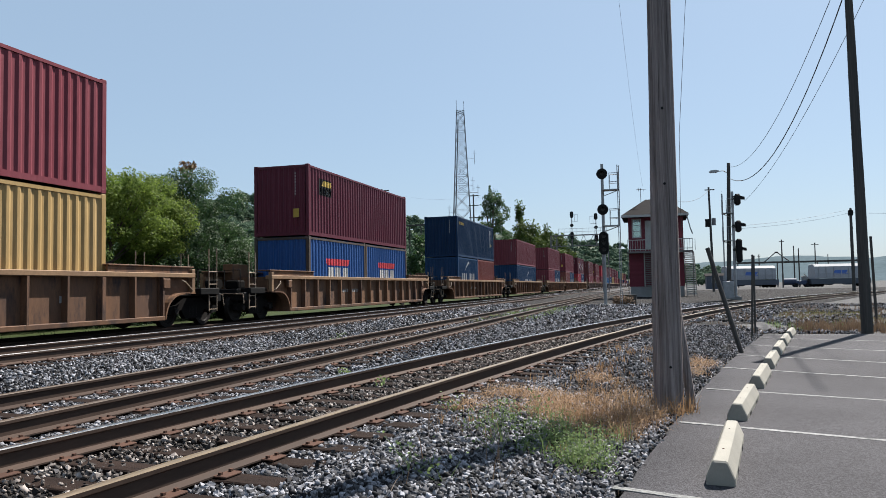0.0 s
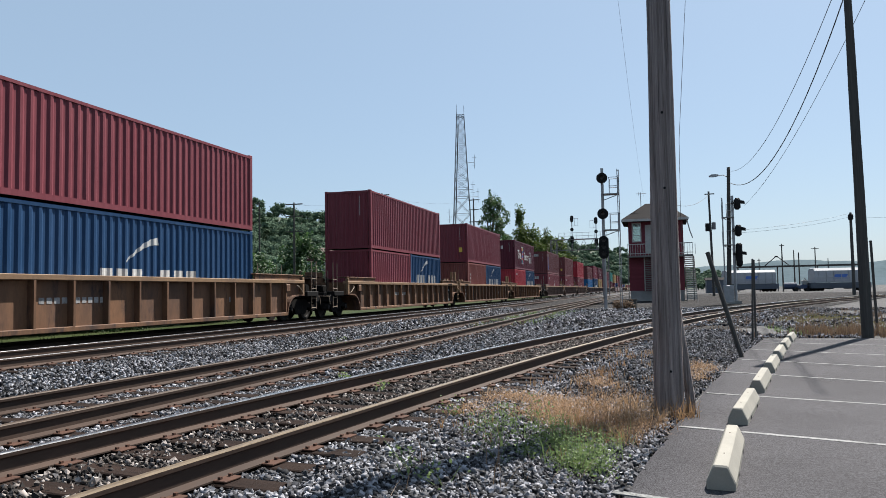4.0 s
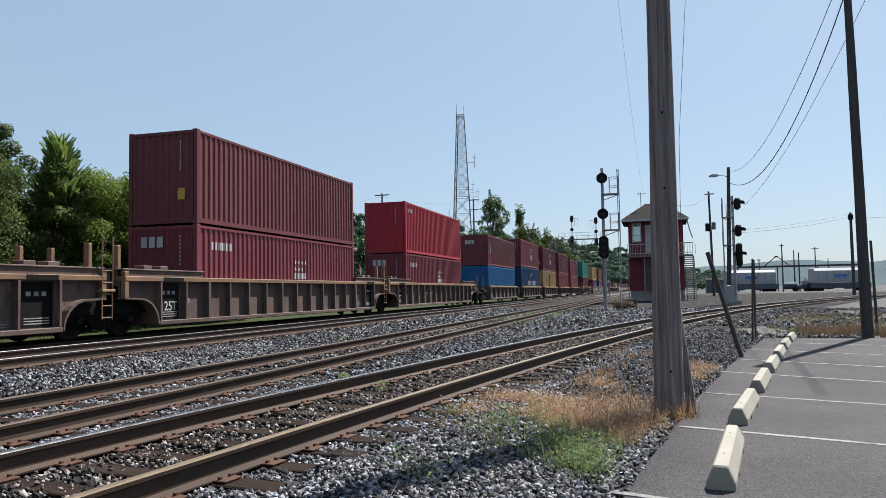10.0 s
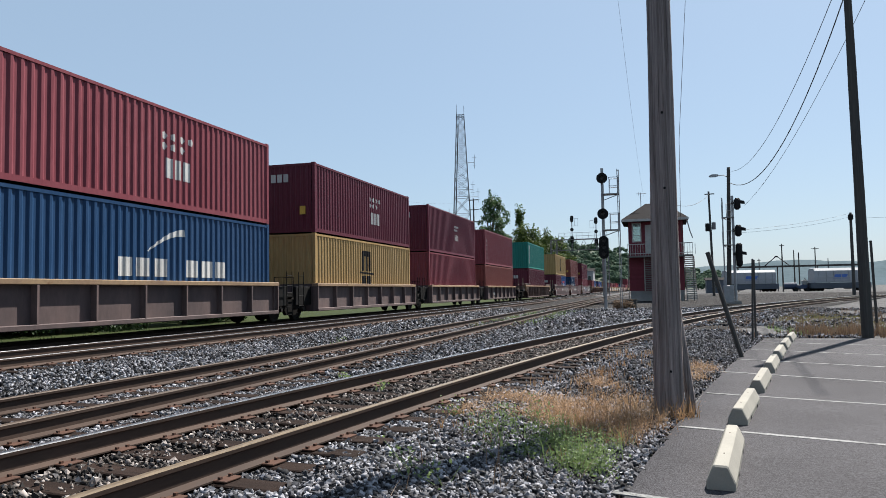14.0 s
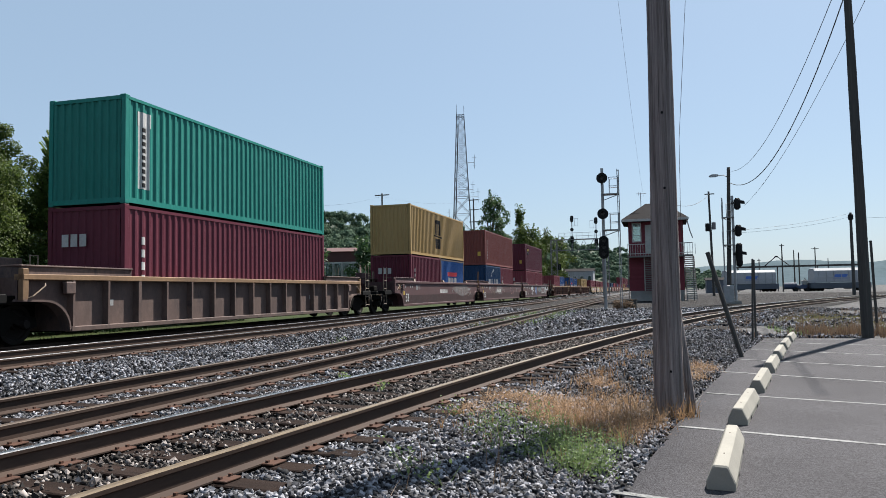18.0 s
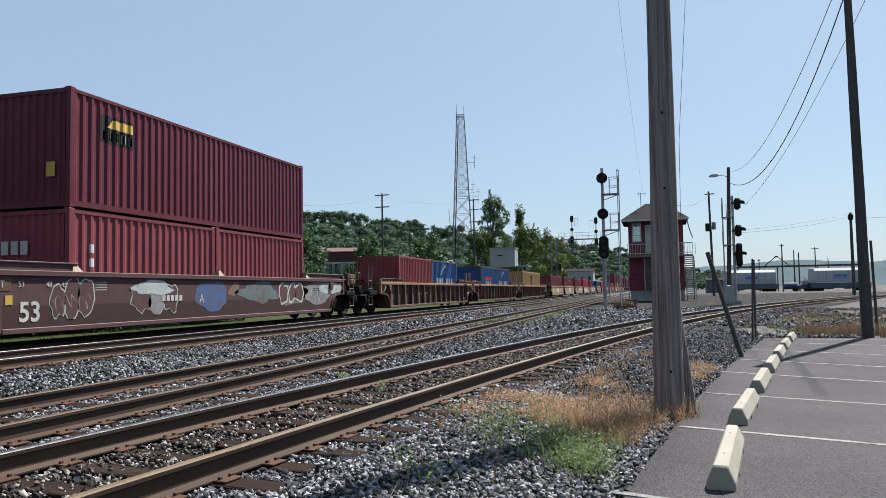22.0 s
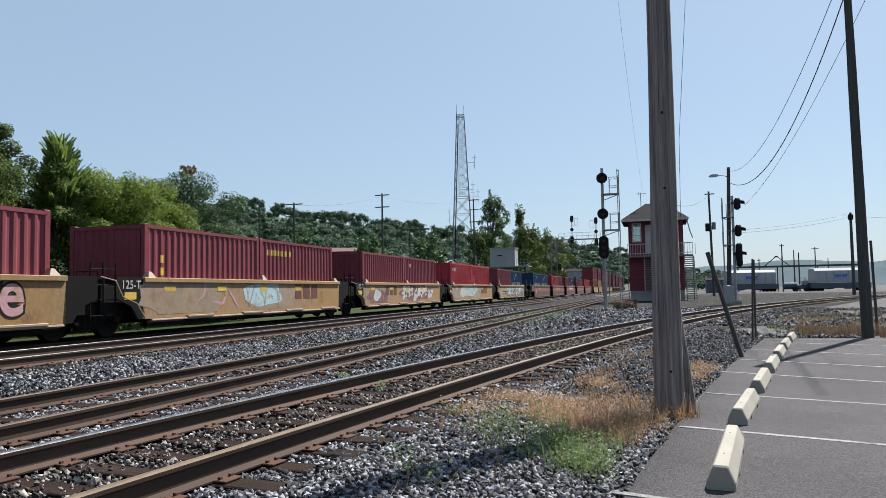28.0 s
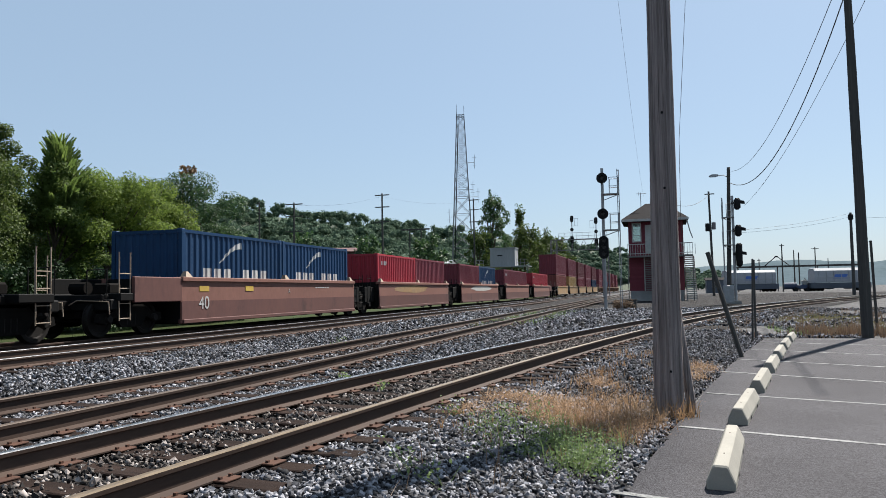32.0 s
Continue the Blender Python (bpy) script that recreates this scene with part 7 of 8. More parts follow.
            part("hand_rail", cached(("hand_rail", kind, end, sgn), lambda: Shape().tube([(1.0, tip - sgn * 0.3, 1.1), (1.0, tip - sgn * 0.3, 1.7), (0.6, tip - sgn * 0.3, 1.7), (0.6, tip - sgn * 0.3, 1.1)], 0.014)), M_BLACKCAR, c)
            if sgn < 0:
                truck(c, tip)
        if kind == "D":
            for s in (-1, 1):
                bp = part("number_plate", cached(("black_end_plate", sgn, s), lambda: Shape().plate([(edge + sgn * 0.2, zb), (edge + sgn * 0.3, zt), (edge + sgn * 1.3, zt), (edge + sgn * 1.3, zt - 0.55), (edge + sgn * 0.75, zb + 0.35), (edge + sgn * 0.5, zb)],
                                                                                                    "x", *sorted((s * (XO - 0.12), s * (XO - 0.06))))), M_BLACKCAR, c, "black end plate")
            if sgn < 0:
                part("hose", cached(("hose", sgn), lambda: Shape().tube([(XO - 0.03, edge + sgn * 1.9, zt), (XO, edge + sgn * 1.4, zt - 0.1), (XO, edge + sgn * 1.15, zt - 0.5), (XO, edge + sgn * 0.6, zb + 0.42), (XO, edge + sgn * 0.25, zb)], 0.018)), M_HANDRAIL, c, "pale brake hose")
        # end panels take darker tones for the shade at the car end
        if kind == "E" and end == "c":
            for s in (-1, 1):
                part("end_panel", cached(("end_panel_e", sgn, s), lambda: Shape().block(*sorted((s * (XO - 0.14), s * (XO - 0.04))), *sorted((edge + sgn * 0.25, edge + sgn * 2.3)), zb + 0.62, zt - 0.02, 0.02)), M_PINKLOW if s > 0 else M_BLACKCAR, c)
    if kind == "A":
        for yy in (-0.75, 10.6):
            bars(yy, yy + 0.26, 0.84, 1.0, 1, M_GREYMARK, 0, 1.292, "stencil_patch", "small faded stencil patch")(c)
        for end, sgn, e in ((near, -1, e0), (far, 1, e1)):
            edge = 0.0 if sgn < 0 else 12.192
            for s in ((-1, 1) if end == "j" else ()):
                for k, (u, tall) in enumerate(((0.12, 0.88), (1.15, 0.30), (1.85, 0.30))):
                    part("guide_block", cached(("guide_block", sgn, s, k), lambda: Shape().block(*sorted((s * (0.97 if k == 0 else 0.80), s * 1.12)), *sorted((e - sgn * u, e - sgn * (u + (0.13 if k == 0 else 0.36)))), zt - 0.1, zt + 0.06 + tall * 0.85, 0.015)), chord if k == 0 else main, c)
            if end == "j":
                y0, y1 = (e + 1.55, e + 2.45) if sgn < 0 else (e - 2.45, e - 1.55)
                part("stencil_panel", cached(("stencil_panel", sgn), lambda: Shape().plate([(y0, zb + 0.12), (y1, zb + 0.12), (y1, zt - 0.16), (y0, zt - 0.16)], "x", 1.2905, 1.294)), M_BLACKCAR, c, "black stencil panel")
                part("stencil_panel", cached(("stencil_chord", sgn), lambda: Shape().plate([(y0, zt - 0.12), (y1, zt - 0.12), (y1, zt - 0.01), (y0, zt - 0.01)], "x", XO, XO + 0.004)), M_BLACKCAR, c, "black stencil panel")
                bars(y0 + 0.15, y1 - 0.1, 1.10, 1.20, 3, M_GREYMARK, 0.4, 1.295)(c)
                for k in range(3):
                    bars(y0 + 0.1, y1 - 0.1, 0.48 + 0.06 * k, 0.505 + 0.06 * k, 1, M_GREYMARK, 0, 1.295)(c)
                if sgn < 0:
                    words("125T", y0 + 0.06, 0.66, 0.36, M_WHITE, 1.296)(c)
                else:
                    words("53", y0 - 1.0, 0.72, 0.42, M_BLACKCAR, 1.295)(c)
                    for k in range(3):
                        bars(y0 - 1.1, y0 - 0.3, 0.44 + 0.06 * k, 0.46 + 0.06 * k, 1, M_GREYMARK, 0, 1.295)(c)
    for f in marks:
        f(c)
    CARS.append((c, y))
    return c


XS = 1.402          # faces of the smooth car sides


def words(text, y0, z0, size, mt, x=None, bold=0.0):
    """Readable characters on a car side."""
    def do(c):
        cu = bpy.data.curves.new("lettering", "FONT")
        cu.body, cu.size, cu.extrude, cu.offset = text, size, 0.002, bold
        tmp = bpy.data.objects.new("lettering", cu)
        scene.collection.objects.link(tmp)
        me = bpy.data.meshes.new_from_object(tmp.evaluated_get(bpy.context.evaluated_depsgraph_get()))
        bpy.data.objects.remove(tmp)
        ob = part("lettering", me, mt, c, "painted white characters" if mt == M_WHITE else "")
        ob.matrix_basis = pose(x or XS + 0.006, y0, z0, 90, 0, 90)
    return do


def bars(y0, y1, z0, z1, n, mt, gap=0.25, x=None, name="lettering_bar", label="plain lettering block"):
    def do(c):
        w = (y1 - y0) / n
        for i in range(n):
            part(name, Shape().plate([(y0 + i * w, z0), (y0 + (i + 1 - gap) * w, z0), (y0 + (i + 1 - gap) * w, z1), (y0 + i * w, z1)], "x", x or XS, (x or XS) + 0.004), mt, c, label)
    return do


def blob(cy, cz, ry, rz, mt, seed, lift=0.0, n=26, rough=0.35, label="spray-painted graffiti shape"):
    def do(c):
        ol = []
        for i in range(n):
            a = 6.28319 * i / n
            k = 1 + rough * noise.noise(Vector((math.cos(a) * 1.7, math.sin(a) * 1.7, seed * 3.1)))
            ol.append((cy + ry * k * math.cos(a), min(1.50, max(0.56, cz + rz * k * math.sin(a)))))
        part("graffiti", Shape().plate(ol, "x", XS + lift, XS + 0.003 + lift), mt, c, label)
    return do


def scrawl(y0, y1, z, amp, mt, seed, width=0.035, lift=0.004, loops=5):
    """A looping painted line that spells nothing."""
    def do(c):
        r = random.Random(seed)
        pts = []
        m = loops * 12
        for i in range(m + 1):
            u = i / m
            a = u * loops * 6.283
            pts.append(Vector((y0 + (y1 - y0) * u + 0.22 * amp * math.sin(a + r.random() * 0.2), max(0.58, min(1.5, z + amp * 0.5 * math.sin(a * 1.0 + seed) + 0.15 * amp * math.sin(a * 2.3))), 0)))
        sh = Shape()
        for i, p in enumerate(pts):
            d = (pts[min(m, i + 1)] - pts[max(0, i - 1)]).normalized()
            nrm = Vector((-d.y, d.x, 0)) * width * (0.6 + 0.5 * math.sin(i * 0.7 + seed))
            for s in (1, -1):
                q = p + nrm * s
                sh.v.append((XS + lift, q.x, q.y))
        sh.f = [(2 * i, 2 * i + 2, 2 * i + 3, 2 * i + 1) for i in range(m)]
        part("graffiti_line", sh, mt, c, "looping spray-painted line")
    return do


M_G_PINK = mat("pink_spray", (0.363, 0.198, 0.2112), (0.297, 0.165, 0.1848), 0.7, 0, 2, 20, 0, dirt=(0.2376, 0.1518, 0.0726), dirt_at=0.50, spread=0.15)
M_G_BLUE = mat("pale_blue_spray", (0.2772, 0.3828, 0.4092), (0.2244, 0.3168, 0.3564), 0.7, 0, 2, 20, 0, dirt=(0.2376, 0.1518, 0.0726), dirt_at=0.50, spread=0.15)
M_G_PALE = mat("pale_spray", (0.33, 0.3564, 0.3498), (0.2376, 0.2772, 0.2772), 0.7, 0, 2, 20, 0, dirt=(0.0924, 0.0594, 0.0396), dirt_at=0.54, spread=0.15)
M_G_WINE = mat("wine_spray", (0.1452, 0.0462, 0.0528), (0.1122, 0.0396, 0.0462), 0.7, 0, 2, 20, 0, dirt=(0.2376, 0.1518, 0.0726), dirt_at=0.50, spread=0.15)
M_G_GREY = mat("grey_spray", (0.2178, 0.198, 0.1848), (0.165, 0.1518, 0.1452), 0.7, 0, 2, 20, 0, dirt=(0.2376, 0.1518, 0.0726), dirt_at=0.50, spread=0.15)
M_G_WORN = mat("worn_cream_patch", (0.235, 0.172, 0.115), (0.180, 0.140, 0.100), 0.75, 0, 1.2, 18, 0, dirt=(0.17, 0.10, 0.05), dirt_at=0.50, spread=0.15)
M_G_TEAL = mat("dull_blue_spray", (0.028, 0.065, 0.175), (0.025, 0.050, 0.120), 0.7, 0, 2, 20, 0, dirt=(0.06, 0.04, 0.04), dirt_at=0.50, spread=0.15)
M_G_DUSK = mat("dusty_grey_overspray", (0.105, 0.098, 0.098), (0.075, 0.062, 0.062), 0.75, 0, 1.4, 16, 0, dirt=(0.075, 0.042, 0.042), dirt_at=0.48, spread=0.18)
M_G_HAZE = mat("pale_grey_overspray", (0.215, 0.210, 0.215), (0.150, 0.142, 0.145), 0.75, 0, 1.4, 16, 0, dirt=(0.085, 0.062, 0.060), dirt_at=0.54, spread=0.18)
M_G_SEA = mat("faded_sea_green_spray", (0.070, 0.105, 0.110), (0.060, 0.078, 0.082), 0.75, 0, 1.4, 16, 0, dirt=(0.075, 0.045, 0.043), dirt_at=0.50, spread=0.18)
M_G_OCHRE = mat("faded_ochre_spray", (0.150, 0.080, 0.048), (0.110, 0.062, 0.042), 0.75, 0, 1.4, 16, 0)
M_G_RUST = mat("rust_red_lettering", (0.0735, 0.0165, 0.008), (0.0595, 0.0165, 0.0096), 0.7, 0, 2, 20, 0)
patches = [blob(1.6, 1.0, 1.9, 0.62, M_G_WORN, 31, -0.001, rough=0.5, label="worn cream patch"), blob(6.9, 0.95, 1.5, 0.60, M_G_WORN, 37, -0.001, rough=0.6, label="worn cream patch")]
reflector = patches + [bars(0.6 + 2.6 * k, 1.1 + 2.6 * k, 1.18, 1.34, 1, M_YELLOWMARK, 0, XS + 0.004, "reflector", "yellow reflector patch") for k in range(4)]
brandbars = [bars(8.4, 10.5, 0.88, 1.42, 3, M_G_RUST)]
big_end = [bars(0.15, 1.3, 0.78, 1.45, 1, M_YELLOWMARK, 0)]
tnum = [words("125-T", -1.12, 1.26, 0.31, M_WHITE, 1.405), bars(-1.0, -0.55, 0.98, 1.17, 1, M_YELLOWMARK, 0, 1.402, "reflector", "yellow reflector patch")]
stencils = [words("53", -1.60, 0.56, 0.60, M_WHITE, None, 0.012), words("53", -1.62, 1.30, 0.17, M_WHITE), words("48", -0.86, 1.30, 0.17, M_WHITE), words("45", -0.42, 1.30, 0.17, M_WHITE),
            bars(-1.95, -1.76, 0.92, 1.12, 1, M_YELLOWMARK, 0, XS + 0.004, "reflector", "yellow reflector patch"), bars(-2.75, -1.80, 1.22, 1.51, 1, M_BROWNCAR, 0, XS + 0.004, "stencil_panel", "brown stencil panel"),
            words("125T", -2.42, 1.28, 0.22, M_WHITE, XS + 0.010), bars(0.36, 0.58, 1.18, 1.45, 1, M_GREYMARK, 0)]
stencils += [bars(0.66, 1.06, 1.22 + 0.06 * k, 1.245 + 0.06 * k, 1, M_GREYMARK, 0) for k in range(4)] + [bars(12.6, 13.3, 0.98 + 0.09 * k, 1.01 + 0.09 * k, 1, M_GREYMARK, 0) for k in range(4)]


def ring(cy, cz, ry, rz, mt, seed, wide=0.035, fill=None):
    """An outlined bubble letter that spells nothing."""
    def do(c):
        blob(cy, cz, ry, rz, mt, seed, 0.003, rough=0.45, label="outlined spray-painted bubble shape")(c)
        blob(cy, cz, ry - wide, rz - wide, fill or M_PLUMCAR, seed, 0.007, rough=0.45, label="inside of a bubble shape")(c)
    return do


carnum_a = [bars(2.9, 3.8, 0.92, 1.06, 4, M_GREYMARK, 0.3, 1.292), bars(4.0, 5.0, 0.92, 1.06, 5, M_GREYMARK, 0.3, 1.292)]

LONG = "weathered brown ribbed double-stack well car"
SHORT = "grey-brown ribbed short well car with yellow chord"
PLUM = "plum-brown smooth-sided well car with faded graffiti"
TAN = "faded yellow smooth well car covered in graffiti"
PINK = "salmon smooth-sided short well car"
W40, W20 = 12.192, 6.058
HC, SH = 2.896, 2.591
# load start at 0 s, car kind, near end, far end, lower boxes, upper box, top of the stack above the car park, markings
ew, el, pl = ("endword", 0.45), ("endline",), ("placard",)
TRAIN = [
    (3.46, "A", "c", "c", [("Y", 40, ())], ("M", (el,)), 6.90, carnum_a),
    (27.10, "A", "c", "c", [("H", 20, (("redblock",),)), ("H", 20, (("redblock",),))], ("D", (("beacon",), el, pl)), 6.58, carnum_a),
    (50.68, "A", "c", "c", [("C", 20, (("swoosh",),)), ("O", 20, ())], ("N", (("topword", M_YELLOWMARK, 0.6, 5), el, ("tail",))), 6.58, carnum_a),
    (74.35, "A", "c", "c", [("C", 40, (("swoosh", 0.8),))], ("M", (el,)), 6.30, carnum_a),
    (97.70, "A", "c", "j", [("M", 20, ()), ("C", 20, (("swoosh",),))], ("M", (el,)), 6.58, carnum_a),
    (117.36, "A", "j", "j", [("O", 20, (("vertical", M_WHITE, 5),)), ("C", 20, (("swoosh",),))], ("M", (el, pl)), 6.58, []),
    (136.97, "A", "j", "c", [("R", 20, (("topword", M_WHITE, 0.6, 3, 0.9),)), ("C", 20, (("swoosh",),))], ("D", (("slogan",), ("endword", 0.55), el)), 6.58, carnum_a),
    (160.50, "A", "c", "j", [("M", 40, (("low",), ("endword", 0.35), el))], ("B", (("vertical", M_WHITE, 6, M_BLUEMARK), ("endword", 0.35, 6), el)), 6.58, carnum_a),
    (180.25, "A", "j", "j", [("M", 40, (("low",), ("endword", 0.35), el))], ("B", (el, pl)), 6.60, []),
    (199.95, "A", "j", "c", [("M", 40, (("low",), ("endword", 0.35), el))], ("R", (("topword", M_WHITE, 0.6, 3, 0.9), el)), 6.62, carnum_a),
    (221.40, "B", "c", "j", [("S", 40, ())], ("B", (("redband",), ew)), 6.25, []),
    (237.45, "B", "j", "j", [("C", 40, (("swoosh",),))], ("M", (("stars",), ew, el)), 6.92, []),
    (253.40, "B", "j", "j", [("Y", 40, (("darklogo",),))], ("D", (("stars",), ew, pl)), 6.92, []),
    (269.40, "B", "j", "j", [("M", 40, ())], ("D", (("stars", True), ew)), 6.92, []),
    (285.25, "B", "j", "c", [("O", 40, ())], ("M", (("vertical", M_WHITE, 5), ew)), 6.60, [bars(2.6, 3.6, 0.72, 0.92, 4, M_WHITE, 0.3, 1.292)]),
    (307.15, "A", "c", "c", [("D", 40, (("vertical", M_WHITE, 5), ("endword", 0.75)))], ("G", (("vertical", M_BLACKMARK, 9, M_WHITE),)), 6.86, []),
    (330.90, "C", "c", "j", [("D", 20, (("vertical", M_WHITE, 5), ("endword", 0.75))), ("H", 20, (("redblock",),))], ("Y", (("darklogo",),)), 6.58,
     stencils + [blob(11.0, 1.15, 2.2, 0.30, M_G_DUSK, 61, rough=0.6), bars(5.2, 7.0, 0.98, 1.2, 8, M_WHITE), words("B", 8.2, 0.98, 0.28, M_WHITE), scrawl(9.0, 11.2, 1.1, 0.5, M_G_GREY, 2, 0.02), scrawl(11.4, 13.5, 1.05, 0.5, M_G_GREY, 5, 0.02)]),
    (350.47, "C", "j", "j", [("C", 20, (("swoosh",),)), ("M", 20, (("vertical", M_WHITE, 4),))], ("O", (pl, ("vertical", M_WHITE, 7))), 6.56,
     stencils + [blob(4.6, 1.15, 1.5, 0.36, M_G_DUSK, 62, rough=0.7), ring(10.1, 1.12, 0.42, 0.36, M_G_PINK, 63, 0.02), ring(10.8, 1.15, 0.36, 0.30, M_G_PINK, 64, 0.02), bars(3.4, 5.2, 0.95, 1.18, 8, M_WHITE), words("C", 6.4, 0.95, 0.28, M_WHITE), scrawl(0.4, 2.6, 1.1, 0.55, M_G_GREY, 7, 0.02), scrawl(9.6, 11.2, 1.05, 0.55, M_G_PINK, 4, 0.02)]),
    (370.34, "C", "j", "c", [("M", 20, (("vertical", M_WHITE, 4), ("endword", 0.75))), ("M", 20, ())], ("D", (("beacon",), pl)), 6.56,
     stencils + [ring(-0.52, 1.00, 0.26, 0.40, M_WHITE, 21), ring(-0.08, 1.04, 0.24, 0.46, M_WHITE, 22), ring(0.34, 1.02, 0.27, 0.44, M_WHITE, 23), scrawl(-0.7, 0.5, 0.95, 0.3, M_G_GREY, 9, 0.012, 0.011),
      ring(2.35, 0.98, 0.38, 0.42, M_WHITE, 24), ring(3.0, 1.0, 0.40, 0.44, M_WHITE, 25, 0.035, M_G_HAZE), ring(3.6, 1.02, 0.34, 0.42, M_WHITE, 26), blob(2.8, 1.28, 0.75, 0.20, M_G_PALE, 27, 0.012, rough=0.7),
      bars(3.2, 4.15, 0.92, 1.08, 5, M_WHITE, 0.3, XS + 0.016), blob(5.65, 1.02, 0.84, 0.48, M_G_TEAL, 4, rough=0.3), words("A", 4.95, 0.84, 0.36, M_WHITE, XS + 0.008), blob(6.85, 1.22, 0.3, 0.20, M_G_OCHRE, 28, rough=0.6),
      blob(8.5, 1.12, 1.3, 0.36, M_G_SEA, 29, rough=0.6), blob(10.9, 1.10, 1.25, 0.44, M_G_DUSK, 30, 0.001), ring(10.2, 1.10, 0.36, 0.40, M_WHITE, 31, 0.07), ring(10.85, 1.14, 0.33, 0.36, M_WHITE, 32, 0.07), ring(11.45, 1.08, 0.34, 0.38, M_WHITE, 33, 0.07),
      blob(13.0, 1.08, 1.3, 0.46, M_G_HAZE, 34, 0.001, rough=0.3), blob(14.35, 1.28, 1.15, 0.24, M_G_PALE, 35, 0.004, rough=0.15), scrawl(12.3, 13.4, 1.0, 0.5, M_G_PALE, 3, 0.02, 0.008, 3)]),
    (393.95, "A", "c", "j", [("F", 20, ()), ("H", 20, (("swoosh",),))], None, 3.54, carnum_a),
    (413.68, "A", "j", "j", [("H", 20, (("redblock",),)), ("H", 20, (("swoosh",),))], None, 3.54, [words("AEK", 3.05, 0.52, 1.12, M_G_PALE, 1.294, 0.05)]),
    (433.47, "A", "j", "c", [("Y", 40, (("darklogo",),))], None, 3.58, []),
    (455.40, "D", "c", "j", [("M", 40, ())], None, 3.52, big_end + tnum + [words("evolve", 7.75, 0.72, 1.36, M_BLACKMARK, XS + 0.003, 0.085), words("evolve", 7.75, 0.72, 1.36, M_G_PINK, XS + 0.006, 0.03)] + [blob(3.0, 1.0, 1.6, 0.3, M_G_GREY, 3), blob(6.2, 1.0, 1.1, 0.34, M_CREAM, 4, 0.004)]),
    (470.85, "D", "j", "j", [("M", 20, (("vertical", M_YELLOWMARK, 4),)), ("M", 20, (("topword", M_YELLOWMARK, 0.5, 4, 2.0),))], None, 3.50,
     tnum + reflector + brandbars + [scrawl(2.0, 4.4, 1.1, 0.7, M_G_PINK, 11, 0.05, 0.004, 2), blob(6.0, 1.05, 1.4, 0.40, M_G_BLUE, 12), scrawl(4.6, 7.6, 1.05, 0.7, M_G_GREY, 14, 0.03, 0.006, 3)]),
    (486.50, "D", "j", "j", [("M", 20, ()), ("M", 20, (("topword", M_WHITE, 0.8, 2, 0.5),))], None, 3.50,
     tnum + reflector + [bars(2.6, 4.4, 0.92, 1.38, 3, M_G_RUST), blob(1.5, 0.8, 1.3, 0.45, M_G_WINE, 3), blob(1.4, 0.95, 0.5, 0.3, M_WHITE, 5, 0.004), blob(7.8, 1.05, 3.2, 0.46, M_G_WINE, 21)] +
     [blob(5.6 + 0.95 * k, 1.05 + 0.1 * math.sin(k * 2), 0.44, 0.30, M_WHITE, 30 + k, 0.004, rough=1.1) for k in range(6)] + [blob(5.7 + 0.95 * k, 1.02, 0.14, 0.10, M_G_WINE, 90 + k, 0.008, rough=0.8) for k in range(6)]),
    (502.35, "D", "j", "j", [("R", 20, (("topword", M_WHITE, 0.6, 3, 0.9),)), ("R", 20, (("vertical", M_WHITE, 5),))], None, 3.52,
     tnum + reflector + brandbars + [blob(4.6, 1.1, 2.2, 0.44, M_G_BLUE, 41), blob(2.6, 1.0, 0.8, 0.36, M_CREAM, 42, 0.003), blob(1.0, 1.0, 1.0, 0.4, M_G_GREY, 43)]),
    (518.15, "D", "j", "c", [("M", 20, (("vertical", M_WHITE, 2),)), ("C", 20, (("swoosh",),))], None, 3.50,
     tnum + reflector + [bars(1.25, 3.55, 0.74, 1.02, 1, M_BLACKMARK, 0), bars(1.4, 2.2, 0.80, 0.96, 4, M_WHITE, 0.35, XS + 0.005), bars(2.45, 3.5, 0.80, 0.96, 5, M_WHITE, 0.35, XS + 0.005), blob(7.0, 1.05, 4.4, 0.46, M_G_GREY, 50)] + [blob(4.0 + 1.0 * k, 1.05, 0.56, 0.50, M_BLACKMARK, 60 + k, 0.004, rough=0.9) for k in range(8)] + [blob(4.0 + 1.0 * k, 1.05, 0.44, 0.40, (M_WHITE, M_G_BLUE, M_WHITE, M_GREYCON)[k % 4], 60 + k, 0.007, rough=0.9) for k in range(8)] + [blob(4.05 + 1.0 * k, 1.0, 0.10, 0.16, M_BLACKMARK, 80 + k, 0.010, rough=0.8) for k in range(8)] +
     [scrawl(3.6, 11.0, 1.05, 0.7, M_BLACKMARK, 51, 0.035, 0.008, 8), scrawl(1.0, 3.4, 1.3, 0.3, M_WHITE, 52, 0.015, 0.006, 4)]),
    (538.10, "E", "c", "j", [("C", 20, (("swoosh",),)), ("C", 20, (("swoosh",),))], None, 3.50, [words("40", 0.55, 0.66, 0.54, M_WHITE, 1.425), words("A", 6.2, 1.1, 0.22, M_WHITE), bars(8.5, 9.8, 1.28, 1.32, 6, M_WHITE)] + reflector[2:4]),
    (554.10, "E", "j", "j", [("R", 20, (("topword", M_WHITE, 0.6, 3, 0.9),)), ("M", 20, ())], None, 3.50, [blob(5.0, 1.25, 3.0, 0.2, M_TANCAR, 70)]),
    (570.40, "E", "j", "j", [("M", 20, ()), ("C", 20, (("swoosh",),))], None, 3.50, [blob(6.0, 1.25, 3.6, 0.2, M_CREAM, 71)]),
    (586.85, "E", "j", "j", [("M", 40, (("topword", M_WHITE, 0.6, 3, 0.9),))], None, 3.50, []),
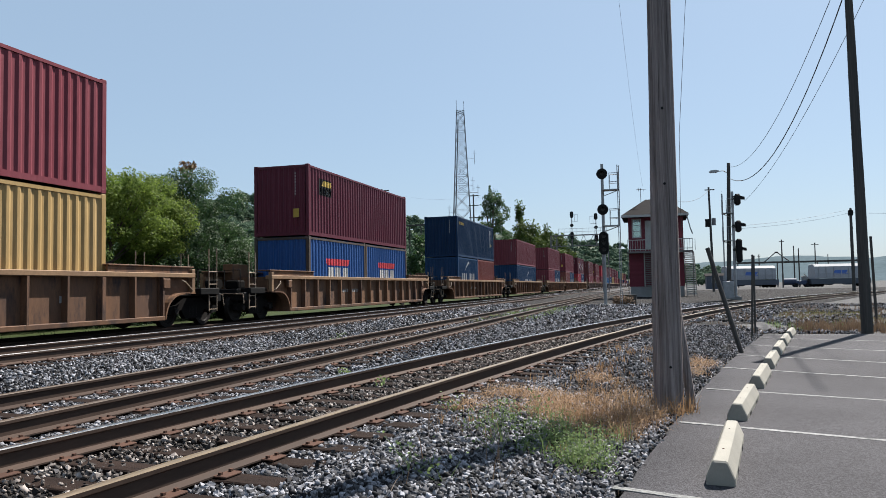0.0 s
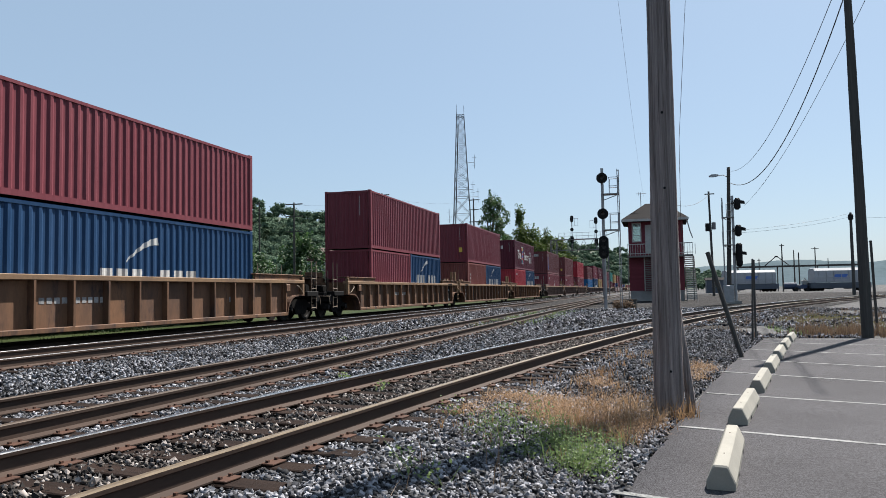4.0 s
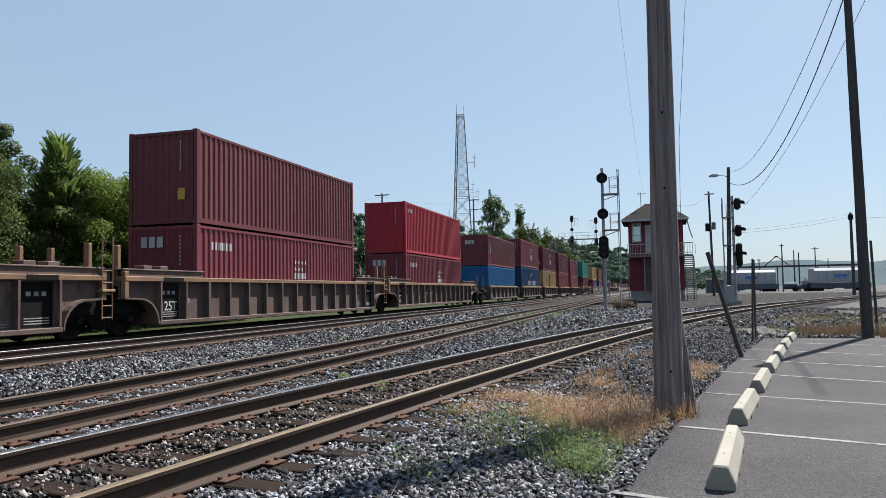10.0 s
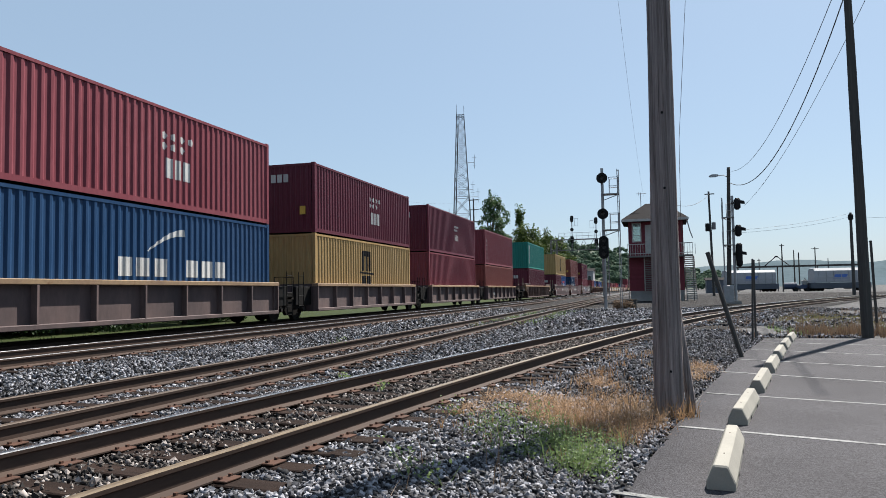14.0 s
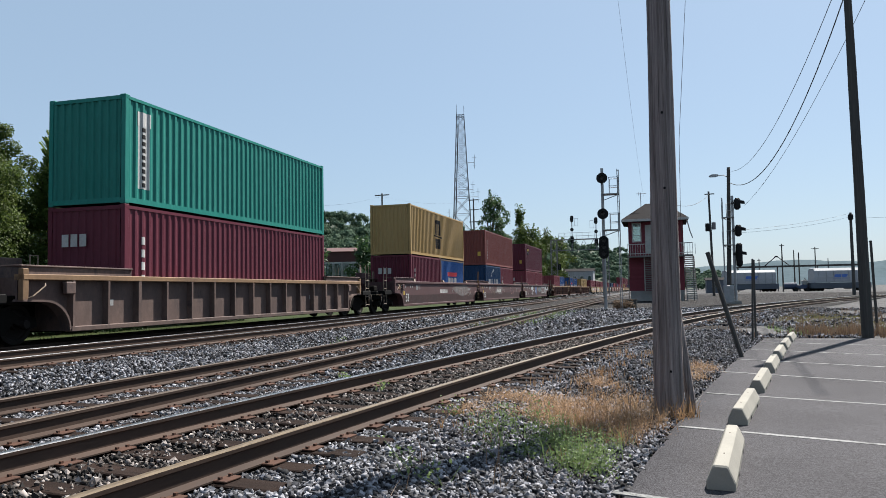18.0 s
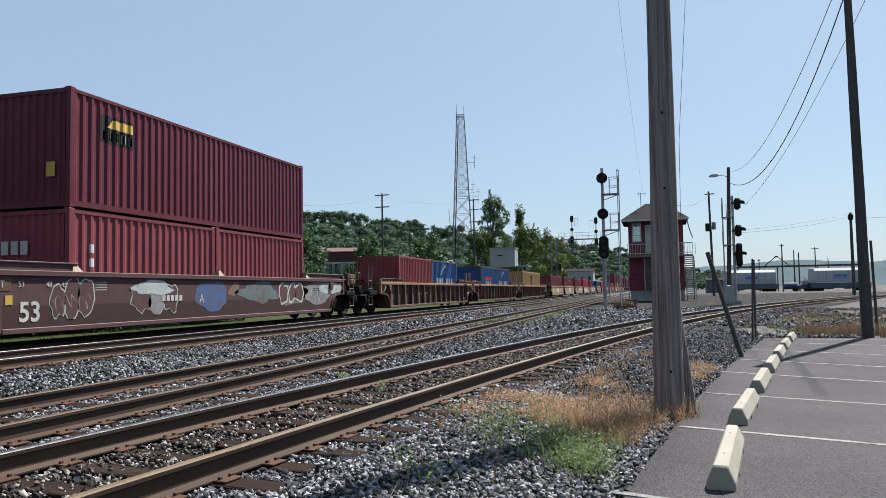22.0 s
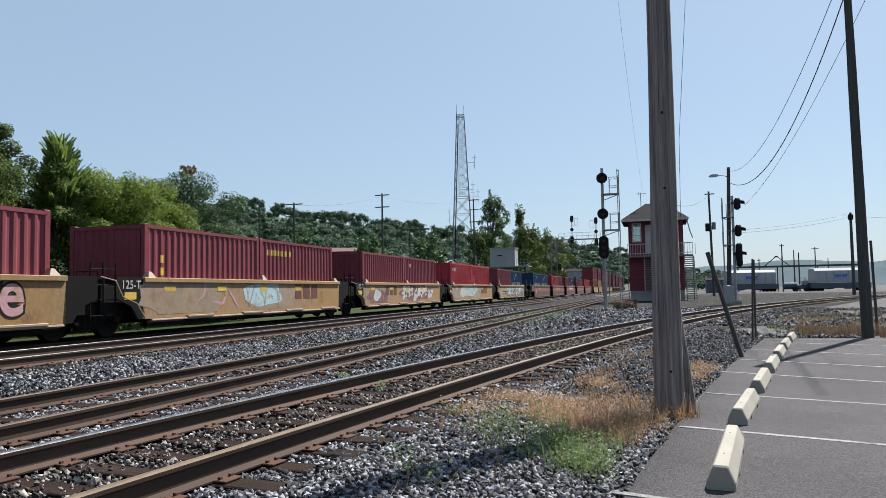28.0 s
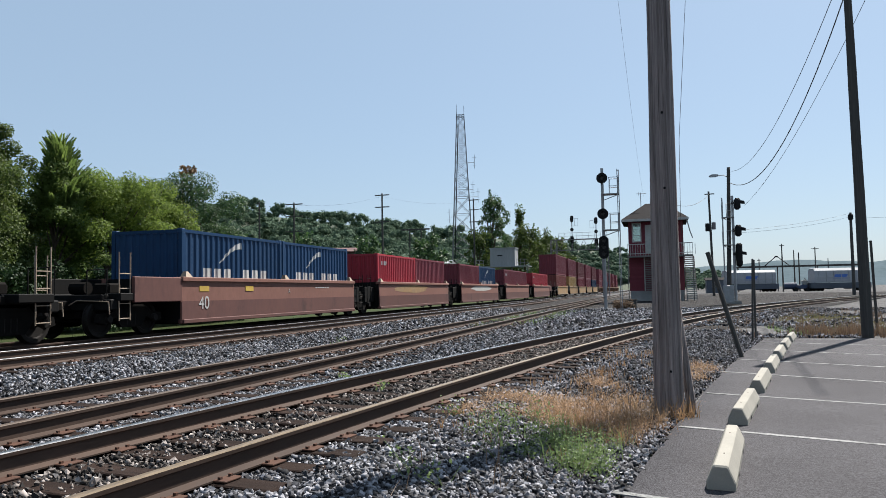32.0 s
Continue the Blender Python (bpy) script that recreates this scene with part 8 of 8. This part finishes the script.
    (603.40, "E", "j", "c", [("R", 40, (("topword", M_WHITE, 0.6, 3, 0.9),))], None, 3.50, []),
    (624.90, "D", "c", "j", [("O", 40, ())], ("M", ()), 6.58, []),
    (640.80, "D", "j", "j", [("Y", 40, ())], ("M", ()), 6.58, []),
    (656.70, "D", "j", "j", [("M", 40, ())], ("B", ()), 6.58, []),
    (672.60, "D", "j", "j", [("M", 40, ())], ("M", ()), 6.58, []),
    (688.50, "D", "j", "c", [("N", 40, ())], ("B", ()), 6.58, []),
    (710.3, "A", "c", "c", [("M", 40, ())], ("M", ()), 6.58, []),
    (734.0, "A", "c", "j", [("C", 40, ())], ("M", ()), 6.58, []),
    (753.7, "A", "j", "j", [("M", 40, ())], ("B", ()), 6.58, []),
    (773.4, "A", "j", "c", [("O", 40, ())], ("M", ()), 6.58, []),
    (797.0, "A", "c", "c", [("M", 40, ())], ("M", ()), 6.58, []),
]
for y, kind, near, far, low, up, top, marks in TRAIN:
    well_car(kind, y, near, far, {"A": LONG, "B": SHORT, "C": PLUM, "D": TAN, "E": PINK}[kind], marks, 1 if 150 < y < 320 else 2 if 390 < y < 450 else 0)
    lh = HC if (low[0][1] == 40 and up) else SH
    uh = SH if top < 6.4 else HC
    z = top - lh - (uh + 0.012 if up else 0)
    yy = y
    for code, feet, mk in low:
        container(W40 if feet == 40 else W20, lh, code, yy, z, mk)
        yy += W20 + 0.076
    if up:
        container(W40, uh, up[0], y, top - uh, up[1])


# ---------------------------------------------------------------- movement
def run(t):
    """How far the train has come by t seconds."""
    s = lambda q: 16 * (16.2719 * q + 0.0112 * q ** 2 - 0.0429 * q ** 3 + 0.0754 * q ** 4)
    return s((t - 16) / 16) - s(-1)


def motions():
    times = (0, 2, 5, 8, 12, 16, 20, 24, 28, 32)
    for c, y in CARS:
        walk(c, [(t, pose(-14.39, y - run(t), RAIL)) for t in times])
    for c, y, z in CONTAINERS:
        walk(c, [(t, pose(-14.39, y - run(t), z)) for t in times])


motions()
